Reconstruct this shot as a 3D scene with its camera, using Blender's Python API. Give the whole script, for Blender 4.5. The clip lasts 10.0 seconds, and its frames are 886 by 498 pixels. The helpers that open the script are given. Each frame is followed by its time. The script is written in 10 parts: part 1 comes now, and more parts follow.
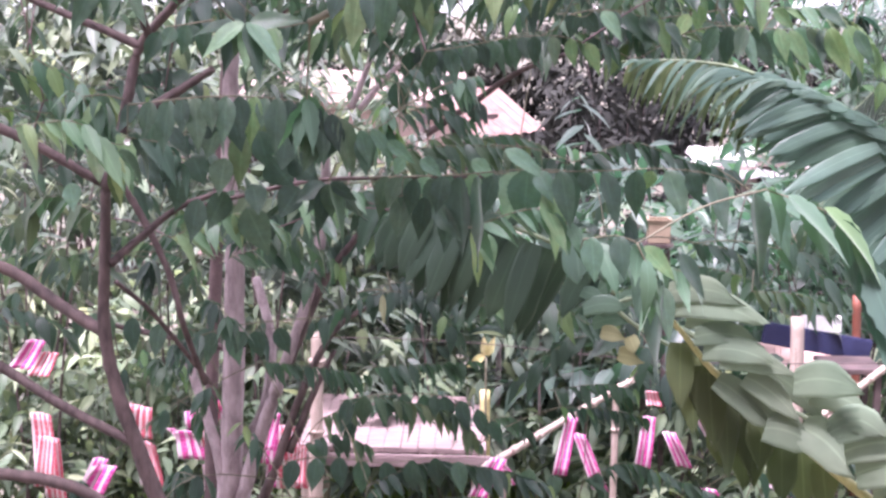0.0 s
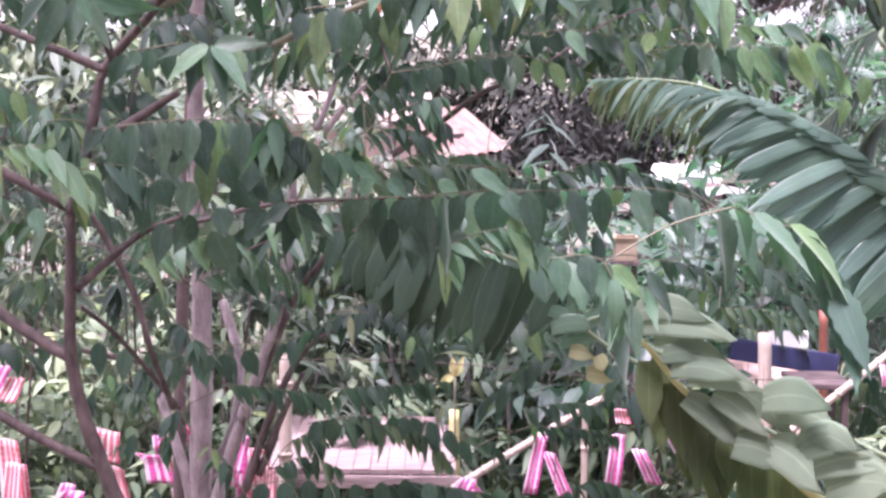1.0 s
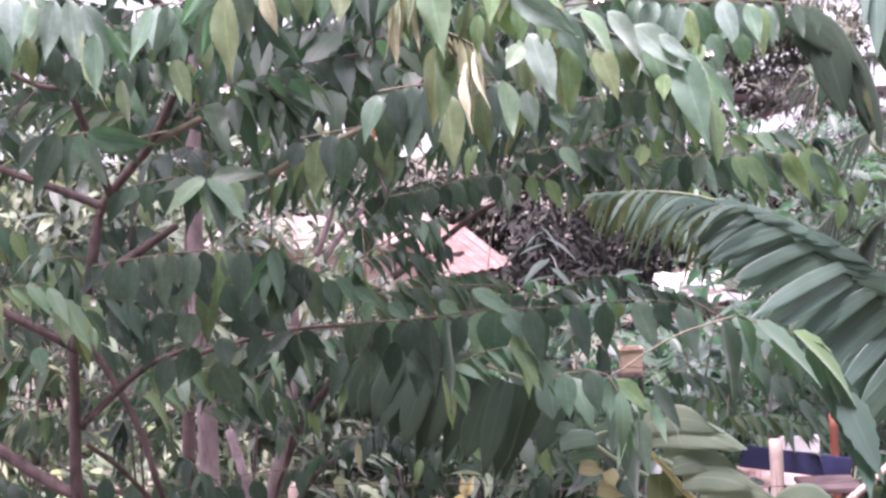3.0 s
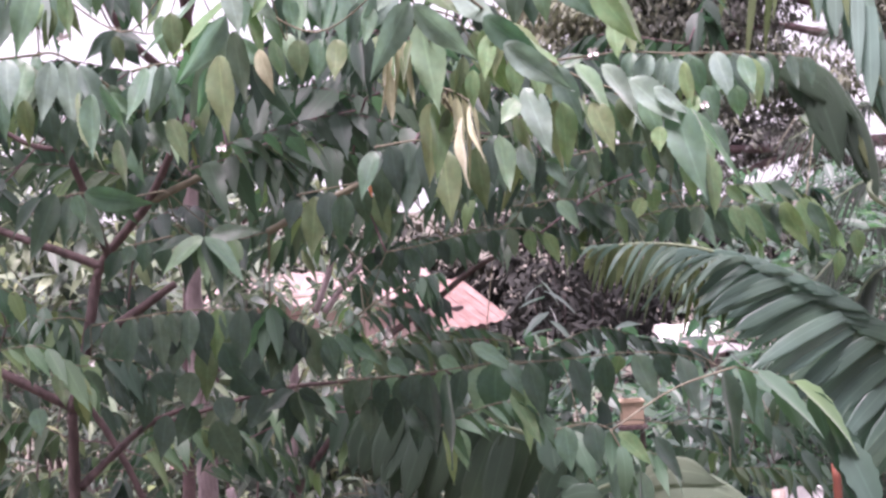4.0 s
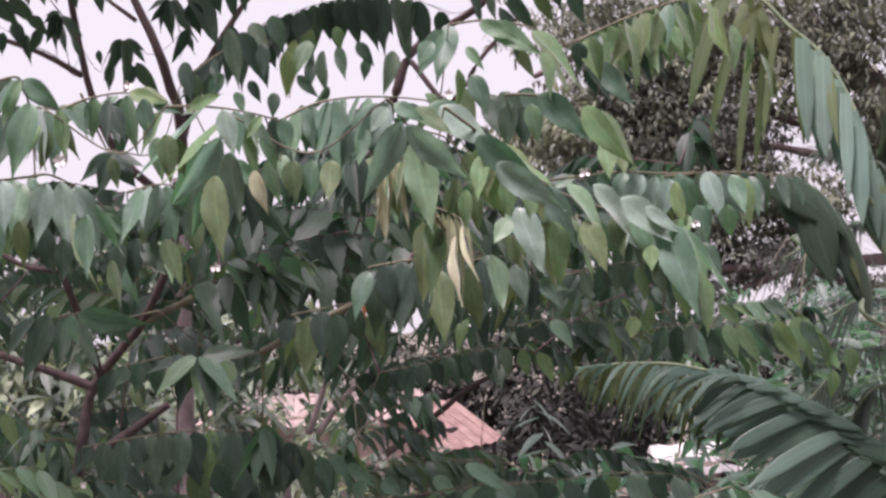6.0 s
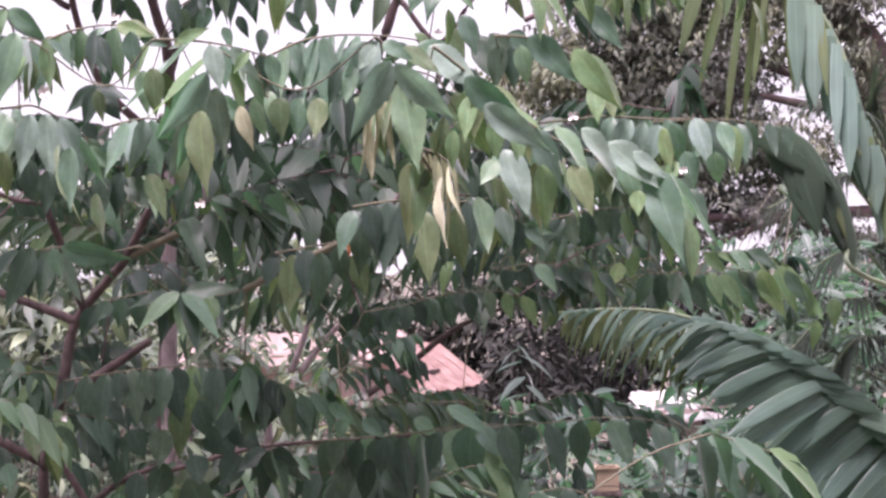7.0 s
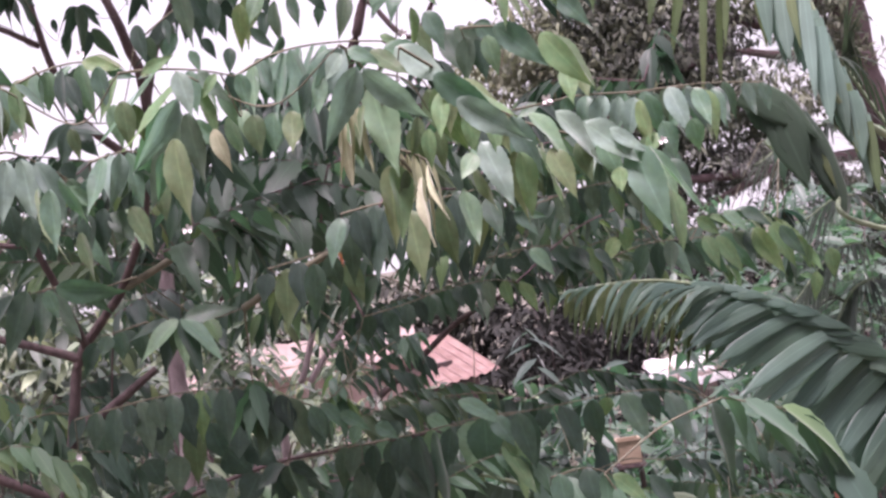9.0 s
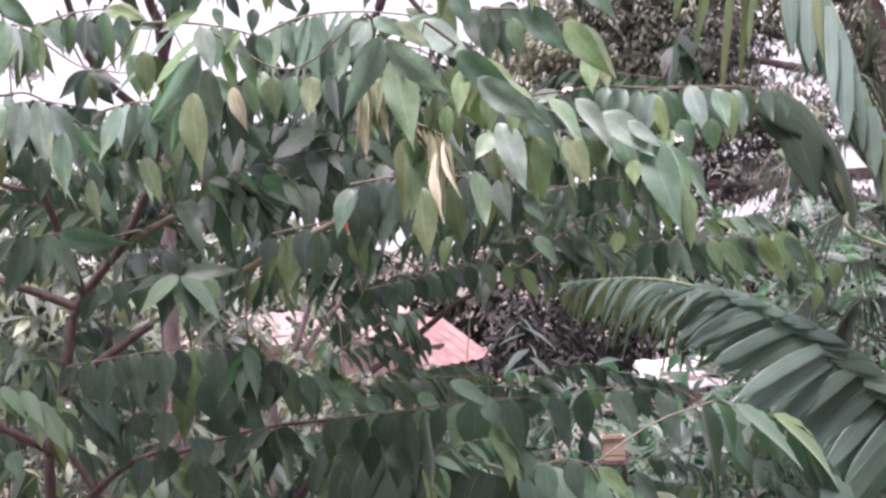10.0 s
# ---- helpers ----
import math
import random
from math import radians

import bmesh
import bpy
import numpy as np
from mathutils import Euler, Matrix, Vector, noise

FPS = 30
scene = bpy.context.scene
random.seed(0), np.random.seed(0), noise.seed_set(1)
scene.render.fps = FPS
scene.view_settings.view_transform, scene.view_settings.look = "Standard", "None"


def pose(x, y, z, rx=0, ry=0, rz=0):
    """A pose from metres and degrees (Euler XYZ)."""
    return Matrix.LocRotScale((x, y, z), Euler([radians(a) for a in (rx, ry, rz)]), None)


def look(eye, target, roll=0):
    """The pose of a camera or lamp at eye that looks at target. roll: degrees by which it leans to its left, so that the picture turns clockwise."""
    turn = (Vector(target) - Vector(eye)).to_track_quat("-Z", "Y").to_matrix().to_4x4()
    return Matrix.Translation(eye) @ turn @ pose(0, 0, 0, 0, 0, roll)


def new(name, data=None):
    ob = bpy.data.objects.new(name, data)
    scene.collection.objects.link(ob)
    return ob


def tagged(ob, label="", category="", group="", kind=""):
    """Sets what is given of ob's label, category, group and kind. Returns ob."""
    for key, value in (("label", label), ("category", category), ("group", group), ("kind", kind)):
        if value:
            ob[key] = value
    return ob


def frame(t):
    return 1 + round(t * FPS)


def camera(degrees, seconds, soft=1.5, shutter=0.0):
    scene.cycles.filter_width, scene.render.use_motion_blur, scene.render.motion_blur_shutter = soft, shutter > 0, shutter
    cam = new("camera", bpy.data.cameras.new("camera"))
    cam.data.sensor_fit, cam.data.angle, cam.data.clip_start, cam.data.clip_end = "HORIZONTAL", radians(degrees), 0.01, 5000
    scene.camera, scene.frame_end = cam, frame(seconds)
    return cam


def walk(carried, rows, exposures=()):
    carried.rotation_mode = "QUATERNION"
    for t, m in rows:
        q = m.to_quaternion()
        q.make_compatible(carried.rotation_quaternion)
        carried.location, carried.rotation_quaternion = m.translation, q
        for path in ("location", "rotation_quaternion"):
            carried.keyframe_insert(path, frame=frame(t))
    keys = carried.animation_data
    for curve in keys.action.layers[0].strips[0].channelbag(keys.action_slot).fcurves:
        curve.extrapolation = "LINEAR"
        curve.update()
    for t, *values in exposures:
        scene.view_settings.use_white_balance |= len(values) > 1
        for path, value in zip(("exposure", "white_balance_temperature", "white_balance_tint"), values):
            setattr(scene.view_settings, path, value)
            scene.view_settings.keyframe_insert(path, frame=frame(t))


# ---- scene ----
cam = camera(30, 10.0, soft=2.8)
PATH = [
    (0.0, (-0.0036, -0.0077, 3.6940), (-0.198, 9.891, 2.286), 0.96),
    (0.5, (-0.0046, 0.0046, 3.6946), (0.081, 9.908, 2.313), 0.89),
    (1.0, (-0.0044, -0.0034, 3.6964), (-0.002, 9.913, 2.408), 0.44),
    (1.5, (-0.0057, -0.0039, 3.6990), (0.020, 9.947, 2.709), -0.46),
    (2.0, (-0.0060, -0.0048, 3.7014), (-0.010, 9.965, 2.927), -1.29),
    (2.2, (-0.0049, 0.0070, 3.7013), (-0.015, 9.980, 2.967), -1.50),
    (3.3, (-0.0010, -0.0036, 3.7020), (-0.001, 9.984, 3.195), -2.31),
    (3.5, (-0.0008, 0.0025, 3.7017), (0.001, 9.992, 3.245), -2.50),
    (4.0, (-0.0003, 0.0004, 3.7023), (0.016, 9.997, 3.456), -2.89),
    (4.5, (-0.0028, -0.0074, 3.7035), (0.130, 9.991, 3.837), -3.25),
    (5.0, (-0.0030, -0.0083, 3.7009), (0.143, 9.986, 4.019), -3.35),
    (5.5, (-0.0026, -0.0072, 3.6998), (0.066, 9.983, 4.132), -3.22),
    (5.7, (-0.0012, -0.0072, 3.7005), (0.076, 9.979, 4.228), -3.16),
    (6.8, (0.0009, 0.0030, 3.6981), (0.143, 10.000, 3.881), -2.26),
    (7.0, (0.0009, 0.0031, 3.6982), (0.163, 10.001, 3.829), -1.79),
    (7.5, (-0.0001, 0.0052, 3.6979), (0.181, 10.004, 3.677), -0.86),
    (8.0, (0.0005, 0.0060, 3.6968), (0.117, 10.005, 3.652), -0.77),
    (8.5, (0.0081, 0.0050, 3.7033), (0.157, 10.004, 3.642), -5.50),
    (9.0, (0.0139, 0.0046, 3.7058), (0.178, 10.003, 3.782), -8.48),
    (9.5, (0.0111, 0.0047, 3.7034), (0.079, 10.004, 3.675), -7.14),
    (10.0, (0.0055, 0.0075, 3.6992), (0.154, 10.006, 3.676), -3.49),
]
LIGHT = [(0.0, 2.48, 6020, 38), (2.0, 2.3, 6100, 42), (3.5, 2.05, 6260, 44), (4.0, 1.91, 6290, 44), (4.6, 1.55, 6350, 39), (5.7, 1.21, 6470, 33), (6.9, 1.63, 6350, 41), (8.0, 1.98, 6350, 42), (9.0, 1.6, 6350, 42), (9.5, 1.45, 6350, 42), (10.0, 1.79, 6350, 42)]
walk(cam, [(t, look(eye, target, roll)) for t, eye, target, roll in PATH], LIGHT)

# ---- light: a bright overcast evening sky, soft low sun ----
world = bpy.data.worlds.new("overcast_sky")
scene.world = world
world.use_nodes = True
wn, wl = world.node_tree.nodes, world.node_tree.links
wn.clear()
sky = wn.new("ShaderNodeTexSky")
sky.sky_type = "NISHITA"
sky.sun_disc = False
sky.sun_elevation, sky.sun_rotation = radians(71), radians(217)
sky.air_density, sky.dust_density = 1.0, 4.0
cloud = wn.new("ShaderNodeMix")
cloud.data_type = "RGBA"
cloud.inputs[0].default_value = 0.8
cloud.inputs[7].default_value = (9.2, 9.5, 9.2, 1)
back = wn.new("ShaderNodeBackground")
back.inputs[1].default_value = 0.046
wout = wn.new("ShaderNodeOutputWorld")
wl.new(sky.outputs[0], cloud.inputs[6])
wl.new(cloud.outputs[2], back.inputs[0])
wl.new(back.outputs[0], wout.inputs[0])
sun_data = bpy.data.lights.new("sun", "SUN")
sun_data.energy, sun_data.angle, sun_data.color = 5.0, radians(20), (1.0, 0.94, 0.91)
sun = new("sun", sun_data)
sun.matrix_world = look((-2.6, 0.5, 16), (0, 4, 3))


# ---- materials ----
def nodes_of(name):
    m = bpy.data.materials.new(name)
    m.use_nodes = True
    n, l = m.node_tree.nodes, m.node_tree.links
    b = n["Principled BSDF"]
    return m, n, l, b


def ramp(n, stops):
    r = n.new("ShaderNodeValToRGB")
    e = r.color_ramp.elements
    e[0].position, e[0].color = stops[0][0], (*stops[0][1], 1)
    e[1].position, e[1].color = stops[-1][0], (*stops[-1][1], 1)
    for p, c in stops[1:-1]:
        k = e.new(p)
        k.color = (*c, 1)
    return r


def leaf_material(name, stops, thin=0.3, rough=0.5, ribs=14.0, rib_light=1.25, vein=0.02, sheen=0.28, own=0.35, gloss=0.26):
    """Leaf: a colour for each leaf, pale midrib and fine side veins, light shining through."""
    m, n, l, b = nodes_of(name)
    info, geo = n.new("ShaderNodeObjectInfo"), n.new("ShaderNodeNewGeometry")
    part_of = n.new("ShaderNodeMath")
    part_of.operation = "MULTIPLY"
    part_of.inputs[1].default_value = 1 - own
    l.new(info.outputs["Random"], part_of.inputs[0])
    fr = n.new("ShaderNodeMath")
    fr.operation = "MULTIPLY_ADD"
    fr.inputs[1].default_value = own
    l.new(geo.outputs["Random Per Island"], fr.inputs[0])
    l.new(part_of.outputs[0], fr.inputs[2])
    r = ramp(n, stops)
    l.new(fr.outputs[0], r.inputs[0])
    uv = n.new("ShaderNodeUVMap")
    sep = n.new("ShaderNodeSeparateXYZ")
    l.new(uv.outputs[0], sep.inputs[0])
    c = n.new("ShaderNodeMath")
    c.operation = "SUBTRACT"
    c.inputs[1].default_value = 0.5
    l.new(sep.outputs[0], c.inputs[0])
    ab = n.new("ShaderNodeMath")
    ab.operation = "ABSOLUTE"
    l.new(c.outputs[0], ab.inputs[0])
    # side veins slant towards the tip
    sl = n.new("ShaderNodeMath")
    sl.operation = "MULTIPLY_ADD"
    sl.inputs[1].default_value = -0.7
    l.new(ab.outputs[0], sl.inputs[0])
    l.new(sep.outputs[1], sl.inputs[2])
    sc = n.new("ShaderNodeMath")
    sc.operation = "MULTIPLY"
    sc.inputs[1].default_value = ribs * 6.283
    l.new(sl.outputs[0], sc.inputs[0])
    sn = n.new("ShaderNodeMath")
    sn.operation = "SINE"
    l.new(sc.outputs[0], sn.inputs[0])
    mid = n.new("ShaderNodeMapRange")
    mid.inputs[1].default_value, mid.inputs[2].default_value = 0.015, 0.05
    mid.inputs[3].default_value, mid.inputs[4].default_value = 1.0, 0.0
    l.new(ab.outputs[0], mid.inputs[0])
    tex = n.new("ShaderNodeTexNoise")
    tex.inputs["Scale"].default_value = 9.0
    tex.inputs["Detail"].default_value = 4.0
    tc = n.new("ShaderNodeTexCoord")
    l.new(tc.outputs["Object"], tex.inputs["Vector"])
    val = n.new("ShaderNodeMapRange")
    val.inputs[1].default_value, val.inputs[2].default_value = 0.3, 0.7
    val.inputs[3].default_value, val.inputs[4].default_value = 0.86, 1.14
    l.new(tex.outputs[0], val.inputs[0])
    k = n.new("ShaderNodeMath")
    k.operation = "MULTIPLY_ADD"
    k.inputs[1].default_value = rib_light - 1
    l.new(mid.outputs[0], k.inputs[0])
    l.new(val.outputs[0], k.inputs[2])
    hs = n.new("ShaderNodeHueSaturation")
    l.new(r.outputs[0], hs.inputs["Color"])
    l.new(k.outputs[0], hs.inputs["Value"])
    tone = n.new("ShaderNodeMapRange")
    tone.inputs[1].default_value, tone.inputs[2].default_value = 0.32, 0.68
    tone.inputs[3].default_value, tone.inputs[4].default_value = 0.476, 0.524
    wide = n.new("ShaderNodeTexNoise")
    wide.inputs["Scale"].default_value = 3.5
    wide.inputs["Detail"].default_value = 3.0
    l.new(tc.outputs["Object"], wide.inputs["Vector"])
    l.new(wide.outputs[0], tone.inputs[0])
    l.new(tone.outputs[0], hs.inputs["Hue"])
    l.new(hs.outputs[0], b.inputs["Base Color"])
    b.inputs["Roughness"].default_value = rough
    b.inputs["Specular IOR Level"].default_value = gloss
    b.inputs["Sheen Weight"].default_value, b.inputs["Sheen Roughness"].default_value = sheen, 0.45
    bump = n.new("ShaderNodeBump")
    bump.inputs["Strength"].default_value = vein
    bump.inputs["Distance"].default_value = 0.002
    l.new(sn.outputs[0], bump.inputs["Height"])
    l.new(bump.outputs[0], b.inputs["Normal"])
    tr = n.new("ShaderNodeBsdfTranslucent")
    th = n.new("ShaderNodeHueSaturation")
    th.inputs["Hue"].default_value = 0.462
    th.inputs["Saturation"].default_value = 1.35
    th.inputs["Value"].default_value = 1.9
    l.new(hs.outputs[0], th.inputs["Color"])
    l.new(th.outputs[0], tr.inputs[0])
    mix = n.new("ShaderNodeMixShader")
    mix.inputs[0].default_value = thin
    l.new(b.outputs[0], mix.inputs[1])
    l.new(tr.outputs[0], mix.inputs[2])
    l.new(mix.outputs[0], n["Material Output"].inputs[0])
    return m


def grainy(name, dark, light, scale=12.0, rough=0.8, stretch=(1, 1, 1), bump=0.4, metal=0.0, fine=90.0):
    """Surface with stains at one scale and grain at another."""
    m, n, l, b = nodes_of(name)
    tc, mp = n.new("ShaderNodeTexCoord"), n.new("ShaderNodeMapping")
    mp.inputs["Scale"].default_value = stretch
    l.new(tc.outputs["Object"], mp.inputs[0])
    a, f = n.new("ShaderNodeTexNoise"), n.new("ShaderNodeTexNoise")
    a.inputs["Scale"].default_value, f.inputs["Scale"].default_value = scale, fine
    a.inputs["Detail"].default_value = 6.0
    l.new(mp.outputs[0], a.inputs["Vector"])
    l.new(mp.outputs[0], f.inputs["Vector"])
    s = n.new("ShaderNodeMath")
    s.operation = "MULTIPLY_ADD"
    s.inputs[1].default_value = 0.35
    l.new(f.outputs[0], s.inputs[0])
    l.new(a.outputs[0], s.inputs[2])
    r = ramp(n, [(0.45, dark), (0.9, light)])
    l.new(s.outputs[0], r.inputs[0])
    l.new(r.outputs[0], b.inputs["Base Color"])
    b.inputs["Roughness"].default_value, b.inputs["Metallic"].default_value = rough, metal
    bp = n.new("ShaderNodeBump")
    bp.inputs["Strength"].default_value, bp.inputs["Distance"].default_value = bump, 0.004
    l.new(s.outputs[0], bp.inputs["Height"])
    l.new(bp.outputs[0], b.inputs["Normal"])
    return m


def plaid(name, base, line, white, across=9.0, along=3.0):
    """Striped plastic: woven bands along and across a strip."""
    m, n, l, b = nodes_of(name)
    uv, sep = n.new("ShaderNodeUVMap"), n.new("ShaderNodeSeparateXYZ")
    l.new(uv.outputs[0], sep.inputs[0])

    def band(socket, count, width):
        a = n.new("ShaderNodeMath")
        a.operation = "MULTIPLY"
        a.inputs[1].default_value = count
        l.new(socket, a.inputs[0])
        f = n.new("ShaderNodeMath")
        f.operation = "FRACT"
        l.new(a.outputs[0], f.inputs[0])
        g = n.new("ShaderNodeMath")
        g.operation = "LESS_THAN"
        g.inputs[1].default_value = width
        l.new(f.outputs[0], g.inputs[0])
        return g.outputs[0]

    m1, m2 = n.new("ShaderNodeMix"), n.new("ShaderNodeMix")
    m1.data_type = m2.data_type = "RGBA"
    l.new(band(sep.outputs[1], across, 0.14), m1.inputs[0])
    m1.inputs[6].default_value, m1.inputs[7].default_value = (*base, 1), (*line, 1)
    l.new(band(sep.outputs[0], along, 0.42), m2.inputs[0])
    l.new(m1.outputs[2], m2.inputs[6])
    m2.inputs[7].default_value = (*white, 1)
    l.new(m2.outputs[2], b.inputs["Base Color"])
    b.inputs["Roughness"].default_value = 0.35
    return m


CHERRY = leaf_material("cherry_leaf", [(0.0, (0.041, 0.081, 0.057)), (0.3, (0.066, 0.127, 0.088)), (0.6, (0.093, 0.173, 0.115)), (0.85, (0.122, 0.210, 0.122)), (1.0, (0.171, 0.232, 0.104))], thin=0.33, rough=0.5, sheen=0.36, gloss=0.5)
# darker copy of CHERRY: the inner crown's shade is put into the colour
SHADE_LEAF = leaf_material("shaded_cherry_leaf", [(0.0, (0.022, 0.044, 0.034)), (0.35, (0.036, 0.068, 0.05)), (0.7, (0.052, 0.096, 0.066)), (1.0, (0.085, 0.13, 0.07))], thin=0.4, rough=0.5, sheen=0.3, gloss=0.5)
# darkest copy of the cherry leaf: deep shade and backlight put into the colour
DEEP_SHADE_LEAF = leaf_material("deep_shade_cherry_leaf", [(0.0, (0.026, 0.046, 0.037)), (0.6, (0.04, 0.07, 0.052)), (1.0, (0.062, 0.1, 0.062))], thin=0.34, rough=0.5)
# young tips and backlit leaves: light coming through is put into the colour
LIME = leaf_material("young_backlit_leaf", [(0.0, (0.083, 0.149, 0.077)), (0.6, (0.110, 0.193, 0.094)), (1.0, (0.165, 0.237, 0.110))], thin=0.36)
OLIVE_LEAF = leaf_material("olive_cherry_leaf", [(0.0, (0.052, 0.090, 0.046)), (0.6, (0.081, 0.127, 0.063)), (1.0, (0.127, 0.167, 0.081))], thin=0.33)
# sky glare put into the base colour, with extra sheen for the down
BLUISH = leaf_material("downy_skylit_leaf", [(0.0, (0.100, 0.163, 0.132)), (0.6, (0.130, 0.203, 0.166)), (1.0, (0.170, 0.243, 0.184))], thin=0.25, rough=0.55, sheen=0.5, gloss=0.5)
ORANGE = leaf_material("orange_leaf", [(0.0, (0.34, 0.16, 0.08)), (1.0, (0.46, 0.24, 0.11))], thin=0.3)
YELLOW_LEAF = leaf_material("yellow_leaf", [(0.0, (0.36, 0.34, 0.15)), (1.0, (0.5, 0.47, 0.26))], thin=0.3)
DRY = leaf_material("dry_leaf", [(0.0, (0.24, 0.28, 0.16)), (1.0, (0.42, 0.43, 0.3))], thin=0.15)
BANANA = leaf_material("banana_leaf", [(0.0, (0.07, 0.13, 0.1)), (0.6, (0.105, 0.18, 0.138)), (1.0, (0.15, 0.23, 0.17))], thin=0.25, rough=0.36, ribs=3.0, gloss=0.4, own=0.2)
BANANA_PALE = leaf_material("banana_leaf_underside", [(0.0, (0.125, 0.175, 0.12)), (1.0, (0.2, 0.255, 0.185))], thin=0.35, rough=0.6, gloss=0.15, ribs=3.0)
# strips hanging under the midribs: their shade is put into this olive
OLIVE = leaf_material("shaded_banana_strip", [(0.0, (0.05, 0.075, 0.035)), (1.0, (0.1, 0.135, 0.06))], thin=0.3, rough=0.5, ribs=3.0)
YELLOW_BLADE = leaf_material("yellowed_banana_strip", [(0.0, (0.24, 0.26, 0.14)), (1.0, (0.33, 0.35, 0.21))], thin=0.3, rough=0.5, ribs=3.0)
# duller green than BANANA, mixed with OLIVE along the hanging strips
DULL_BLADE = leaf_material("dull_green_banana_strip", [(0.0, (0.06, 0.10, 0.05)), (1.0, (0.12, 0.17, 0.10))], thin=0.3, rough=0.5, ribs=3.0)
OLIVE_BLADE = leaf_material("ageing_banana_strip", [(0.0, (0.08, 0.12, 0.06)), (1.0, (0.15, 0.19, 0.09))], thin=0.4, rough=0.5, ribs=3.0)
# pale sky sheen on the strips is put into this bluish colour
BANANA_GREY = leaf_material("bluish_sheen_banana_leaf", [(0.0, (0.1, 0.17, 0.13)), (1.0, (0.16, 0.24, 0.19))], thin=0.25, rough=0.35, ribs=3.0)
# darker copy of BANANA, with shade put into the colour
BANANA_DARK = leaf_material("shaded_banana_leaf", [(0.0, (0.03, 0.054, 0.038)), (1.0, (0.052, 0.088, 0.056))], thin=0.2, rough=0.4, ribs=3.0)
BUSH = leaf_material("bush_leaf", [(0.0, (0.026, 0.042, 0.032)), (0.55, (0.054, 0.08, 0.054)), (0.8, (0.12, 0.16, 0.1)), (1.0, (0.29, 0.34, 0.23))], thin=0.25, own=0.75)
LOW_LEAF = leaf_material("low_shrub_leaf", [(0.0, (0.045, 0.07, 0.045)), (0.5, (0.085, 0.125, 0.075)), (0.8, (0.17, 0.22, 0.13)), (1.0, (0.36, 0.41, 0.28))], thin=0.3, own=0.75)
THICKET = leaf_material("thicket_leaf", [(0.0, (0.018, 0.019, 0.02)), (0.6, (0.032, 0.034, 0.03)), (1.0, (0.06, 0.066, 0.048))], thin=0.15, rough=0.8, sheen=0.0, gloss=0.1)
FAR_LEAF = leaf_material("rain_tree_leaf", [(0.0, (0.068, 0.066, 0.068)), (0.5, (0.1, 0.112, 0.092)), (1.0, (0.18, 0.205, 0.13))], thin=0.2, rough=0.8, sheen=0.1, gloss=0.1)
PALM = leaf_material("palm_leaf", [(0.0, (0.022, 0.036, 0.028)), (1.0, (0.05, 0.075, 0.045))], thin=0.2, rough=0.65, sheen=0.1)
GRASS = leaf_material("grass_blade", [(0.0, (0.06, 0.12, 0.03)), (1.0, (0.16, 0.24, 0.07))], thin=0.3)
BARK = grainy("bark", (0.034, 0.023, 0.023), (0.125, 0.088, 0.085), 34.0, 0.85, (1, 1, 0.45), 0.8)
BARK_PALE = grainy("pale_bark", (0.2, 0.155, 0.165), (0.44, 0.355, 0.37), 26.0, 0.85, (1, 1, 0.4), 0.7)
TWIG = grainy("green_twig", (0.09, 0.088, 0.06), (0.17, 0.16, 0.105), 30.0, 0.7)
BARK_DARK = grainy("dark_bark", (0.06, 0.04, 0.044), (0.17, 0.115, 0.118), 5.0, 0.9)
GREEN_RIB = grainy("green_midrib", (0.14, 0.2, 0.12), (0.24, 0.3, 0.18), 20.0, 0.45)
MIDRIB = grainy("banana_midrib", (0.36, 0.36, 0.14), (0.56, 0.52, 0.24), 20.0, 0.45)
GROUND = grainy("soil_and_grass", (0.034, 0.044, 0.028), (0.13, 0.11, 0.09), 1.2, 0.95, fine=25.0)
WOOD = grainy("weathered_wood", (0.14, 0.1, 0.1), (0.29, 0.215, 0.215), 6.0, 0.8, (1, 8, 8))
BAMBOO = grainy("bamboo", (0.32, 0.25, 0.21), (0.5, 0.41, 0.36), 9.0, 0.5, (1, 1, 0.4))
TIN = grainy("rusty_tin", (0.25, 0.15, 0.135), (0.44, 0.31, 0.285), 5.0, 0.6)
PALE_TIN = grainy("pale_metal_sheet", (0.48, 0.47, 0.47), (0.7, 0.69, 0.68), 2.0, 0.4)
WALL = grainy("pale_plaster", (0.3, 0.24, 0.22), (0.44, 0.36, 0.34), 1.5, 0.85)
PINK_WALL = grainy("pinkish_plaster", (0.4, 0.27, 0.25), (0.6, 0.45, 0.43), 1.5, 0.85)
TARP = grainy("navy_tarp", (0.01, 0.012, 0.045), (0.025, 0.03, 0.085), 5.0, 0.5)
RED = grainy("red_paint", (0.11, 0.034, 0.02), (0.18, 0.055, 0.035), 8.0, 0.6)
CRATE = grainy("tan_crate_wood", (0.27, 0.2, 0.14), (0.42, 0.33, 0.24), 8.0, 0.7)
YELLOW = grainy("yellow_plastic", (0.36, 0.31, 0.13), (0.5, 0.45, 0.23), 6.0, 0.45)
DARK = grainy("dark_timber", (0.03, 0.022, 0.022), (0.09, 0.06, 0.06), 8.0, 0.7)
PINK = plaid("pink_striped_plastic", (0.56, 0.06, 0.27), (0.6, 0.2, 0.4), (0.66, 0.5, 0.58), 7.0, 3.0)
REDCHECK = plaid("red_checked_plastic", (0.58, 0.09, 0.14), (0.62, 0.34, 0.36), (0.66, 0.52, 0.54), 12.0, 4.0)
PETAL = grainy("white_petal", (0.75, 0.72, 0.7), (0.9, 0.88, 0.86), 20.0, 0.6)


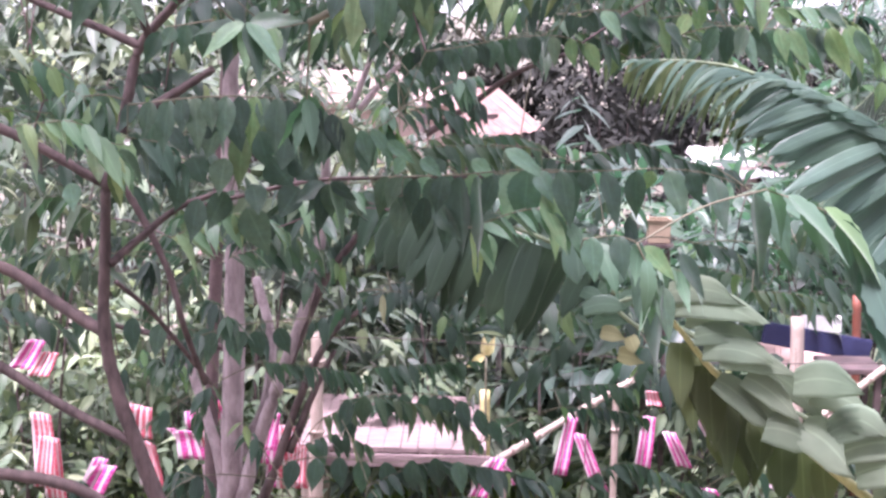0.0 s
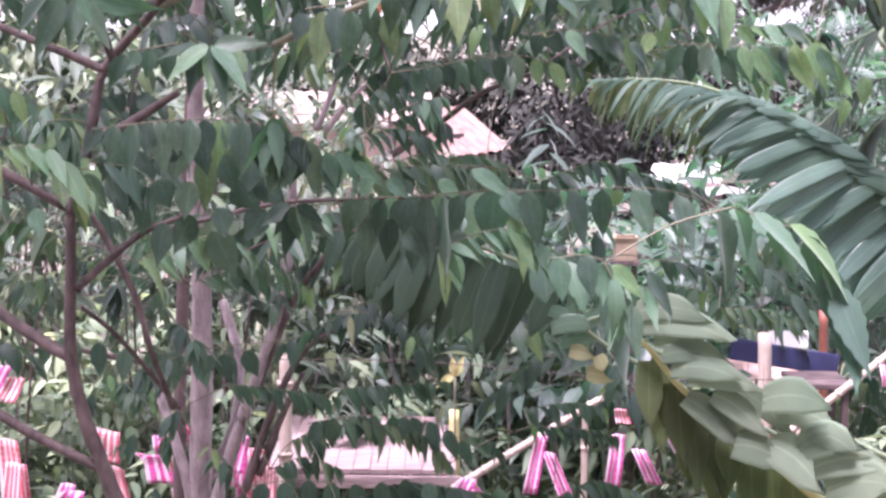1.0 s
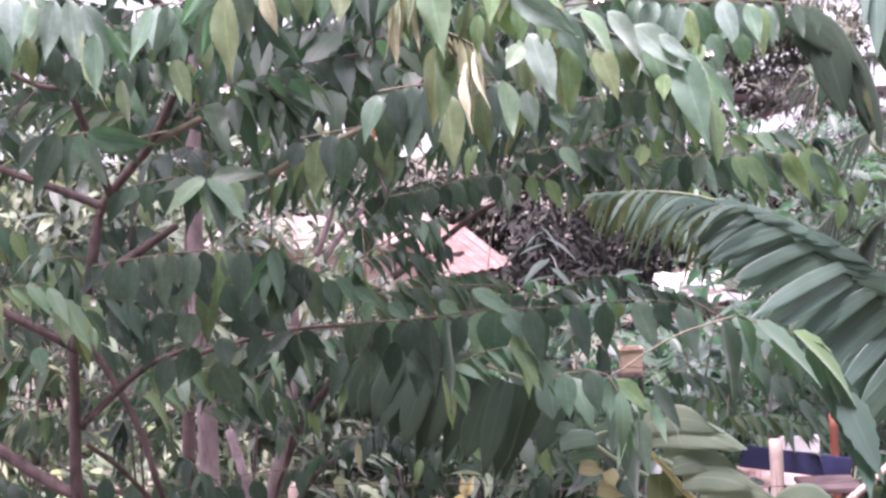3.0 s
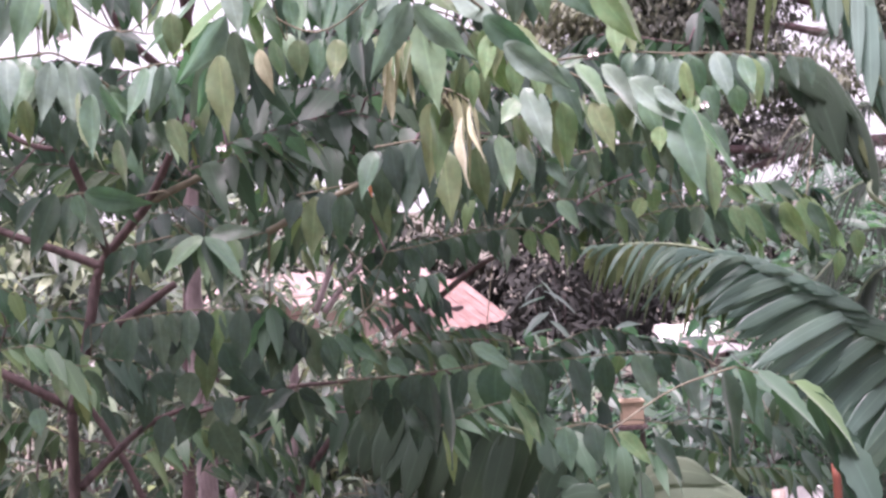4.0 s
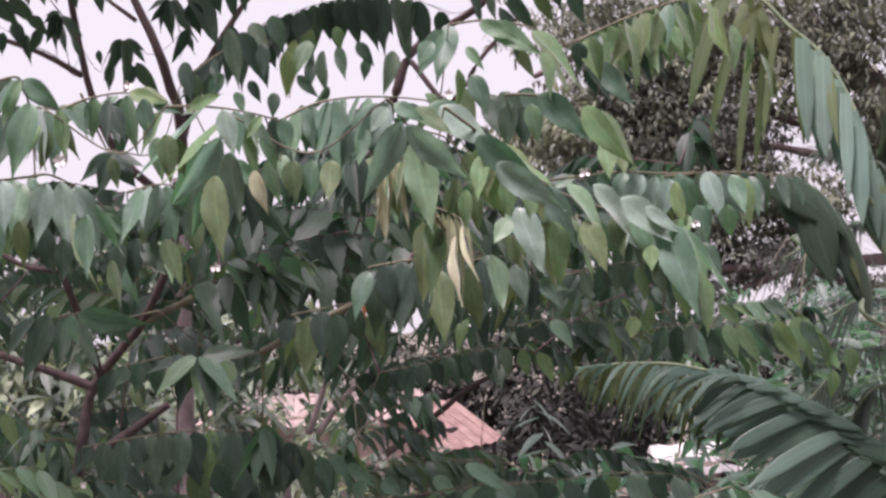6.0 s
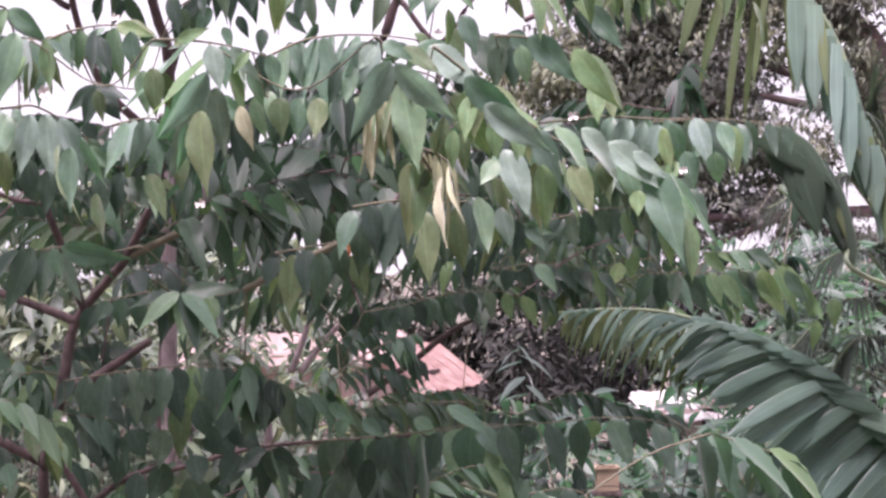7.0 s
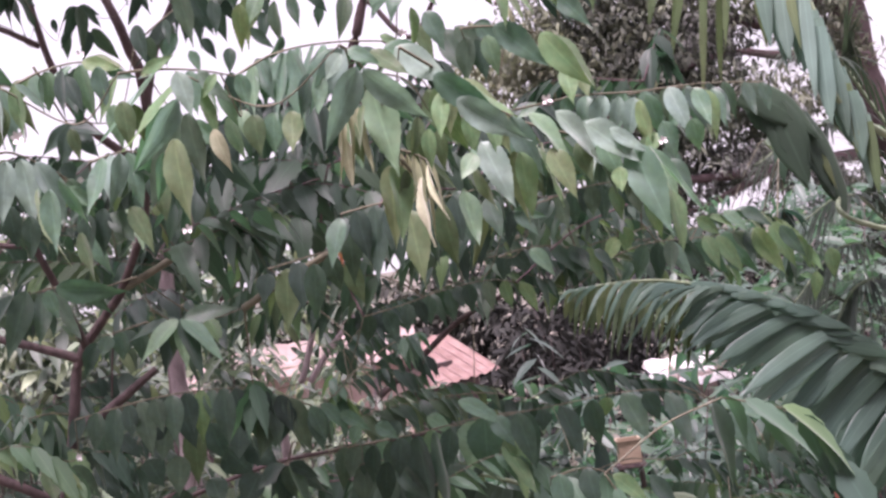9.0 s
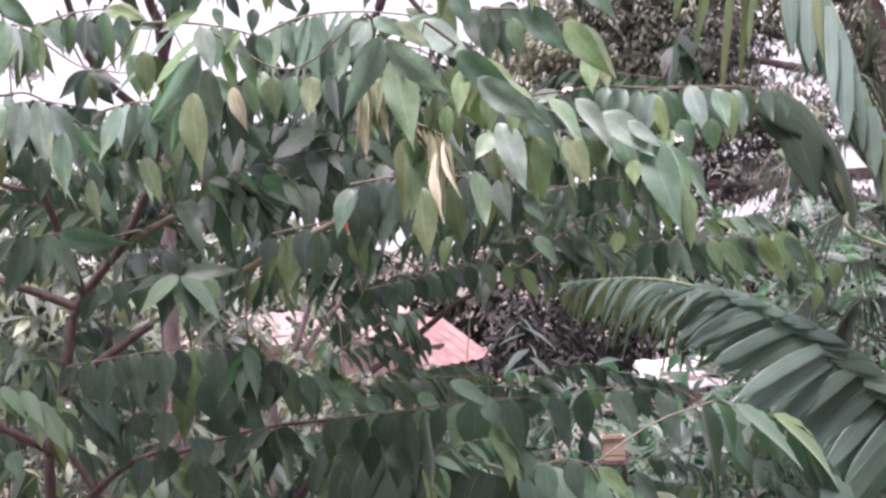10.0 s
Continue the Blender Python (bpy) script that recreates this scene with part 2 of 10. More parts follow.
# ---- helpers of this scene ----
def thing(name, label, category, at=(0, 0, 0), group="", kind=""):
    ob = new(name)
    ob.location = at
    ob.empty_display_size = 0.1
    return tagged(ob, label, category, group, kind)


def part(name, bm, material, parent, label="", kind=""):
    """Links a bmesh, given in world metres, as one mesh under a thing or part."""
    me = bpy.data.meshes.new(name)
    crisp = bm.faces.layers.int.get("flat") is not None
    bm.to_mesh(me)
    bm.free()
    me.materials.append(material)
    me.polygons.foreach_set("use_smooth", [not crisp] * len(me.polygons))
    return under(new(name, me), parent, label, kind)


def origin_of(ob):
    p = Vector((0, 0, 0))
    while ob:
        p += ob.location
        ob = ob.parent
    return p


def under(ob, parent, label="", kind=""):
    if parent:
        ob.parent = parent
        ob.location = ob.location - origin_of(parent)
    return tagged(ob, label, "", "", kind)


def spline(pts, steps=8):
    """Smooth line through a few points."""
    p = [Vector(q) for q in pts]
    if len(p) == 2:
        return [p[0].lerp(p[1], i / steps) for i in range(steps + 1)]
    e = [2 * p[0] - p[1]] + p + [2 * p[-1] - p[-2]]
    out = []
    for i in range(1, len(e) - 2):
        a, b, c, d = e[i - 1], e[i], e[i + 1], e[i + 2]
        for k in range(steps):
            t = k / steps
            out.append(0.5 * (2 * b + (c - a) * t + (2 * a - 5 * b + 4 * c - d) * t * t + (3 * b - a - 3 * c + d) * t ** 3))
    return out + [p[-1]]


def tube(bm, pts, r0, r1, sides=8, wobble=0.08, rnd=random.Random(3)):
    """A tapered, slightly knobbly round limb along a line."""
    rings = []
    up = Vector((0.3, 0.2, 1)).normalized()
    for i, p in enumerate(pts):
        d = (pts[min(i + 1, len(pts) - 1)] - pts[max(i - 1, 0)]).normalized()
        x = d.cross(up if abs(d.dot(up)) < 0.95 else Vector((1, 0, 0))).normalized()
        y = d.cross(x)
        r = r0 + (r1 - r0) * i / (len(pts) - 1)
        ring = []
        for k in range(sides):
            a = 2 * math.pi * k / sides
            q = r * (1 + rnd.uniform(-wobble, wobble))
            ring.append(bm.verts.new(p + x * q * math.cos(a) + y * q * math.sin(a)))
        rings.append(ring)
    for a, b in zip(rings, rings[1:]):
        for k in range(sides):
            bm.faces.new((a[k], a[(k + 1) % sides], b[(k + 1) % sides], b[k]))
    bm.faces.new(rings[0][::-1])
    bm.faces.new(rings[-1])
    return bm


GROWN = {}


def grow(tree, line):
    """Remembers where a tree's wood runs, so that later twigs can spring from it."""
    GROWN.setdefault(tree.name, []).extend(line[:-1:3])


def spring(tree, p):
    """The nearest wood of the tree to p, or None if the tree has none near."""
    known = GROWN.get(tree.name)
    if not known:
        return None
    return min(known, key=lambda q: (q - p).length_squared + 0.15 * max(0.0, q.z - p.z) ** 2)


def limb(tree, pts, r0, r1, material=None, name="branch", sides=9, parent=None):
    grow(tree, spline(pts))
    return part(name, tube(bmesh.new(), spline(pts), r0, r1, sides), material or BARK, parent or tree)


def leaf_shape(rows=12, width=0.36, curl=0.25, fold=0.28, teeth=0.05, twist=0.0, lean=0.04, wave=0.0):
    """A pointed toothed leaf of length 1 along y, from its stalk at the origin: vertices, faces, uvs."""
    v, f, uv = [], [], []
    for i in range(rows + 1):
        t = i / rows
        w = width * 0.5 * t ** 0.72 * (1 - t) ** 1.4 / 0.3116
        if 0 < i < rows:
            w *= 1 + teeth * (1 if i % 2 else -1) * 1.6
        w = max(w, 0.004)
        z0 = -curl * t * t
        a = twist * t
        for s, k in ((-1, 0.0), (-0.5, 0.25), (0, 0.5), (0.5, 0.75), (1, 1.0)):
            x = s * w * (1 + lean * s)
            z = z0 + fold * abs(x) - 0.35 * fold * x * x / max(w, 1e-3) + wave * abs(s) * math.sin(11 * t + 2.0 * s + 40 * wave)
            v.append((x * math.cos(a) - z * 0 , t - 0.03 * abs(s) * (1 - t), z + x * math.sin(a)))
            uv.append((k, t))
    for i in range(rows):
        for k in range(4):
            a = i * 5 + k
            f.append((a, a + 1, a + 6, a + 5))
    return np.array(v), f, uv


def mesh_of(name, v, f, uv, material):
    me = bpy.data.meshes.new(name)
    me.from_pydata([tuple(q) for q in v], [], f)
    layer = me.uv_layers.new(name="UVMap")
    idx = np.empty(len(me.loops), np.int32)
    me.loops.foreach_get("vertex_index", idx)
    layer.data.foreach_set("uv", np.asarray(uv, np.float32)[idx].ravel())
    me.polygons.foreach_set("use_smooth", [True] * len(me.polygons))
    me.materials.append(material)
    return me


SHAPES = [leaf_shape(width=w, curl=c, fold=f, twist=t) for w, c, f, t in ((0.45, 0.3, 0.25, 0.0), (0.43, 0.15, 0.4, 0.35), (0.4, 0.5, 0.2, -0.4), (0.42, 0.22, 0.6, 0.25), (0.48, 0.38, 0.15, -0.1), (0.39, 0.65, 0.5, 0.5), (0.42, 0.0, 0.35, -0.25))]
DRAWN = [leaf_shape(rows=22, width=w, curl=c, fold=f, twist=t, teeth=0.02, wave=v, lean=n) for w, c, f, t, v, n in ((0.46, 0.06, 0.4, 0.1, 0.014, 0.08), (0.46, 0.12, 0.5, 0.25, 0.018, -0.06), (0.46, -0.08, 0.35, -0.22, 0.016, 0.12), (0.46, 0.14, 0.6, 0.2, 0.01, 0.02), (0.46, 0.03, 0.3, -0.18, 0.02, -0.1), (0.46, 0.1, 0.65, 0.3, 0.012, 0.06), (0.46, -0.1, 0.45, -0.1, 0.018, -0.12), (0.46, 0.16, 0.4, -0.3, 0.014, 0.1))]
TINY = [leaf_shape(rows=3, width=0.42, curl=c, fold=0.3, teeth=0.0) for c in (0.1, 0.35)]
SMALL = [leaf_shape(rows=5, width=w, curl=c, fold=f, teeth=0.0) for w, c, f in ((0.4, 0.25, 0.3), (0.44, 0.1, 0.4), (0.38, 0.45, 0.2))]
LEAF_DATA = {m.name: [mesh_of("leaf", *s, m) for s in DRAWN] for m in (CHERRY, SHADE_LEAF, LIME, DEEP_SHADE_LEAF, OLIVE_LEAF, BLUISH, DRY, ORANGE, YELLOW_LEAF)}


class Heap:
    """Many leaves of one material gathered into one mesh."""

    def __init__(self):
        self.v, self.f, self.uv, self.n = [], [], [], 0

    def add(self, shape, m):
        v, f, uv = shape
        a = np.array(m)
        self.v.append(v @ a[:3, :3].T + a[:3, 3])
        self.f.extend([tuple(i + self.n for i in q) for q in f])
        self.uv.extend(uv)
        self.n += len(v)

    def build(self, name, material, parent, label="", kind="stuff"):
        if self.n:
            return under(new(name, mesh_of(name, np.concatenate(self.v), self.f, self.uv, material)), parent, label, kind)


def facing(place, tip, normal, size):
    """A leaf's pose: stalk at place, pointing along tip, upper face along normal."""
    y = Vector(tip).normalized()
    z = Vector(normal) - y * Vector(normal).dot(y)
    z = z.normalized() if z.length > 1e-4 else y.orthogonal().normalized()
    x = y.cross(z)
    m = Matrix((x, y, z)).transposed().to_4x4() @ Matrix.Scale(size, 4)
    m.translation = place
    return m


UP = Vector((0, 0, 1))


def spray(tree, leaf, pts, single=False, gap=0.3, hang=0.8, spread=0.5, along=0.4, r=0.0018, material=None, young=0.045, seed=0, twig=None, jitter=0.3, rows=2, turn=0.7):
    """A cherry twig with its leaves hanging from it in two ranks. single: every leaf an object of its own."""
    rnd = random.Random(seed * 7919 + int(1000 * abs(pts[0][0])) + int(1000 * pts[0][2]))
    line = spline(pts, 10)
    bm = tube(bmesh.new(), line, r, r * 0.45, 6, 0.05)
    root = spring(tree, line[0])
    if root and 0.02 < (root - line[0]).length < 0.5:
        gap0 = (line[0] - root).length
        tube(bm, spline([root, root.lerp(line[0], 0.5) + UP * 0.06 * gap0, line[0]], 6), r * 1.25, r, 6, 0.05)
    grow(tree, line)
    stem = part("twig", bm, twig or TWIG, tree)
    lengths = [0.0]
    for a, b in zip(line, line[1:]):
        lengths.append(lengths[-1] + (b - a).length)
    total = lengths[-1]
    leaf *= 1.15
    count = max(3, int(total / (1.1 * gap * leaf)))
    heaps = {}
    # trees farther back take the darker copy, with shade in its colour
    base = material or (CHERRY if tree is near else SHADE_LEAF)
    for i in range(count * rows // 2 + 1):
        s = total * min(1.0, (i + rnd.uniform(-0.2, 0.2) + 0.3) / (count * rows // 2))
        k = min(len(line) - 2, max(0, next((j for j in range(len(lengths) - 1) if lengths[j + 1] >= s), len(line) - 2)))
        u = (s - lengths[k]) / max(1e-6, lengths[k + 1] - lengths[k])
        p = line[k].lerp(line[k + 1], min(1, max(0, u)))
        t = (line[k + 1] - line[k]).normalized()
        side = t.cross(UP)
        side = side.normalized() if side.length > 0.1 else Vector((1, 0, 0))
        side = side @ Matrix.Rotation(rnd.uniform(-turn, turn), 3, "Z")
        sg = 1 if i % 2 else -1
        end = s / total
        j = lambda q: rnd.uniform(-q, q)
        d = t * (along + 0.22 + 0.5 * max(0, end - 0.8)) + side * sg * spread * rnd.uniform(0.6, 1.3) - UP * hang * rnd.uniform(0.7, 1.25) + Vector((j(jitter), j(jitter), j(jitter) * 0.6))
        nrm = side * sg * 0.6 + UP * 0.7 + t * 0.25 + Vector((j(0.28), j(0.28), j(0.15)))
        size = leaf * rnd.uniform(0.55, 1.12) * (1 - 0.35 * max(0, end - 0.85) / 0.15)
        mat = LIME if (base in (CHERRY, SHADE_LEAF) and rnd.random() < young * (0.4 + 1.4 * end)) else base
        m = facing(p + UP * 0.02 * leaf, d, nrm, size)
        if single:
            ob = new("leaf", rnd.choice(LEAF_DATA[mat.name]))
            ob.parent = stem
            m.translation = m.translation - origin_of(stem)
            ob.matrix_basis = m
        else:
            heaps.setdefault(mat.name, (Heap(), mat))[0].add(rnd.choice(SHAPES if leaf * 2926 / max(1.5, p.y) > 45 else SMALL), m)
    for heap, mat in heaps.values():
        heap.build("leaves", mat, stem)
    return stem


def rosette(tree, place, leaf, n, seed, lean=(0, 0, 0), young=0.05, material=None, twig=None, droop=1.0):
    """The end of a shoot: a fan of leaves spread round it like an open umbrella."""
    rnd = random.Random(seed)
    p = Vector(place)
    root = spring(tree, p)
    way = Vector((rnd.uniform(-1, 1), rnd.uniform(-1, 1), rnd.uniform(-0.1, 0.5))).normalized() * leaf * 0.9
    far = root if root and (root - p).length < 1.2 else p - way
    line = spline([far, far.lerp(p, 0.6) + UP * 0.05 * (p - far).length, p], 6)
    grow(tree, line)
    stem = part("twig", tube(bmesh.new(), line, 0.0024, 0.0012, 6, 0.05), twig or TWIG, tree)
    heaps = {}
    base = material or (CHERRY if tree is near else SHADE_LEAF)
    a0 = rnd.uniform(0, 6.283)
    ahead = (line[-1] - line[-3]).normalized()
    tone = rnd.random()
    for i in range(n):
        a = a0 + 2.4 * i + rnd.uniform(-0.3, 0.3)
        out = Vector((math.cos(a), math.sin(a), 0))
        dip = droop * rnd.uniform(0.6, 1.35)
        d = out + ahead * 0.35 + Vector(lean) - UP * dip * 1.1
        nrm = UP + out * dip * 0.9 + Vector((rnd.uniform(-0.3, 0.3), rnd.uniform(-0.3, 0.3), 0))
        k = min(1.0, i / max(1, n - 1))
        q = p - ahead * leaf * 0.7 * k + out * 0.004
        mat = LIME if (base in (CHERRY, SHADE_LEAF) and rnd.random() < young * (0.3 + 1.5 * tone)) else base
        heaps.setdefault(mat.name, (Heap(), mat))[0].add(rnd.choice(SHAPES if leaf * 2926 / max(1.5, p.y) > 45 else SMALL), facing(q, d, nrm, leaf * (0.6 + 0.45 * k) * rnd.uniform(0.8, 1.15)))
    for heap, mat in heaps.values():
        heap.build("leaves", mat, stem)
    return stem


TORN = random.Random(17)


def blade(rib, foot, end, wide, arch, material):
    """One pleated strip of a torn banana leaf, from the midrib to its frayed end; arch: how far it bows upwards."""
    a, d = Vector(foot), Vector(end) - Vector(foot)
    size = d.length
    across = d.cross(Vector((TORN.uniform(-0.3, 0.3), -1, 0.25))).normalized()
    face = across.cross(d).normalized()
    twist, slant, cut, fold = TORN.uniform(-0.3, 0.3), TORN.uniform(-0.5, 0.5), TORN.uniform(0.5, 0.8), TORN.uniform(-0.1, 0.2)
    cols, rws = 8, 10
    v, f, uv = [], [], []
    for i in range(rws + 1):
        t = i / rws
        w = wide * (0.75 + 0.25 * min(1, t * 4)) * (1.0 if t < cut else 1.0 - 0.85 * ((t - cut) / (1 - cut)) ** 1.2)
        p = a + d * t + UP * arch * size * 4 * t * (1 - t) - UP * 0.05 * size * t * t
        side = across * math.cos(twist * t) + face * math.sin(twist * t)
        for c in range(cols + 1):
            e = c / cols - 0.5
            ridge = 0.035 * wide * (1 if c % 2 else -1) + fold * wide * (0.25 - e * e)
            fray = TORN.uniform(-0.04, 0.04) * size if i == rws else 0.0
            v.append(p + side * e * w + face * ridge + d.normalized() * (slant * e * wide * t + fray))
            uv.append((c / cols, t))
    for i in range(rws):
        for c in range(cols):
            z = i * (cols + 1) + c
            f.append((z, z + 1, z + cols + 2, z + cols + 1))
    return under(new("blade_strip", mesh_of("blade_strip", v, f, uv, material)), rib)


def bush(name, label, category, base, crown, radii, count, size, material, seed, stems=5, group="", small=True, stem_mat=None):
    """A shrub: bare stems that fork into a loose, uneven crown of leaf tufts."""
    rnd = random.Random(seed)
    ob = thing(name, label, category, base, group)
    c, rd = Vector(crown), Vector(radii)
    tips = []
    for i in range(stems):
        q = c + Vector((rnd.uniform(-0.7, 0.7) * rd.x, rnd.uniform(-0.7, 0.7) * rd.y, rnd.uniform(-0.3, 0.8) * rd.z))
        b0 = Vector(base) + Vector((rnd.uniform(-0.1, 0.1), rnd.uniform(-0.1, 0.1), 0))
        mid = b0.lerp(q, 0.5) + Vector((rnd.uniform(-0.15, 0.15) * rd.x, 0, 0.1 * rd.z))
        part("stem", tube(bmesh.new(), spline([b0, mid, q], 5), 0.007 + 0.006 * rd.z, 0.003, 6), stem_mat or BARK, ob)
        tips.append(q)
    heap = Heap()
    shapes = SMALL if small else SHAPES
    tufts = max(6, count // 9)
    for i in range(tufts):
        while True:
            a = Vector((rnd.uniform(-1, 1), rnd.uniform(-1, 1), rnd.uniform(-1, 1)))
            if 0.25 < a.length < 1 + 0.2 * rnd.random():
                break
        o = c + Vector((a.x * rd.x, a.y * rd.y, a.z * rd.z))
        lead = Vector((rnd.uniform(-1, 1), rnd.uniform(-1, 1), rnd.uniform(-0.5, 0.6))).normalized()
        for k in range(9):
            s = k / 8
            p = o + lead * (s - 0.5) * size * 2.2 + UP * (-0.5 * size * s * s)
            sg = 1 if k % 2 else -1
            sd = lead.cross(UP)
            d = lead * 0.5 + sd * sg * 0.8 + UP * rnd.uniform(-0.9, 0.2)
            heap.add(rnd.choice(shapes), facing(p, d, UP * 0.8 + sd * sg * 0.3 + Vector((rnd.uniform(-.4, .4), rnd.uniform(-.4, .4), 0)), size * rnd.uniform(0.7, 1.2)))
    heap.build("foliage", material, ob)
    return ob


def slab(bm, x0, y0, z0, x1, y1, z1, bevel=0.006):
    if bm.faces.layers.int.get("flat") is None:
        bm.faces.layers.int.new("flat")
    v = bmesh.ops.create_cube(bm, size=1.0, matrix=Matrix.Translation(((x0 + x1) / 2, (y0 + y1) / 2, (z0 + z1) / 2)) @ Matrix.Diagonal((x1 - x0, y1 - y0, z1 - z0, 1)))["verts"]
    e = list({q for a in v for q in a.link_edges})
    bmesh.ops.bevel(bm, geom=e, offset=bevel, segments=2, affect="EDGES")
    return bm


def pole(bm, a, b, r0, r1, knots=0):
    """A straight pole; knots: bamboo joints along it."""
    a, b = Vector(a), Vector(b)
    pts = [a.lerp(b, i / 24) for i in range(25)]
    tube(bm, pts, r0, r1, 10, 0.02)
    for i in range(knots):
        c = a.lerp(b, (i + 0.5) / knots)
        d = (b - a).normalized()
        tube(bm, [c - d * 0.012, c, c + d * 0.012], r0 * 1.04, r0 * 1.12, 10, 0.0)
    return bm


# ---- ground ----
def build_ground():
    bm = bmesh.new()
    bmesh.ops.create_grid(bm, x_segments=90, y_segments=90, size=60.0, matrix=Matrix.Translation((0, 45, 0)))
    for v in bm.verts:
        if 6 < v.co.y < 40:
            v.co.z = 0.12 * noise.noise(v.co * 0.35)
    outer = [(-2500, -2500), (2500, -2500), (2500, 2500), (-2500, 2500)]
    inner = [(-60, -15), (60, -15), (60, 105), (-60, 105)]
    o = [bm.verts.new((x, y, -0.02)) for x, y in outer]
    i = [bm.verts.new((x, y, -0.02)) for x, y in inner]
    for k in range(4):
        bm.faces.new((o[k], o[(k + 1) % 4], i[(k + 1) % 4], i[k]))
    return part("ground", bm, GROUND, None, "bare soil with patches of green grass", "structure")


tagged(build_ground(), "", "ground")

# an unseen wall added behind the eye to block low skylight
tagged(part("wall_south", slab(bmesh.new(), -7.0, -1.4, -0.1, 7.0, -1.2, 6.2, 0.01), WALL, None, "plain plastered wall, unseen, added behind the viewer to block low skylight", "structure"), "", "wall")

# ---- the near cherry tree ----
near = thing("cherry_tree", "young cherry tree with drooping toothed green leaves close by", "tree", (-0.3, 3.6, 0.0), "cherry trees")
limb(near, [(-0.3, 3.6, 0.0), (-0.34, 3.6, 0.9), (-0.42, 3.6, 1.7), (-0.641, 3.600, 2.421), (-0.709, 3.600, 2.592), (-0.756, 3.600, 2.722), (-0.801, 3.600, 2.851), (-0.827, 3.600, 2.991), (-0.823, 3.600, 3.157), (-0.820, 3.600, 3.301)], 0.026, 0.011, name="trunk", sides=12)
limb(near, [(-0.820, 3.600, 3.301), (-0.792, 3.600, 3.387), (-0.767, 3.600, 3.510), (-0.741, 3.600, 3.613), (-0.659, 3.550, 3.702), (-0.611, 3.500, 3.748), (-0.525, 3.400, 3.889), (-0.489, 3.300, 4.022)], 0.014, 0.007)
limb(near, [(-0.741, 3.600, 3.613), (-0.813, 3.600, 3.645), (-0.957, 3.600, 3.703), (-1.065, 3.600, 3.757)], 0.011, 0.007)
limb(near, [(-0.603, 3.500, 3.750), (-0.512, 3.450, 3.785), (-0.384, 3.400, 3.836)], 0.009, 0.006, TWIG)
limb(near, [(-0.717, 3.600, 3.480), (-0.659, 3.600, 3.517), (-0.580, 3.600, 3.568)], 0.012, 0.008)
limb(near, [(-0.773, 3.600, 3.473), (-0.717, 3.600, 3.480)], 0.009, 0.009)
limb(near, [(-1.144, 3.700, 3.129), (-1.042, 3.700, 3.086), (-0.940, 3.650, 3.031), (-0.824, 3.600, 2.976)], 0.014, 0.014)
limb(near, [(-1.150, 3.700, 2.906), (-1.060, 3.700, 2.855), (-0.931, 3.650, 2.794), (-0.759, 3.600, 2.724)], 0.013, 0.011)
limb(near, [(-1.151, 3.600, 2.654), (-0.972, 3.600, 2.638), (-0.857, 3.600, 2.601), (-0.756, 3.600, 2.524)], 0.014, 0.014)
limb(near, [(-0.812, 3.600, 3.132), (-0.759, 3.650, 3.182), (-0.679, 3.700, 3.248), (-0.584, 3.750, 3.283)], 0.01, 0.006)
limb(near, [(-0.822, 3.800, 3.286), (-0.757, 3.800, 3.168), (-0.712, 3.800, 3.063), (-0.684, 3.800, 2.956), (-0.650, 3.900, 2.798)], 0.009, 0.007)
limb(near, [(-1.057, 3.600, 3.433), (-0.958, 3.600, 3.386), (-0.829, 3.600, 3.313)], 0.012, 0.01)
limb(near, [(-0.845, 3.800, 3.060), (-0.772, 3.900, 2.962), (-0.686, 4.200, 2.729)], 0.006, 0.006)
limb(near, [(-0.736, 3.300, 3.859), (-0.715, 3.350, 3.775), (-0.701, 3.500, 3.633)], 0.007, 0.009)
limb(near, [(-0.866, 3.300, 3.904), (-0.801, 3.300, 3.868), (-0.736, 3.300, 3.856)], 0.005, 0.006)
limb(near, [(-0.330, 3.200, 3.674), (-0.230, 3.100, 3.719), (-0.116, 3.000, 3.763), (-0.053, 2.900, 3.795)], 0.0075, 0.005, TWIG)
# long low twig crossing the view
limb(near, [(-0.644, 3.800, 3.243), (-0.406, 3.800, 3.302), (-0.249, 3.800, 3.315), (0.012, 3.800, 3.323)], 0.006, 0.004)

# leafy twigs that hang closest
def n_(leaf, *pts, **k):
    return spray(near, leaf, list(pts), **k)


n_(0.147, (0.541, 3.100, 3.377), (0.615, 3.100, 3.352), (0.688, 3.100, 3.317), (0.749, 3.100, 3.207), (0.789, 3.100, 3.141), gap=0.19, hang=0.75, along=0.6, seed=23)
n_(0.101, (-0.017, 3.400, 3.255), (0.125, 3.400, 3.296), (0.239, 3.400, 3.232), (0.354, 3.400, 3.192), (0.435, 3.400, 3.170), gap=0.15, hang=0.9, seed=24)
n_(0.112, (0.293, 3.000, 3.283), (0.322, 3.000, 3.220), (0.320, 3.000, 3.178), gap=0.19, hang=1.0, seed=25)
n_(0.101, (-0.936, 3.300, 3.456), (-0.823, 3.300, 3.468), (-0.768, 3.300, 3.438), (-0.714, 3.300, 3.378), gap=0.15, hang=0.9, seed=26)
n_(0.101, (-0.846, 3.500, 3.507), (-0.778, 3.500, 3.432), (-0.671, 3.500, 3.409), (-0.637, 3.500, 3.366), gap=0.17, hang=0.9, seed=27)
n_(0.090, (-1.043, 3.800, 3.587), (-0.917, 3.800, 3.517), (-0.853, 3.800, 3.488), gap=0.17, hang=0.9, seed=28, young=0.5)
n_(0.090, (-0.446, 3.900, 3.242), (-0.365, 3.900, 3.272), (-0.284, 3.900, 3.268), gap=0.17, hang=0.9, seed=29)
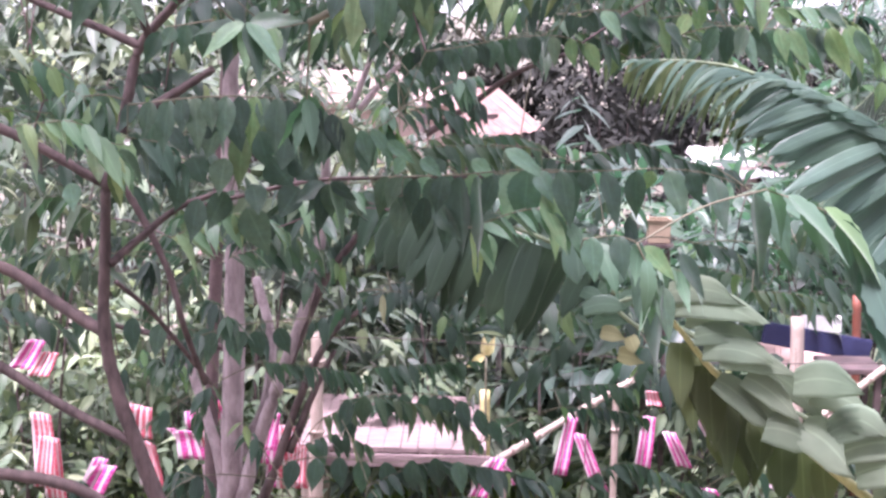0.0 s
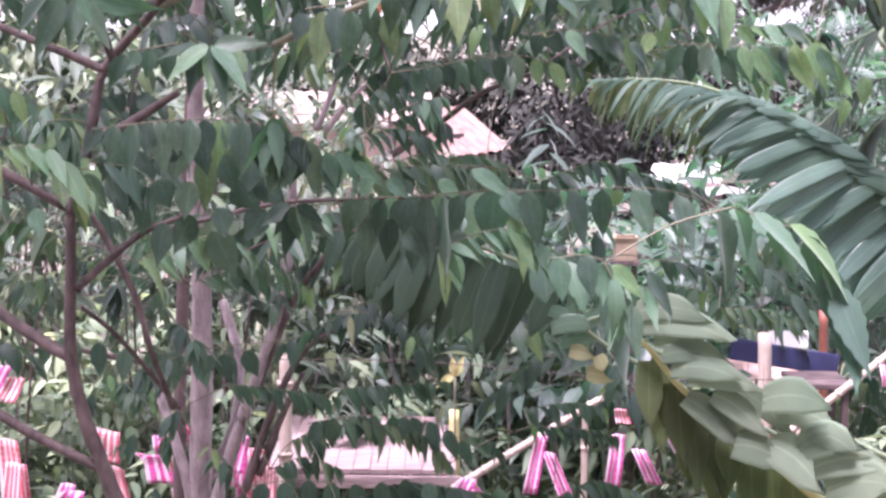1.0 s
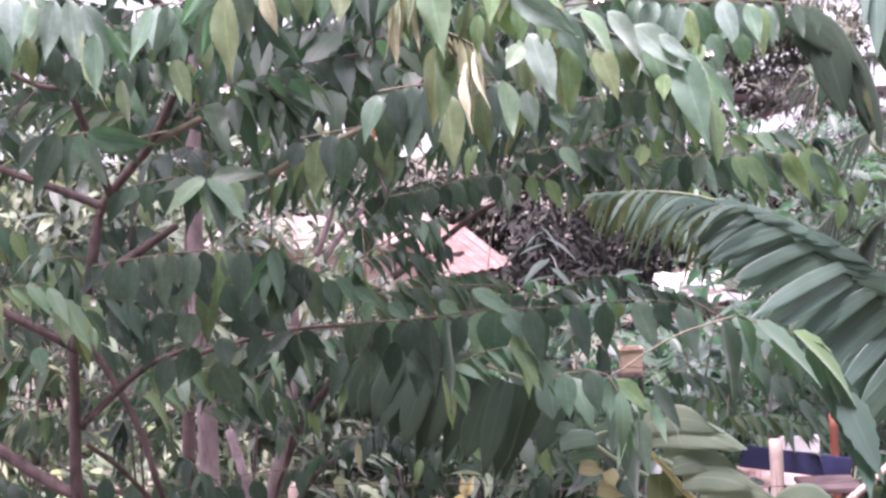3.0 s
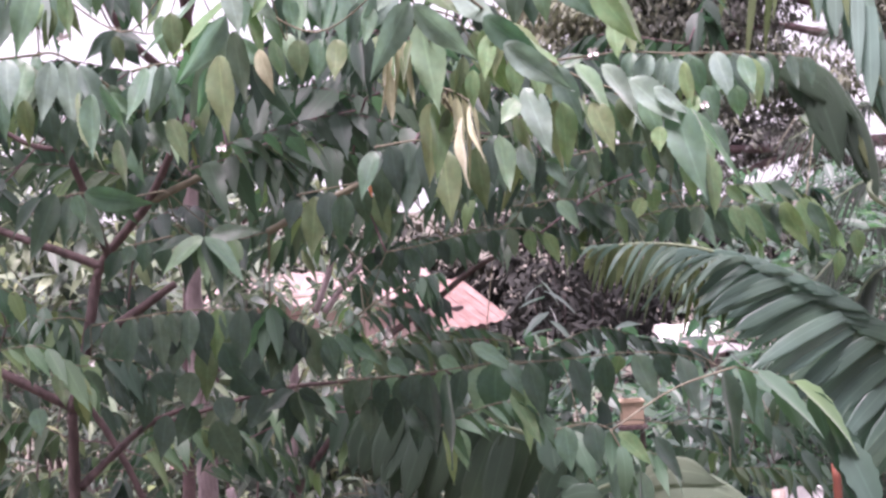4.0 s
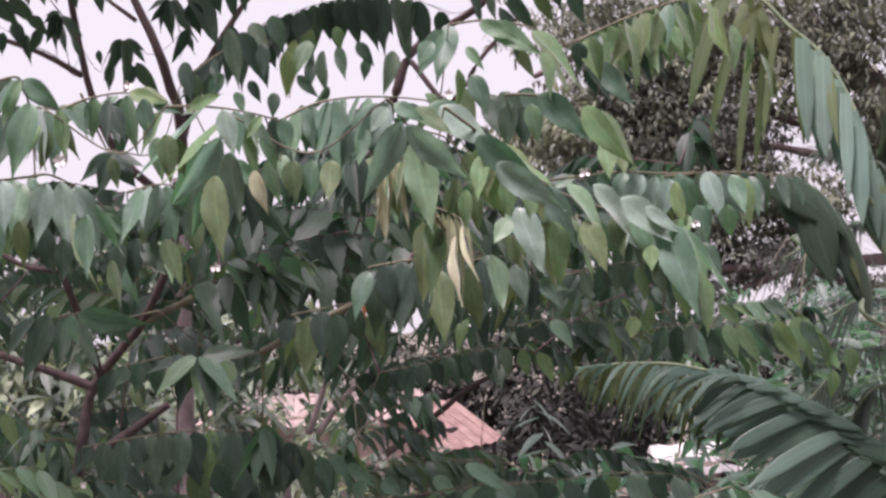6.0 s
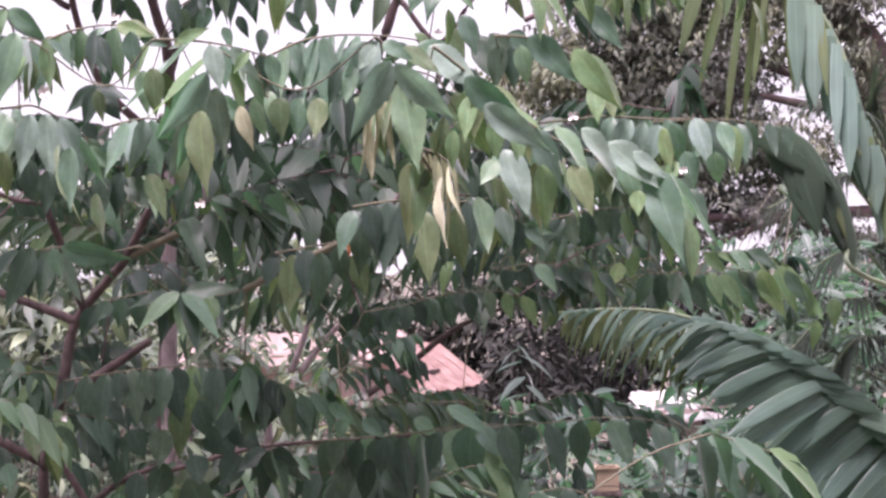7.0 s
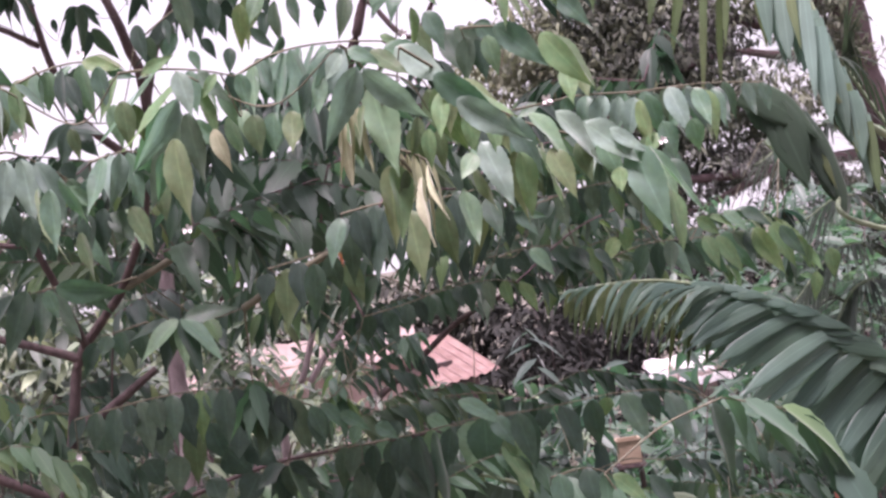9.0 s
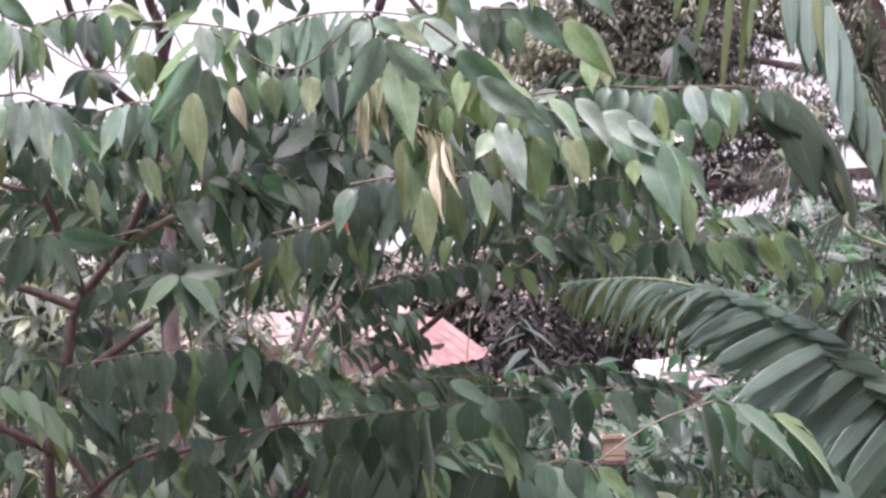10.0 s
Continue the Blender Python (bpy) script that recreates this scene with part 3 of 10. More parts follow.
n_(0.084, (-0.751, 4.000, 3.139), (-0.639, 4.000, 3.190), (-0.542, 4.000, 3.199), (-0.462, 4.000, 3.154), gap=0.14, hang=0.8, seed=31)

# fans at the ends of shoots
for k, (e, ln) in enumerate((((-0.358, 3.400, 3.457), 0.12), ((-0.869, 3.500, 3.520), 0.11), ((-0.215, 3.800, 3.486), 0.1), ((-0.004, 4.000, 3.547), 0.09))):
    rosette(near, e, ln, 9 + k % 4, 9000 + k, lean=(0.0, -0.25, -0.1), young=0.12, droop=1.2)

def twig_of(tree, pts, r):
    """A bare shoot that springs from the nearest wood."""
    line = spline(pts, 6)
    bm = tube(bmesh.new(), line, r, r * 0.5, 6, 0.06)
    root = spring(tree, line[0])
    if root and 0.02 < (root - line[0]).length < 0.35:
        tube(bm, spline([root, root.lerp(line[0], 0.5) - UP * 0.05 + Vector((0, 0.1, 0)), line[0]], 6), r * 0.6, r * 0.5, 6, 0.05)
    grow(tree, line)
    return part("twig", bm, TWIG, tree)


HUNG = random.Random(61)


def hang(bough, stalk, tip, wide, material):
    """One leaf from its stalk to its tip, turned about its midrib as far as its breadth shows."""
    d = Vector(tip) - Vector(stalk)
    size = d.length
    shape = HUNG.randrange(len(DRAWN))
    full = 0.46 * size
    turn = HUNG.choice((-1, 1)) * math.acos(min(1.0, max(0.45, wide / full))) * 0.9
    m = facing(stalk, d, (HUNG.uniform(-0.3, 0.3), -1, HUNG.uniform(0.2, 0.7)), size) @ Matrix.Rotation(turn, 4, "Y") @ Matrix.Diagonal((wide / full / max(0.5, math.cos(turn)), 1, 1, 1))
    ob = new("leaf", LEAF_DATA[material.name][shape])
    ob.parent = bough
    m.translation = m.translation - origin_of(bough)
    ob.matrix_basis = m
    return ob


# single leaves of the near boughs, each in its own place
# leaves round the shoot that stands highest
bough = twig_of(near, [(-0.566, 2.200, 4.063), (-0.544, 2.240, 4.071), (-0.541, 2.280, 4.034), (-0.547, 2.320, 3.998), (-0.553, 2.360, 3.971)], 0.0022)
twig_of(near, [(-0.522, 2.200, 4.026), (-0.497, 2.240, 4.026), (-0.490, 2.280, 4.027)], 0.0015)
hang(bough, (-0.525, 2.162, 4.055), (-0.558, 2.168, 3.993), 0.033, CHERRY)
hang(bough, (-0.570, 2.299, 4.079), (-0.615, 2.305, 4.009), 0.039, SHADE_LEAF)
hang(bough, (-0.524, 2.185, 4.060), (-0.477, 2.189, 4.020), 0.031, CHERRY)
hang(bough, (-0.552, 2.296, 4.077), (-0.503, 2.301, 4.029), 0.034, SHADE_LEAF)
hang(bough, (-0.506, 2.138, 4.020), (-0.537, 2.128, 3.923), 0.048, CHERRY)
hang(bough, (-0.540, 2.217, 4.028), (-0.574, 2.206, 3.937), 0.047, SHADE_LEAF)
hang(bough, (-0.528, 2.260, 4.034), (-0.513, 2.231, 3.942), 0.036, BLUISH)
hang(bough, (-0.531, 2.341, 4.039), (-0.513, 2.311, 3.942), 0.038, CHERRY)
hang(bough, (-0.491, 2.238, 4.024), (-0.481, 2.239, 3.951), 0.032, LIME)
hang(bough, (-0.516, 2.353, 4.042), (-0.496, 2.354, 3.968), 0.030, OLIVE_LEAF)
hang(bough, (-0.479, 2.205, 4.022), (-0.447, 2.205, 3.985), 0.012, CHERRY)
hang(bough, (-0.509, 2.341, 4.037), (-0.464, 2.341, 4.000), 0.013, SHADE_LEAF)
hang(bough, (-0.532, 2.153, 4.050), (-0.573, 2.160, 3.982), 0.029, CHERRY)
hang(bough, (-0.502, 2.159, 3.993), (-0.511, 2.140, 3.947), 0.022, LIME)
hang(bough, (-0.510, 2.248, 3.999), (-0.514, 2.228, 3.943), 0.023, OLIVE_LEAF)
# a shoot with dark tips against the sky
bough = twig_of(near, [(-0.511, 2.350, 4.043), (-0.480, 2.390, 4.062), (-0.433, 2.430, 4.073), (-0.390, 2.470, 4.063)], 0.0022)
hang(bough, (-0.494, 2.397, 4.058), (-0.486, 2.380, 4.004), 0.029, CHERRY)
hang(bough, (-0.473, 2.393, 4.060), (-0.480, 2.395, 4.001), 0.033, CHERRY)
hang(bough, (-0.440, 2.323, 4.048), (-0.447, 2.308, 3.983), 0.029, DEEP_SHADE_LEAF)
hang(bough, (-0.446, 2.383, 4.047), (-0.425, 2.364, 3.993), 0.026, DEEP_SHADE_LEAF)
hang(bough, (-0.471, 2.459, 4.057), (-0.449, 2.439, 3.993), 0.029, DEEP_SHADE_LEAF)
hang(bough, (-0.427, 2.405, 4.064), (-0.423, 2.413, 3.976), 0.039, CHERRY)
hang(bough, (-0.457, 2.521, 4.077), (-0.464, 2.529, 3.982), 0.037, SHADE_LEAF)
hang(bough, (-0.415, 2.365, 4.064), (-0.359, 2.351, 4.041), 0.026, LIME)
hang(bough, (-0.420, 2.455, 4.082), (-0.370, 2.441, 4.057), 0.024, OLIVE_LEAF)
hang(bough, (-0.394, 2.351, 4.050), (-0.386, 2.354, 3.988), 0.034, CHERRY)
hang(bough, (-0.370, 2.346, 4.030), (-0.407, 2.353, 3.974), 0.029, LIME)
hang(bough, (-0.443, 2.413, 4.066), (-0.486, 2.391, 4.029), 0.025, CHERRY)
hang(bough, (-0.472, 2.534, 4.077), (-0.510, 2.511, 4.035), 0.023, SHADE_LEAF)
hang(bough, (-0.381, 2.357, 4.043), (-0.341, 2.356, 4.029), 0.019, CHERRY)
hang(bough, (-0.397, 2.436, 4.053), (-0.357, 2.435, 4.041), 0.018, SHADE_LEAF)
hang(bough, (-0.505, 2.409, 4.057), (-0.521, 2.402, 4.024), 0.021, LIME)
hang(bough, (-0.532, 2.476, 4.066), (-0.551, 2.469, 4.040), 0.021, OLIVE_LEAF)
# broad star of leaves on a bent shoot
bough = twig_of(near, [(-0.325, 2.100, 4.002), (-0.298, 2.140, 4.007), (-0.263, 2.180, 4.008), (-0.229, 2.220, 4.005), (-0.195, 2.260, 3.998)], 0.0022)
twig_of(near, [(-0.253, 2.100, 3.994), (-0.261, 2.140, 3.970), (-0.274, 2.180, 3.949), (-0.284, 2.220, 3.912)], 0.0015)
hang(bough, (-0.283, 2.155, 4.007), (-0.359, 2.110, 3.908), 0.037, BLUISH)
hang(bough, (-0.254, 2.101, 3.978), (-0.327, 2.090, 3.896), 0.026, LIME)
hang(bough, (-0.328, 2.114, 3.967), (-0.325, 2.107, 3.903), 0.033, OLIVE_LEAF)
hang(bough, (-0.349, 2.175, 3.972), (-0.344, 2.168, 3.913), 0.032, CHERRY)
hang(bough, (-0.252, 2.051, 3.951), (-0.313, 2.048, 3.866), 0.027, BLUISH)
hang(bough, (-0.267, 2.145, 3.952), (-0.319, 2.162, 3.825), 0.031, BLUISH)
hang(bough, (-0.292, 2.272, 3.971), (-0.358, 2.290, 3.848), 0.034, CHERRY)
hang(bough, (-0.259, 2.035, 3.901), (-0.256, 2.012, 3.799), 0.043, OLIVE_LEAF)
hang(bough, (-0.247, 2.068, 3.988), (-0.235, 2.058, 3.929), 0.033, BLUISH)
hang(bough, (-0.241, 2.142, 3.997), (-0.238, 2.132, 3.939), 0.033, CHERRY)
hang(bough, (-0.224, 2.096, 3.989), (-0.188, 2.093, 3.942), 0.019, BLUISH)
hang(bough, (-0.244, 2.168, 3.999), (-0.208, 2.165, 3.943), 0.019, CHERRY)
hang(bough, (-0.238, 2.172, 3.989), (-0.225, 2.174, 3.908), 0.031, LIME)
hang(bough, (-0.246, 2.087, 3.936), (-0.236, 2.090, 3.840), 0.036, DEEP_SHADE_LEAF)
hang(bough, (-0.218, 2.119, 3.915), (-0.205, 2.118, 3.858), 0.022, DRY)
hang(bough, (-0.290, 2.079, 3.997), (-0.248, 2.066, 4.011), 0.021, LIME)
hang(bough, (-0.307, 2.171, 4.005), (-0.271, 2.157, 4.020), 0.019, OLIVE_LEAF)
hang(bough, (-0.201, 2.074, 3.979), (-0.223, 2.068, 3.952), 0.018, LIME)
hang(bough, (-0.323, 2.158, 3.967), (-0.313, 2.163, 3.916), 0.025, OLIVE_LEAF)
hang(bough, (-0.275, 2.037, 3.888), (-0.288, 2.038, 3.826), 0.025, CHERRY)
hang(bough, (-0.243, 2.138, 3.932), (-0.211, 2.126, 3.885), 0.025, CHERRY)
hang(bough, (-0.255, 2.227, 3.935), (-0.211, 2.215, 3.893), 0.025, SHADE_LEAF)
# dark fan in the gap
bough = twig_of(near, [(-0.515, 2.500, 4.087), (-0.495, 2.540, 4.022), (-0.488, 2.580, 3.997)], 0.0022)
hang(bough, (-0.464, 2.462, 3.986), (-0.516, 2.459, 3.949), 0.030, DEEP_SHADE_LEAF)
hang(bough, (-0.466, 2.454, 3.983), (-0.487, 2.446, 3.929), 0.027, DEEP_SHADE_LEAF)
hang(bough, (-0.480, 2.532, 3.994), (-0.498, 2.524, 3.929), 0.028, DEEP_SHADE_LEAF)
hang(bough, (-0.459, 2.434, 3.978), (-0.450, 2.421, 3.929), 0.023, OLIVE_LEAF)
hang(bough, (-0.480, 2.557, 3.995), (-0.441, 2.530, 3.937), 0.040, DEEP_SHADE_LEAF)
hang(bough, (-0.480, 2.534, 3.996), (-0.425, 2.511, 3.973), 0.026, DEEP_SHADE_LEAF)
hang(bough, (-0.473, 2.431, 3.931), (-0.466, 2.430, 3.894), 0.028, DEEP_SHADE_LEAF)
# long leaves below the first shoot
bough = twig_of(near, [(-0.558, 2.150, 3.924), (-0.524, 2.190, 3.931), (-0.505, 2.230, 3.936), (-0.473, 2.270, 3.917), (-0.440, 2.310, 3.887)], 0.0022)
hang(bough, (-0.529, 2.217, 3.931), (-0.520, 2.210, 3.910), 0.018, CHERRY)
hang(bough, (-0.547, 2.301, 3.945), (-0.541, 2.293, 3.934), 0.020, SHADE_LEAF)
hang(bough, (-0.546, 2.137, 3.920), (-0.541, 2.111, 3.855), 0.042, BLUISH)
hang(bough, (-0.559, 2.247, 3.934), (-0.559, 2.220, 3.875), 0.040, CHERRY)
hang(bough, (-0.529, 2.167, 3.919), (-0.541, 2.142, 3.845), 0.037, CHERRY)
hang(bough, (-0.551, 2.304, 3.929), (-0.569, 2.277, 3.854), 0.042, SHADE_LEAF)
hang(bough, (-0.487, 2.120, 3.913), (-0.504, 2.123, 3.833), 0.036, BLUISH)
hang(bough, (-0.472, 2.142, 3.914), (-0.465, 2.148, 3.825), 0.044, BLUISH)
hang(bough, (-0.455, 2.133, 3.872), (-0.434, 2.089, 3.769), 0.031, LIME)
hang(bough, (-0.449, 2.126, 3.907), (-0.419, 2.139, 3.822), 0.036, BLUISH)
hang(bough, (-0.429, 2.084, 3.866), (-0.429, 2.088, 3.785), 0.033, CHERRY)
hang(bough, (-0.508, 2.191, 3.861), (-0.503, 2.187, 3.802), 0.037, DEEP_SHADE_LEAF)
hang(bough, (-0.530, 2.285, 3.867), (-0.517, 2.281, 3.802), 0.033, DEEP_SHADE_LEAF)
hang(bough, (-0.522, 2.120, 3.866), (-0.520, 2.125, 3.805), 0.026, OLIVE_LEAF)
hang(bough, (-0.577, 2.219, 3.882), (-0.573, 2.213, 3.820), 0.030, CHERRY)
hang(bough, (-0.614, 2.313, 3.893), (-0.615, 2.306, 3.825), 0.033, SHADE_LEAF)
hang(bough, (-0.420, 2.108, 3.880), (-0.391, 2.116, 3.814), 0.026, CHERRY)
hang(bough, (-0.424, 2.190, 3.885), (-0.397, 2.198, 3.827), 0.028, SHADE_LEAF)
hang(bough, (-0.459, 2.086, 3.838), (-0.464, 2.089, 3.781), 0.029, DEEP_SHADE_LEAF)
hang(bough, (-0.422, 2.175, 3.874), (-0.390, 2.178, 3.839), 0.022, CHERRY)
hang(bough, (-0.443, 2.300, 3.888), (-0.413, 2.303, 3.858), 0.024, SHADE_LEAF)
# hanging leaves beside the forked branch
bough = twig_of(near, [(-0.406, 2.250, 3.909), (-0.389, 2.290, 3.918), (-0.367, 2.330, 3.925), (-0.348, 2.370, 3.920)], 0.0022)
hang(bough, (-0.376, 2.184, 3.905), (-0.400, 2.173, 3.830), 0.036, CHERRY)
hang(bough, (-0.386, 2.296, 3.921), (-0.402, 2.285, 3.850), 0.033, SHADE_LEAF)
hang(bough, (-0.369, 2.214, 3.910), (-0.379, 2.184, 3.842), 0.030, BLUISH)
hang(bough, (-0.354, 2.196, 3.909), (-0.372, 2.183, 3.838), 0.030, BLUISH)
hang(bough, (-0.358, 2.289, 3.917), (-0.346, 2.282, 3.837), 0.036, CHERRY)
hang(bough, (-0.361, 2.386, 3.931), (-0.339, 2.379, 3.840), 0.038, SHADE_LEAF)
hang(bough, (-0.330, 2.320, 3.878), (-0.323, 2.312, 3.815), 0.033, OLIVE_LEAF)
hang(bough, (-0.410, 2.213, 3.849), (-0.417, 2.206, 3.780), 0.032, DEEP_SHADE_LEAF)
hang(bough, (-0.418, 2.183, 3.812), (-0.404, 2.177, 3.748), 0.027, OLIVE_LEAF)
hang(bough, (-0.417, 2.246, 3.819), (-0.399, 2.240, 3.751), 0.029, CHERRY)
hang(bough, (-0.380, 2.214, 3.834), (-0.349, 2.194, 3.788), 0.036, DEEP_SHADE_LEAF)
hang(bough, (-0.347, 2.298, 3.914), (-0.322, 2.291, 3.873), 0.028, BLUISH)
hang(bough, (-0.389, 2.183, 3.884), (-0.421, 2.182, 3.826), 0.028, CHERRY)
hang(bough, (-0.411, 2.269, 3.888), (-0.448, 2.268, 3.829), 0.026, SHADE_LEAF)
hang(bough, (-0.389, 2.213, 3.841), (-0.399, 2.214, 3.780), 0.035, DEEP_SHADE_LEAF)
hang(bough, (-0.351, 2.211, 3.838), (-0.327, 2.187, 3.776), 0.030, OLIVE_LEAF)
hang(bough, (-0.370, 2.284, 3.840), (-0.347, 2.259, 3.783), 0.027, CHERRY)
# shaded row of leaves
bough = twig_of(near, [(-0.207, 2.400, 4.016), (-0.159, 2.440, 4.043), (-0.110, 2.480, 4.056), (-0.051, 2.520, 4.060), (0.010, 2.560, 4.057), (0.038, 2.600, 4.052)], 0.0022)
hang(bough, (-0.198, 2.348, 4.011), (-0.191, 2.355, 3.958), 0.029, CHERRY)
hang(bough, (-0.215, 2.431, 4.025), (-0.218, 2.439, 3.961), 0.030, SHADE_LEAF)
hang(bough, (-0.185, 2.462, 4.035), (-0.189, 2.447, 3.957), 0.034, CHERRY)
hang(bough, (-0.161, 2.471, 4.044), (-0.175, 2.464, 3.968), 0.034, CHERRY)
hang(bough, (-0.138, 2.458, 4.046), (-0.154, 2.434, 3.945), 0.035, CHERRY)
hang(bough, (-0.131, 2.544, 4.060), (-0.148, 2.519, 3.958), 0.039, SHADE_LEAF)
hang(bough, (-0.113, 2.442, 4.047), (-0.130, 2.405, 3.918), 0.038, CHERRY)
hang(bough, (-0.090, 2.399, 4.042), (-0.118, 2.408, 3.949), 0.033, CHERRY)
hang(bough, (-0.074, 2.358, 4.035), (-0.091, 2.329, 3.956), 0.029, CHERRY)
hang(bough, (-0.080, 2.444, 4.042), (-0.091, 2.414, 3.951), 0.032, SHADE_LEAF)
hang(bough, (-0.173, 2.458, 4.039), (-0.162, 2.433, 3.974), 0.029, CHERRY)
hang(bough, (-0.183, 2.567, 4.059), (-0.170, 2.541, 4.001), 0.033, SHADE_LEAF)
hang(bough, (-0.122, 2.376, 4.036), (-0.093, 2.354, 3.946), 0.031, CHERRY)
hang(bough, (-0.193, 2.443, 3.960), (-0.191, 2.429, 3.898), 0.042, OLIVE_LEAF)
hang(bough, (-0.164, 2.445, 3.959), (-0.171, 2.435, 3.898), 0.038, CHERRY)
hang(bough, (-0.159, 2.534, 3.968), (-0.171, 2.524, 3.910), 0.038, SHADE_LEAF)
hang(bough, (-0.136, 2.422, 3.955), (-0.140, 2.406, 3.892), 0.041, OLIVE_LEAF)
hang(bough, (-0.143, 2.549, 3.974), (-0.147, 2.532, 3.918), 0.040, CHERRY)
hang(bough, (-0.103, 2.367, 3.956), (-0.102, 2.336, 3.877), 0.032, DEEP_SHADE_LEAF)
hang(bough, (-0.099, 2.469, 3.971), (-0.094, 2.437, 3.881), 0.032, DEEP_SHADE_LEAF)
hang(bough, (-0.231, 2.466, 3.965), (-0.220, 2.473, 3.893), 0.030, CHERRY)
hang(bough, (-0.225, 2.556, 3.971), (-0.209, 2.563, 3.901), 0.028, SHADE_LEAF)
hang(bough, (-0.211, 2.468, 3.972), (-0.206, 2.448, 3.923), 0.029, CHERRY)
hang(bough, (-0.235, 2.424, 4.003), (-0.214, 2.432, 3.943), 0.028, CHERRY)
hang(bough, (-0.240, 2.499, 4.006), (-0.207, 2.507, 3.944), 0.029, SHADE_LEAF)
hang(bough, (-0.259, 2.457, 3.936), (-0.206, 2.466, 3.827), 0.025, DEEP_SHADE_LEAF)
# great leaves at the end of the main shoot
bough = twig_of(near, [(-0.041, 2.000, 3.983), (-0.030, 2.040, 3.977), (-0.016, 2.080, 3.957), (-0.004, 2.120, 3.935)], 0.0022)
twig_of(near, [(-0.015, 2.000, 3.947), (0.033, 2.040, 3.934), (0.057, 2.080, 3.895)], 0.0015)
twig_of(near, [(-0.004, 2.000, 3.922), (0.008, 2.040, 3.866), (0.013, 2.080, 3.833)], 0.0015)
hang(bough, (-0.040, 2.067, 3.985), (-0.090, 2.045, 3.910), 0.042, BLUISH)
hang(bough, (-0.057, 2.207, 4.005), (-0.107, 2.183, 3.936), 0.042, CHERRY)
hang(bough, (-0.024, 1.937, 3.944), (-0.072, 1.942, 3.852), 0.036, BLUISH)
hang(bough, (-0.011, 2.019, 3.928), (0.007, 1.998, 3.816), 0.054, CHERRY)
hang(bough, (0.005, 2.035, 3.832), (0.006, 1.997, 3.736), 0.036, LIME)
hang(bough, (-0.003, 2.109, 3.834), (-0.006, 2.069, 3.733), 0.039, OLIVE_LEAF)
hang(bough, (-0.016, 1.959, 3.943), (0.053, 1.974, 3.870), 0.025, BLUISH)
hang(bough, (-0.032, 2.069, 3.951), (0.046, 2.085, 3.883), 0.025, CHERRY)
hang(bough, (-0.052, 2.061, 3.889), (-0.056, 2.072, 3.813), 0.015, DRY)
hang(bough, (-0.036, 2.054, 3.885), (-0.035, 2.058, 3.838), 0.020, OLIVE_LEAF)
hang(bough, (-0.042, 2.133, 3.889), (-0.039, 2.137, 3.837), 0.021, CHERRY)
hang(bough, (-0.039, 2.045, 3.911), (-0.048, 2.027, 3.854), 0.021, LIME)
hang(bough, (-0.004, 2.054, 3.978), (0.037, 2.044, 3.938), 0.032, OLIVE_LEAF)
hang(bough, (0.030, 2.055, 3.873), (0.039, 2.056, 3.820), 0.029, OLIVE_LEAF)
hang(bough, (0.051, 2.025, 3.868), (0.047, 2.022, 3.818), 0.022, LIME)
hang(bough, (0.064, 2.106, 3.871), (0.068, 2.103, 3.819), 0.023, OLIVE_LEAF)
hang(bough, (0.041, 2.056, 3.887), (0.028, 2.041, 3.837), 0.021, OLIVE_LEAF)
hang(bough, (0.038, 2.168, 3.897), (0.030, 2.152, 3.843), 0.022, CHERRY)
hang(bough, (-0.023, 1.996, 3.905), (-0.041, 1.987, 3.850), 0.018, OLIVE_LEAF)
hang(bough, (-0.028, 2.094, 3.915), (-0.042, 2.084, 3.851), 0.017, CHERRY)
hang(bough, (-0.040, 1.932, 3.963), (-0.062, 1.936, 3.935), 0.026, BLUISH)
hang(bough, (-0.031, 2.014, 3.978), (0.006, 2.008, 3.957), 0.025, CHERRY)
hang(bough, (-0.025, 2.137, 3.990), (0.018, 2.131, 3.963), 0.028, SHADE_LEAF)
hang(bough, (-0.072, 2.053, 3.957), (-0.081, 2.042, 3.906), 0.025, CHERRY)
hang(bough, (-0.089, 2.122, 3.968), (-0.105, 2.111, 3.912), 0.028, SHADE_LEAF)
# dry pods and leaves under it
bough = twig_of(near, [(0.013, 2.020, 3.836), (0.027, 2.060, 3.820), (0.046, 2.100, 3.829)], 0.0022)
hang(bough, (0.033, 1.968, 3.807), (0.029, 1.962, 3.725), 0.015, DRY)
hang(bough, (0.023, 2.059, 3.811), (0.026, 2.053, 3.777), 0.006, DRY)
hang(bough, (0.043, 1.950, 3.819), (0.050, 1.927, 3.753), 0.006, DRY)
hang(bough, (0.030, 2.067, 3.817), (0.017, 2.072, 3.768), 0.014, LIME)
hang(bough, (0.017, 2.026, 3.822), (0.003, 2.023, 3.781), 0.017, OLIVE_LEAF)
# bough of broad leaves that slopes down
bough = twig_of(near, [(0.031, 2.120, 3.986), (0.073, 2.160, 3.957), (0.132, 2.200, 3.910), (0.194, 2.240, 3.872), (0.274, 2.280, 3.846), (0.345, 2.320, 3.826), (0.401, 2.360, 3.752)], 0.0022)
hang(bough, (0.028, 2.161, 3.991), (0.091, 2.158, 3.931), 0.053, BLUISH)
hang(bough, (0.014, 2.272, 4.009), (0.076, 2.269, 3.955), 0.053, CHERRY)
hang(bough, (0.071, 2.082, 3.939), (0.147, 2.067, 3.871), 0.037, CHERRY)
hang(bough, (0.071, 2.187, 3.932), (0.102, 2.196, 3.842), 0.042, LIME)
hang(bough, (0.063, 2.325, 3.946), (0.095, 2.335, 3.862), 0.046, OLIVE_LEAF)
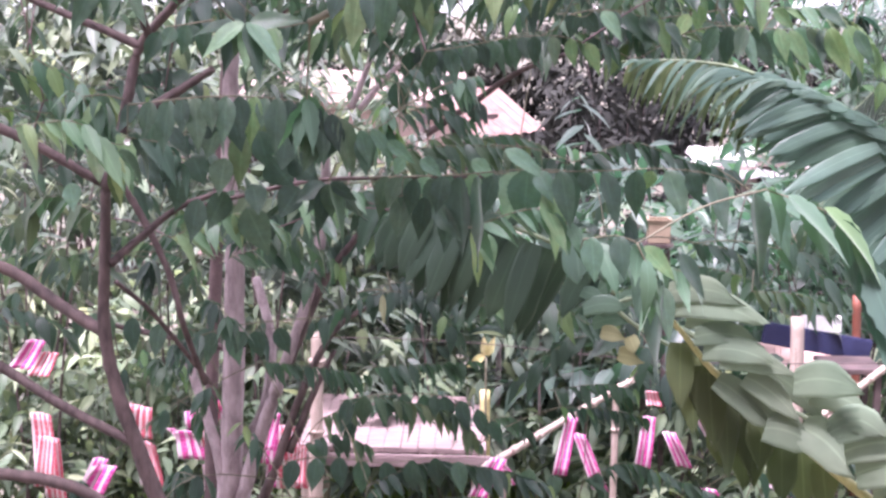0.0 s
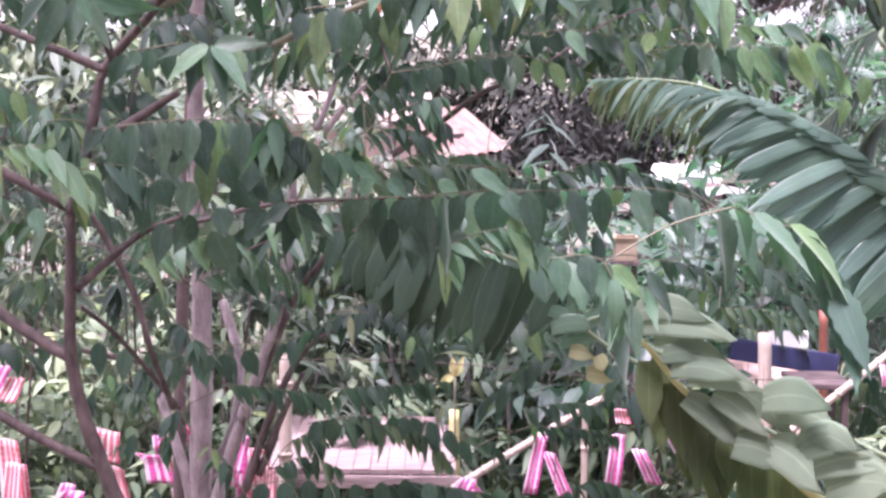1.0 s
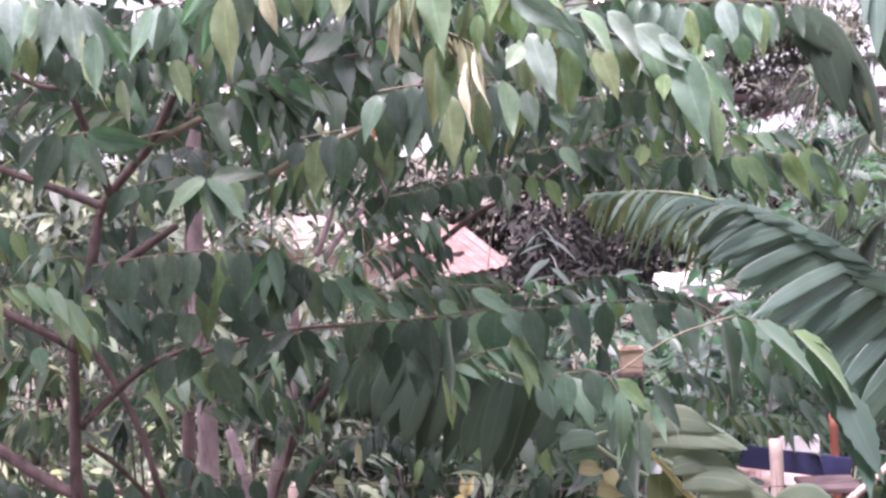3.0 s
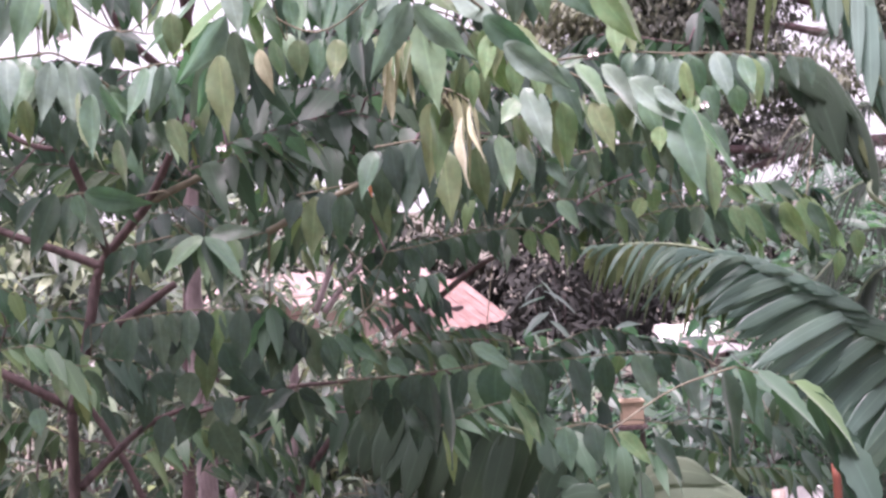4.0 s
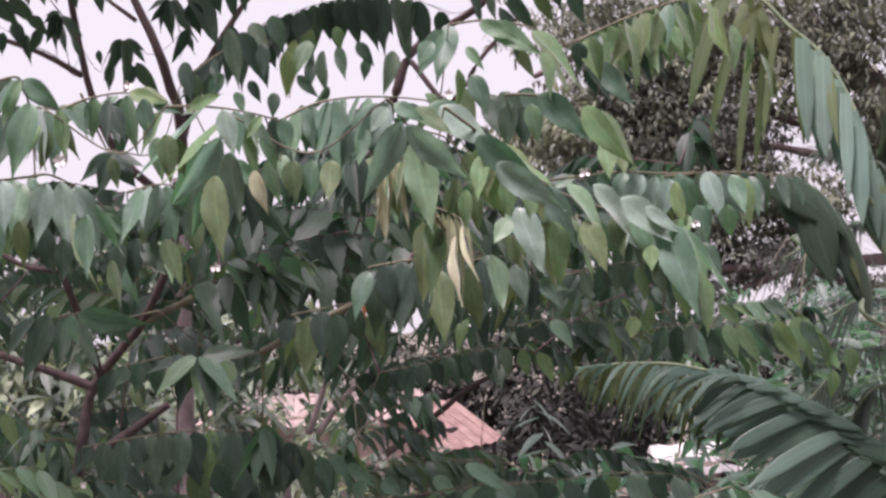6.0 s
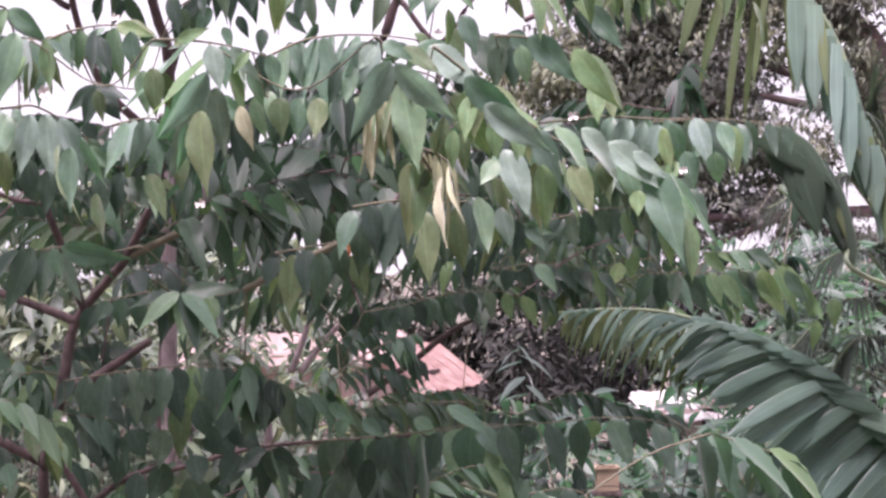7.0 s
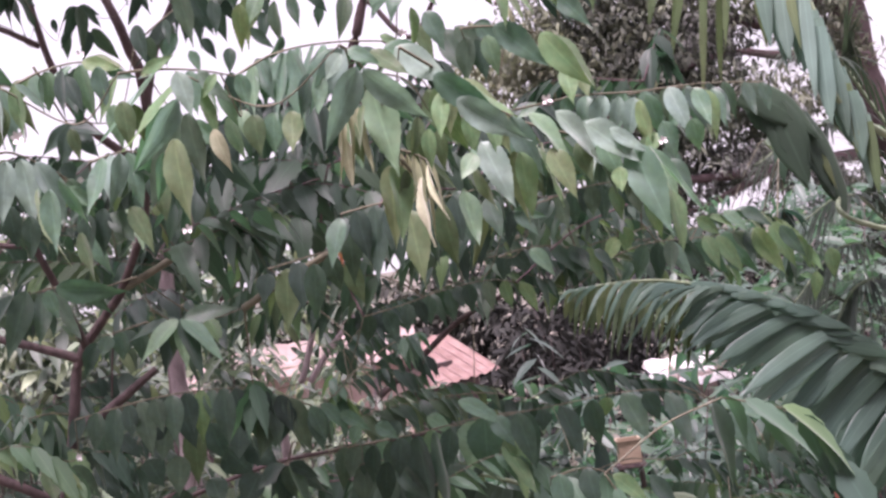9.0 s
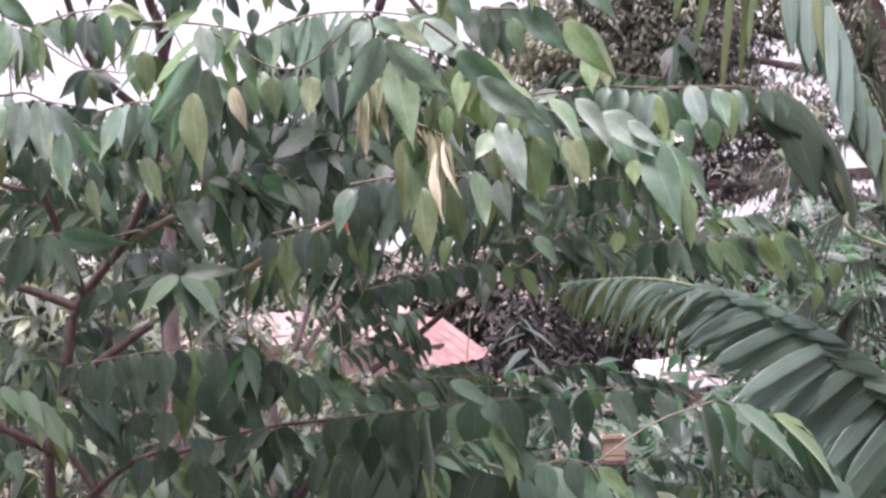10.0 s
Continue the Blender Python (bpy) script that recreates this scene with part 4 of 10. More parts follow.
hang(bough, (0.094, 2.064, 3.902), (0.171, 2.042, 3.836), 0.035, BLUISH)
hang(bough, (0.109, 2.175, 3.894), (0.108, 2.167, 3.838), 0.031, LIME)
hang(bough, (0.118, 2.110, 3.848), (0.146, 2.077, 3.760), 0.045, BLUISH)
hang(bough, (0.111, 2.182, 3.855), (0.150, 2.148, 3.769), 0.044, CHERRY)
hang(bough, (0.168, 2.160, 3.831), (0.173, 2.169, 3.743), 0.037, LIME)
hang(bough, (0.169, 2.273, 3.840), (0.167, 2.282, 3.738), 0.034, OLIVE_LEAF)
hang(bough, (0.165, 2.175, 3.880), (0.194, 2.178, 3.796), 0.039, BLUISH)
hang(bough, (0.165, 2.291, 3.887), (0.200, 2.294, 3.794), 0.040, CHERRY)
hang(bough, (0.183, 2.092, 3.875), (0.228, 2.062, 3.804), 0.036, CHERRY)
hang(bough, (0.186, 2.109, 3.834), (0.209, 2.081, 3.752), 0.010, LIME)
hang(bough, (0.199, 2.186, 3.841), (0.215, 2.157, 3.763), 0.011, OLIVE_LEAF)
hang(bough, (0.200, 2.072, 3.824), (0.222, 2.047, 3.760), 0.038, OLIVE_LEAF)
hang(bough, (0.214, 2.073, 3.870), (0.265, 2.079, 3.802), 0.040, BLUISH)
hang(bough, (0.254, 2.119, 3.854), (0.314, 2.115, 3.792), 0.045, BLUISH)
hang(bough, (0.262, 2.236, 3.864), (0.315, 2.232, 3.796), 0.046, CHERRY)
hang(bough, (0.309, 2.126, 3.818), (0.334, 2.078, 3.699), 0.049, CHERRY)
hang(bough, (0.323, 2.150, 3.754), (0.337, 2.160, 3.691), 0.031, LIME)
hang(bough, (0.285, 2.093, 3.791), (0.283, 2.087, 3.758), 0.026, LIME)
hang(bough, (0.349, 2.118, 3.753), (0.359, 2.096, 3.675), 0.033, LIME)
hang(bough, (0.330, 2.118, 3.812), (0.382, 2.129, 3.715), 0.010, CHERRY)
hang(bough, (0.104, 2.083, 3.835), (0.083, 2.070, 3.803), 0.030, CHERRY)
hang(bough, (0.103, 2.099, 3.815), (0.128, 2.081, 3.759), 0.019, OLIVE_LEAF)
hang(bough, (0.089, 2.190, 3.943), (0.173, 2.166, 3.881), 0.027, LIME)
hang(bough, (0.102, 2.268, 3.952), (0.181, 2.243, 3.883), 0.025, OLIVE_LEAF)
hang(bough, (0.272, 2.145, 3.834), (0.296, 2.131, 3.769), 0.034, CHERRY)
hang(bough, (0.237, 2.093, 3.829), (0.246, 2.072, 3.777), 0.029, OLIVE_LEAF)
hang(bough, (0.252, 2.169, 3.834), (0.255, 2.147, 3.779), 0.033, CHERRY)
hang(bough, (0.133, 2.115, 3.887), (0.136, 2.092, 3.827), 0.029, LIME)
hang(bough, (0.141, 2.194, 3.898), (0.154, 2.170, 3.834), 0.031, OLIVE_LEAF)
hang(bough, (0.076, 2.092, 3.917), (0.065, 2.071, 3.858), 0.026, LIME)
hang(bough, (0.091, 2.183, 3.928), (0.078, 2.161, 3.869), 0.026, OLIVE_LEAF)
hang(bough, (0.346, 2.161, 3.798), (0.364, 2.147, 3.737), 0.030, CHERRY)
hang(bough, (0.382, 2.292, 3.799), (0.407, 2.277, 3.745), 0.032, SHADE_LEAF)
hang(bough, (0.283, 2.112, 3.842), (0.325, 2.115, 3.804), 0.026, BLUISH)
hang(bough, (0.295, 2.202, 3.848), (0.341, 2.205, 3.801), 0.030, CHERRY)
# row of leaves on a level shoot
bough = twig_of(near, [(0.192, 2.500, 3.917), (0.243, 2.540, 3.924), (0.305, 2.580, 3.931), (0.391, 2.620, 3.928), (0.452, 2.660, 3.930), (0.523, 2.700, 3.923)], 0.0022)
hang(bough, (0.232, 2.539, 3.925), (0.195, 2.536, 3.905), 0.023, CHERRY)
hang(bough, (0.232, 2.643, 3.935), (0.183, 2.640, 3.912), 0.023, SHADE_LEAF)
hang(bough, (0.279, 2.523, 3.925), (0.264, 2.526, 3.895), 0.028, CHERRY)
hang(bough, (0.279, 2.622, 3.933), (0.271, 2.625, 3.905), 0.032, SHADE_LEAF)
hang(bough, (0.323, 2.440, 3.911), (0.297, 2.444, 3.859), 0.038, BLUISH)
hang(bough, (0.358, 2.544, 3.916), (0.341, 2.547, 3.859), 0.030, BLUISH)
hang(bough, (0.380, 2.641, 3.929), (0.363, 2.645, 3.874), 0.032, CHERRY)
hang(bough, (0.383, 2.558, 3.912), (0.364, 2.553, 3.849), 0.040, BLUISH)
hang(bough, (0.395, 2.659, 3.919), (0.375, 2.653, 3.861), 0.037, CHERRY)
hang(bough, (0.382, 2.511, 3.903), (0.391, 2.506, 3.827), 0.027, LIME)
hang(bough, (0.403, 2.645, 3.916), (0.422, 2.640, 3.842), 0.028, OLIVE_LEAF)
hang(bough, (0.398, 2.517, 3.911), (0.417, 2.524, 3.844), 0.036, CHERRY)
hang(bough, (0.427, 2.486, 3.914), (0.444, 2.454, 3.838), 0.039, BLUISH)
hang(bough, (0.459, 2.454, 3.905), (0.474, 2.439, 3.844), 0.032, CHERRY)
hang(bough, (0.462, 2.529, 3.914), (0.487, 2.513, 3.849), 0.032, SHADE_LEAF)
hang(bough, (0.409, 2.475, 3.864), (0.423, 2.473, 3.805), 0.042, CHERRY)
hang(bough, (0.445, 2.431, 3.859), (0.451, 2.438, 3.810), 0.035, CHERRY)
hang(bough, (0.507, 2.565, 3.909), (0.517, 2.544, 3.849), 0.032, CHERRY)
hang(bough, (0.535, 2.698, 3.922), (0.550, 2.676, 3.858), 0.035, SHADE_LEAF)
hang(bough, (0.309, 2.543, 3.925), (0.291, 2.525, 3.872), 0.031, CHERRY)
hang(bough, (0.326, 2.647, 3.935), (0.303, 2.628, 3.874), 0.028, SHADE_LEAF)
hang(bough, (0.453, 2.565, 3.911), (0.432, 2.569, 3.850), 0.032, CHERRY)
hang(bough, (0.466, 2.640, 3.917), (0.449, 2.644, 3.854), 0.034, SHADE_LEAF)
hang(bough, (0.487, 2.512, 3.904), (0.496, 2.500, 3.825), 0.029, LIME)
hang(bough, (0.492, 2.600, 3.910), (0.503, 2.587, 3.831), 0.029, OLIVE_LEAF)
hang(bough, (0.401, 2.511, 3.852), (0.378, 2.493, 3.814), 0.026, LIME)
hang(bough, (0.402, 2.597, 3.852), (0.378, 2.579, 3.815), 0.024, OLIVE_LEAF)
# upper shoot with a bright tip
bough = twig_of(near, [(0.050, 2.500, 4.163), (0.113, 2.540, 4.174), (0.185, 2.580, 4.165), (0.241, 2.620, 4.140)], 0.0022)
hang(bough, (0.051, 2.537, 4.168), (0.026, 2.498, 4.072), 0.049, CHERRY)
hang(bough, (0.097, 2.445, 4.154), (0.152, 2.430, 4.122), 0.027, CHERRY)
hang(bough, (0.098, 2.515, 4.164), (0.155, 2.500, 4.136), 0.028, SHADE_LEAF)
hang(bough, (0.114, 2.525, 4.162), (0.191, 2.497, 4.106), 0.040, CHERRY)
hang(bough, (0.180, 2.517, 4.149), (0.247, 2.480, 4.062), 0.043, LIME)
hang(bough, (0.186, 2.631, 4.163), (0.245, 2.592, 4.066), 0.043, OLIVE_LEAF)
hang(bough, (0.189, 2.472, 4.107), (0.200, 2.445, 4.037), 0.032, LIME)
hang(bough, (0.202, 2.577, 4.129), (0.205, 2.549, 4.067), 0.028, OLIVE_LEAF)
hang(bough, (0.206, 2.486, 4.081), (0.208, 2.477, 4.033), 0.008, DRY)
hang(bough, (0.078, 2.557, 4.136), (0.102, 2.545, 4.098), 0.019, CHERRY)
hang(bough, (0.060, 2.473, 4.088), (0.059, 2.473, 4.022), 0.024, LIME)
hang(bough, (0.081, 2.475, 4.079), (0.100, 2.461, 4.016), 0.036, CHERRY)
hang(bough, (0.085, 2.599, 4.098), (0.114, 2.584, 4.042), 0.035, SHADE_LEAF)
hang(bough, (0.109, 2.571, 4.057), (0.130, 2.544, 3.984), 0.044, DEEP_SHADE_LEAF)
hang(bough, (0.118, 2.704, 4.080), (0.133, 2.676, 4.012), 0.041, DEEP_SHADE_LEAF)
hang(bough, (0.123, 2.486, 4.052), (0.164, 2.480, 4.001), 0.034, DEEP_SHADE_LEAF)
hang(bough, (0.141, 2.569, 4.061), (0.182, 2.563, 4.005), 0.031, DEEP_SHADE_LEAF)
hang(bough, (0.159, 2.546, 4.059), (0.194, 2.545, 4.016), 0.040, CHERRY)
hang(bough, (0.160, 2.646, 4.075), (0.192, 2.645, 4.042), 0.045, SHADE_LEAF)
hang(bough, (0.041, 2.487, 4.151), (-0.006, 2.499, 4.086), 0.039, CHERRY)
hang(bough, (0.044, 2.555, 4.164), (-0.001, 2.567, 4.097), 0.041, SHADE_LEAF)
hang(bough, (0.022, 2.454, 4.129), (-0.001, 2.448, 4.095), 0.034, CHERRY)
hang(bough, (0.063, 2.528, 4.069), (0.085, 2.513, 4.004), 0.031, OLIVE_LEAF)
hang(bough, (0.010, 2.480, 4.056), (0.042, 2.463, 4.026), 0.017, LIME)
hang(bough, (0.014, 2.590, 4.071), (0.058, 2.572, 4.031), 0.015, OLIVE_LEAF)
# broad leaves over the dark tree
bough = twig_of(near, [(0.128, 2.450, 4.044), (0.181, 2.490, 4.045), (0.253, 2.530, 4.027), (0.299, 2.570, 3.991)], 0.0022)
hang(bough, (0.180, 2.468, 4.042), (0.251, 2.473, 3.970), 0.051, CHERRY)
hang(bough, (0.240, 2.388, 4.010), (0.292, 2.343, 3.920), 0.038, LIME)
hang(bough, (0.257, 2.459, 4.016), (0.320, 2.413, 3.931), 0.040, OLIVE_LEAF)
hang(bough, (0.280, 2.520, 3.974), (0.282, 2.496, 3.912), 0.038, LIME)
hang(bough, (0.303, 2.587, 3.985), (0.315, 2.562, 3.923), 0.036, OLIVE_LEAF)
hang(bough, (0.136, 2.465, 4.030), (0.124, 2.462, 3.962), 0.039, DEEP_SHADE_LEAF)
hang(bough, (0.161, 2.391, 4.019), (0.170, 2.391, 3.960), 0.033, CHERRY)
hang(bough, (0.154, 2.466, 4.027), (0.155, 2.466, 3.962), 0.037, SHADE_LEAF)
# yellowish leaves on a straight shoot
bough = twig_of(near, [(0.265, 3.000, 4.204), (0.334, 3.040, 4.237), (0.436, 3.080, 4.280), (0.513, 3.120, 4.305)], 0.0022)
hang(bough, (0.305, 2.960, 4.208), (0.318, 2.931, 4.132), 0.036, LIME)
hang(bough, (0.348, 3.057, 4.233), (0.379, 3.022, 4.122), 0.044, LIME)
hang(bough, (0.367, 2.949, 4.227), (0.402, 2.950, 4.131), 0.036, OLIVE_LEAF)
hang(bough, (0.401, 2.971, 4.244), (0.423, 2.924, 4.126), 0.037, LIME)
hang(bough, (0.322, 2.952, 4.160), (0.386, 2.917, 4.074), 0.042, CHERRY)
hang(bough, (0.430, 3.026, 4.259), (0.465, 3.011, 4.176), 0.037, LIME)
hang(bough, (0.468, 3.066, 4.275), (0.498, 3.065, 4.173), 0.038, LIME)
hang(bough, (0.490, 3.004, 4.272), (0.523, 3.007, 4.225), 0.037, SHADE_LEAF)
hang(bough, (0.291, 2.942, 4.199), (0.289, 2.949, 4.149), 0.036, SHADE_LEAF)
hang(bough, (0.350, 2.974, 4.191), (0.381, 2.981, 4.092), 0.037, OLIVE_LEAF)
hang(bough, (0.384, 2.937, 4.224), (0.345, 2.903, 4.149), 0.036, OLIVE_LEAF)
hang(bough, (0.440, 2.970, 4.248), (0.410, 2.937, 4.161), 0.035, OLIVE_LEAF)
hang(bough, (0.474, 3.029, 4.236), (0.502, 3.006, 4.157), 0.037, LIME)
# fan of dark leaves at the fork
# from here back, shade is put into most of the leaf colours
bough = twig_of(near, [(-0.510, 3.100, 3.762), (-0.597, 3.140, 3.752), (-0.675, 3.180, 3.766), (-0.727, 3.220, 3.763), (-0.825, 3.260, 3.751)], 0.0022)
hang(bough, (-0.722, 3.122, 3.763), (-0.760, 3.065, 3.639), 0.043, DEEP_SHADE_LEAF)
hang(bough, (-0.699, 3.155, 3.757), (-0.712, 3.125, 3.656), 0.041, SHADE_LEAF)
hang(bough, (-0.670, 3.109, 3.756), (-0.628, 3.079, 3.654), 0.038, DEEP_SHADE_LEAF)
hang(bough, (-0.665, 3.132, 3.763), (-0.534, 3.109, 3.736), 0.047, CHERRY)
hang(bough, (-0.744, 3.100, 3.758), (-0.808, 3.106, 3.690), 0.040, DEEP_SHADE_LEAF)
hang(bough, (-0.713, 3.150, 3.760), (-0.744, 3.136, 3.673), 0.037, DEEP_SHADE_LEAF)
hang(bough, (-0.663, 3.038, 3.759), (-0.648, 3.041, 3.703), 0.035, CHERRY)
hang(bough, (-0.626, 3.154, 3.766), (-0.575, 3.154, 3.701), 0.037, SHADE_LEAF)
# umbrella of leaves on a side shoot
bough = twig_of(near, [(-0.492, 3.100, 3.699), (-0.467, 3.140, 3.674), (-0.456, 3.180, 3.667)], 0.0022)
hang(bough, (-0.444, 3.084, 3.670), (-0.524, 3.057, 3.608), 0.042, CHERRY)
hang(bough, (-0.456, 3.152, 3.668), (-0.498, 3.147, 3.566), 0.039, DEEP_SHADE_LEAF)
hang(bough, (-0.440, 3.084, 3.668), (-0.438, 3.074, 3.578), 0.036, CHERRY)
hang(bough, (-0.428, 3.032, 3.669), (-0.394, 2.989, 3.560), 0.037, DEEP_SHADE_LEAF)
hang(bough, (-0.426, 3.031, 3.671), (-0.349, 2.986, 3.598), 0.041, CHERRY)
hang(bough, (-0.422, 3.050, 3.674), (-0.323, 3.056, 3.682), 0.044, SHADE_LEAF)
hang(bough, (-0.457, 3.150, 3.674), (-0.549, 3.115, 3.647), 0.037, DEEP_SHADE_LEAF)
hang(bough, (-0.432, 3.061, 3.670), (-0.382, 3.050, 3.634), 0.038, SHADE_LEAF)
hang(bough, (-0.444, 3.097, 3.666), (-0.460, 3.078, 3.604), 0.032, DEEP_SHADE_LEAF)
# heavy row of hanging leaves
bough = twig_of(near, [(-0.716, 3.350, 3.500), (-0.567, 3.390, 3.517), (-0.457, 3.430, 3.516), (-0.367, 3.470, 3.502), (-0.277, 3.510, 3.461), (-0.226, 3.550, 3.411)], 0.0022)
hang(bough, (-0.661, 3.305, 3.508), (-0.669, 3.278, 3.434), 0.045, DEEP_SHADE_LEAF)
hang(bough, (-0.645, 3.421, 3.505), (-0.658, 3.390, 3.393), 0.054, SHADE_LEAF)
hang(bough, (-0.588, 3.411, 3.511), (-0.577, 3.363, 3.401), 0.058, DEEP_SHADE_LEAF)
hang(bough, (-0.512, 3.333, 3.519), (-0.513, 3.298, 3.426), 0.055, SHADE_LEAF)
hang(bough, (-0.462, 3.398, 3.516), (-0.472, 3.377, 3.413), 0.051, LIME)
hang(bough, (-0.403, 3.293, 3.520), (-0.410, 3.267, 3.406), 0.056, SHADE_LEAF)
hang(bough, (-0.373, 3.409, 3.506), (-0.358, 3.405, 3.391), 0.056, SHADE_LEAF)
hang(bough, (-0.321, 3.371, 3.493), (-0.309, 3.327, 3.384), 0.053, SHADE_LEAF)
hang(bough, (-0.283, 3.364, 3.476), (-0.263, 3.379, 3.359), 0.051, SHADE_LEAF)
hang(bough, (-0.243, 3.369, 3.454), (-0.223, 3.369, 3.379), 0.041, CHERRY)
hang(bough, (-0.616, 3.402, 3.510), (-0.613, 3.383, 3.435), 0.047, DEEP_SHADE_LEAF)
hang(bough, (-0.545, 3.322, 3.518), (-0.534, 3.296, 3.451), 0.045, DEEP_SHADE_LEAF)
hang(bough, (-0.492, 3.368, 3.518), (-0.485, 3.363, 3.433), 0.048, DEEP_SHADE_LEAF)
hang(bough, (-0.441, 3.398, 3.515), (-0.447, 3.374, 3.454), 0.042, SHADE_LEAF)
hang(bough, (-0.393, 3.407, 3.511), (-0.383, 3.372, 3.423), 0.047, DEEP_SHADE_LEAF)
hang(bough, (-0.340, 3.373, 3.503), (-0.335, 3.353, 3.430), 0.046, DEEP_SHADE_LEAF)
hang(bough, (-0.302, 3.365, 3.486), (-0.284, 3.351, 3.406), 0.046, DEEP_SHADE_LEAF)
hang(bough, (-0.713, 3.420, 3.499), (-0.750, 3.416, 3.436), 0.042, DEEP_SHADE_LEAF)
# spaced leaves on the long twig
bough = twig_of(near, [(-0.238, 3.600, 3.336), (-0.041, 3.640, 3.342), (0.136, 3.680, 3.347), (0.290, 3.720, 3.350), (0.422, 3.760, 3.353), (0.531, 3.800, 3.339), (0.654, 3.840, 3.297)], 0.0022)
hang(bough, (-0.159, 3.540, 3.347), (-0.153, 3.513, 3.254), 0.053, SHADE_LEAF)
hang(bough, (-0.115, 3.600, 3.342), (-0.129, 3.585, 3.260), 0.054, CHERRY)
hang(bough, (-0.063, 3.614, 3.343), (-0.081, 3.614, 3.240), 0.057, SHADE_LEAF)
hang(bough, (-0.013, 3.557, 3.352), (-0.006, 3.567, 3.256), 0.053, CHERRY)
hang(bough, (0.087, 3.641, 3.347), (0.063, 3.597, 3.243), 0.087, CHERRY)
hang(bough, (0.198, 3.628, 3.351), (0.208, 3.639, 3.211), 0.064, SHADE_LEAF)
hang(bough, (0.281, 3.669, 3.350), (0.312, 3.624, 3.228), 0.055, SHADE_LEAF)
hang(bough, (0.345, 3.601, 3.359), (0.349, 3.618, 3.248), 0.059, SHADE_LEAF)
hang(bough, (0.420, 3.650, 3.358), (0.459, 3.622, 3.245), 0.065, SHADE_LEAF)
hang(bough, (0.463, 3.618, 3.357), (0.491, 3.628, 3.286), 0.049, SHADE_LEAF)
hang(bough, (0.557, 3.634, 3.326), (0.515, 3.646, 3.240), 0.055, CHERRY)
hang(bough, (0.603, 3.597, 3.313), (0.639, 3.609, 3.116), 0.064, SHADE_LEAF)
hang(bough, (0.158, 3.580, 3.312), (0.176, 3.522, 3.169), 0.051, LIME)
hang(bough, (0.134, 3.636, 3.344), (0.119, 3.614, 3.284), 0.050, CHERRY)
hang(bough, (0.235, 3.571, 3.356), (0.228, 3.567, 3.311), 0.044, DEEP_SHADE_LEAF)
hang(bough, (0.381, 3.615, 3.360), (0.368, 3.621, 3.314), 0.042, LIME)
hang(bough, (0.507, 3.587, 3.351), (0.539, 3.531, 3.234), 0.049, SHADE_LEAF)
hang(bough, (0.656, 3.637, 3.293), (0.683, 3.589, 3.173), 0.057, CHERRY)
hang(bough, (-0.200, 3.571, 3.340), (-0.213, 3.547, 3.252), 0.054, DEEP_SHADE_LEAF)
hang(bough, (0.034, 3.642, 3.344), (0.025, 3.618, 3.261), 0.050, DEEP_SHADE_LEAF)
hang(bough, (0.697, 3.591, 3.272), (0.846, 3.599, 3.167), 0.061, SHADE_LEAF)
hang(bough, (0.613, 3.531, 3.324), (0.712, 3.484, 3.272), 0.048, CHERRY)
# small leaves over the long twig
bough = twig_of(near, [(-0.119, 3.600, 3.613), (-0.033, 3.640, 3.625), (0.080, 3.680, 3.646), (0.182, 3.720, 3.648), (0.273, 3.760, 3.618)], 0.0022)
hang(bough, (-0.109, 3.662, 3.614), (-0.123, 3.661, 3.549), 0.045, DEEP_SHADE_LEAF)
hang(bough, (-0.071, 3.637, 3.618), (-0.054, 3.629, 3.536), 0.045, SHADE_LEAF)
hang(bough, (-0.021, 3.618, 3.625), (-0.029, 3.595, 3.562), 0.042, DEEP_SHADE_LEAF)
hang(bough, (0.028, 3.574, 3.637), (0.022, 3.560, 3.574), 0.042, SHADE_LEAF)
hang(bough, (0.071, 3.565, 3.645), (0.075, 3.553, 3.573), 0.039, SHADE_LEAF)
hang(bough, (0.113, 3.532, 3.650), (0.116, 3.532, 3.585), 0.039, SHADE_LEAF)
hang(bough, (0.156, 3.569, 3.649), (0.160, 3.543, 3.586), 0.037, SHADE_LEAF)
hang(bough, (0.191, 3.547, 3.645), (0.201, 3.527, 3.583), 0.036, LIME)
hang(bough, (0.227, 3.540, 3.636), (0.253, 3.508, 3.570), 0.036, LIME)
hang(bough, (0.004, 3.552, 3.630), (0.014, 3.557, 3.574), 0.036, DEEP_SHADE_LEAF)
hang(bough, (0.089, 3.558, 3.648), (0.099, 3.537, 3.597), 0.034, DEEP_SHADE_LEAF)
# low leaves before the dark banana leaf
bough = twig_of(near, [(-0.185, 3.500, 3.305), (-0.114, 3.540, 3.304), (-0.006, 3.580, 3.242), (0.042, 3.620, 3.186)], 0.0022)
hang(bough, (-0.162, 3.524, 3.302), (-0.169, 3.487, 3.210), 0.055, DEEP_SHADE_LEAF)
hang(bough, (-0.113, 3.500, 3.304), (-0.128, 3.508, 3.206), 0.053, DEEP_SHADE_LEAF)
hang(bough, (-0.059, 3.477, 3.287), (-0.068, 3.465, 3.187), 0.052, DEEP_SHADE_LEAF)
hang(bough, (-0.006, 3.571, 3.243), (-0.007, 3.577, 3.103), 0.044, LIME)
hang(bough, (0.017, 3.463, 3.233), (0.034, 3.433, 3.153), 0.047, CHERRY)
hang(bough, (-0.088, 3.444, 3.303), (-0.031, 3.398, 3.219), 0.047, SHADE_LEAF)
# twisted leaves beside the pale banana leaf
bough = twig_of(near, [(0.214, 3.300, 3.249), (0.292, 3.340, 3.251), (0.353, 3.380, 3.212), (0.385, 3.420, 3.134)], 0.0022)
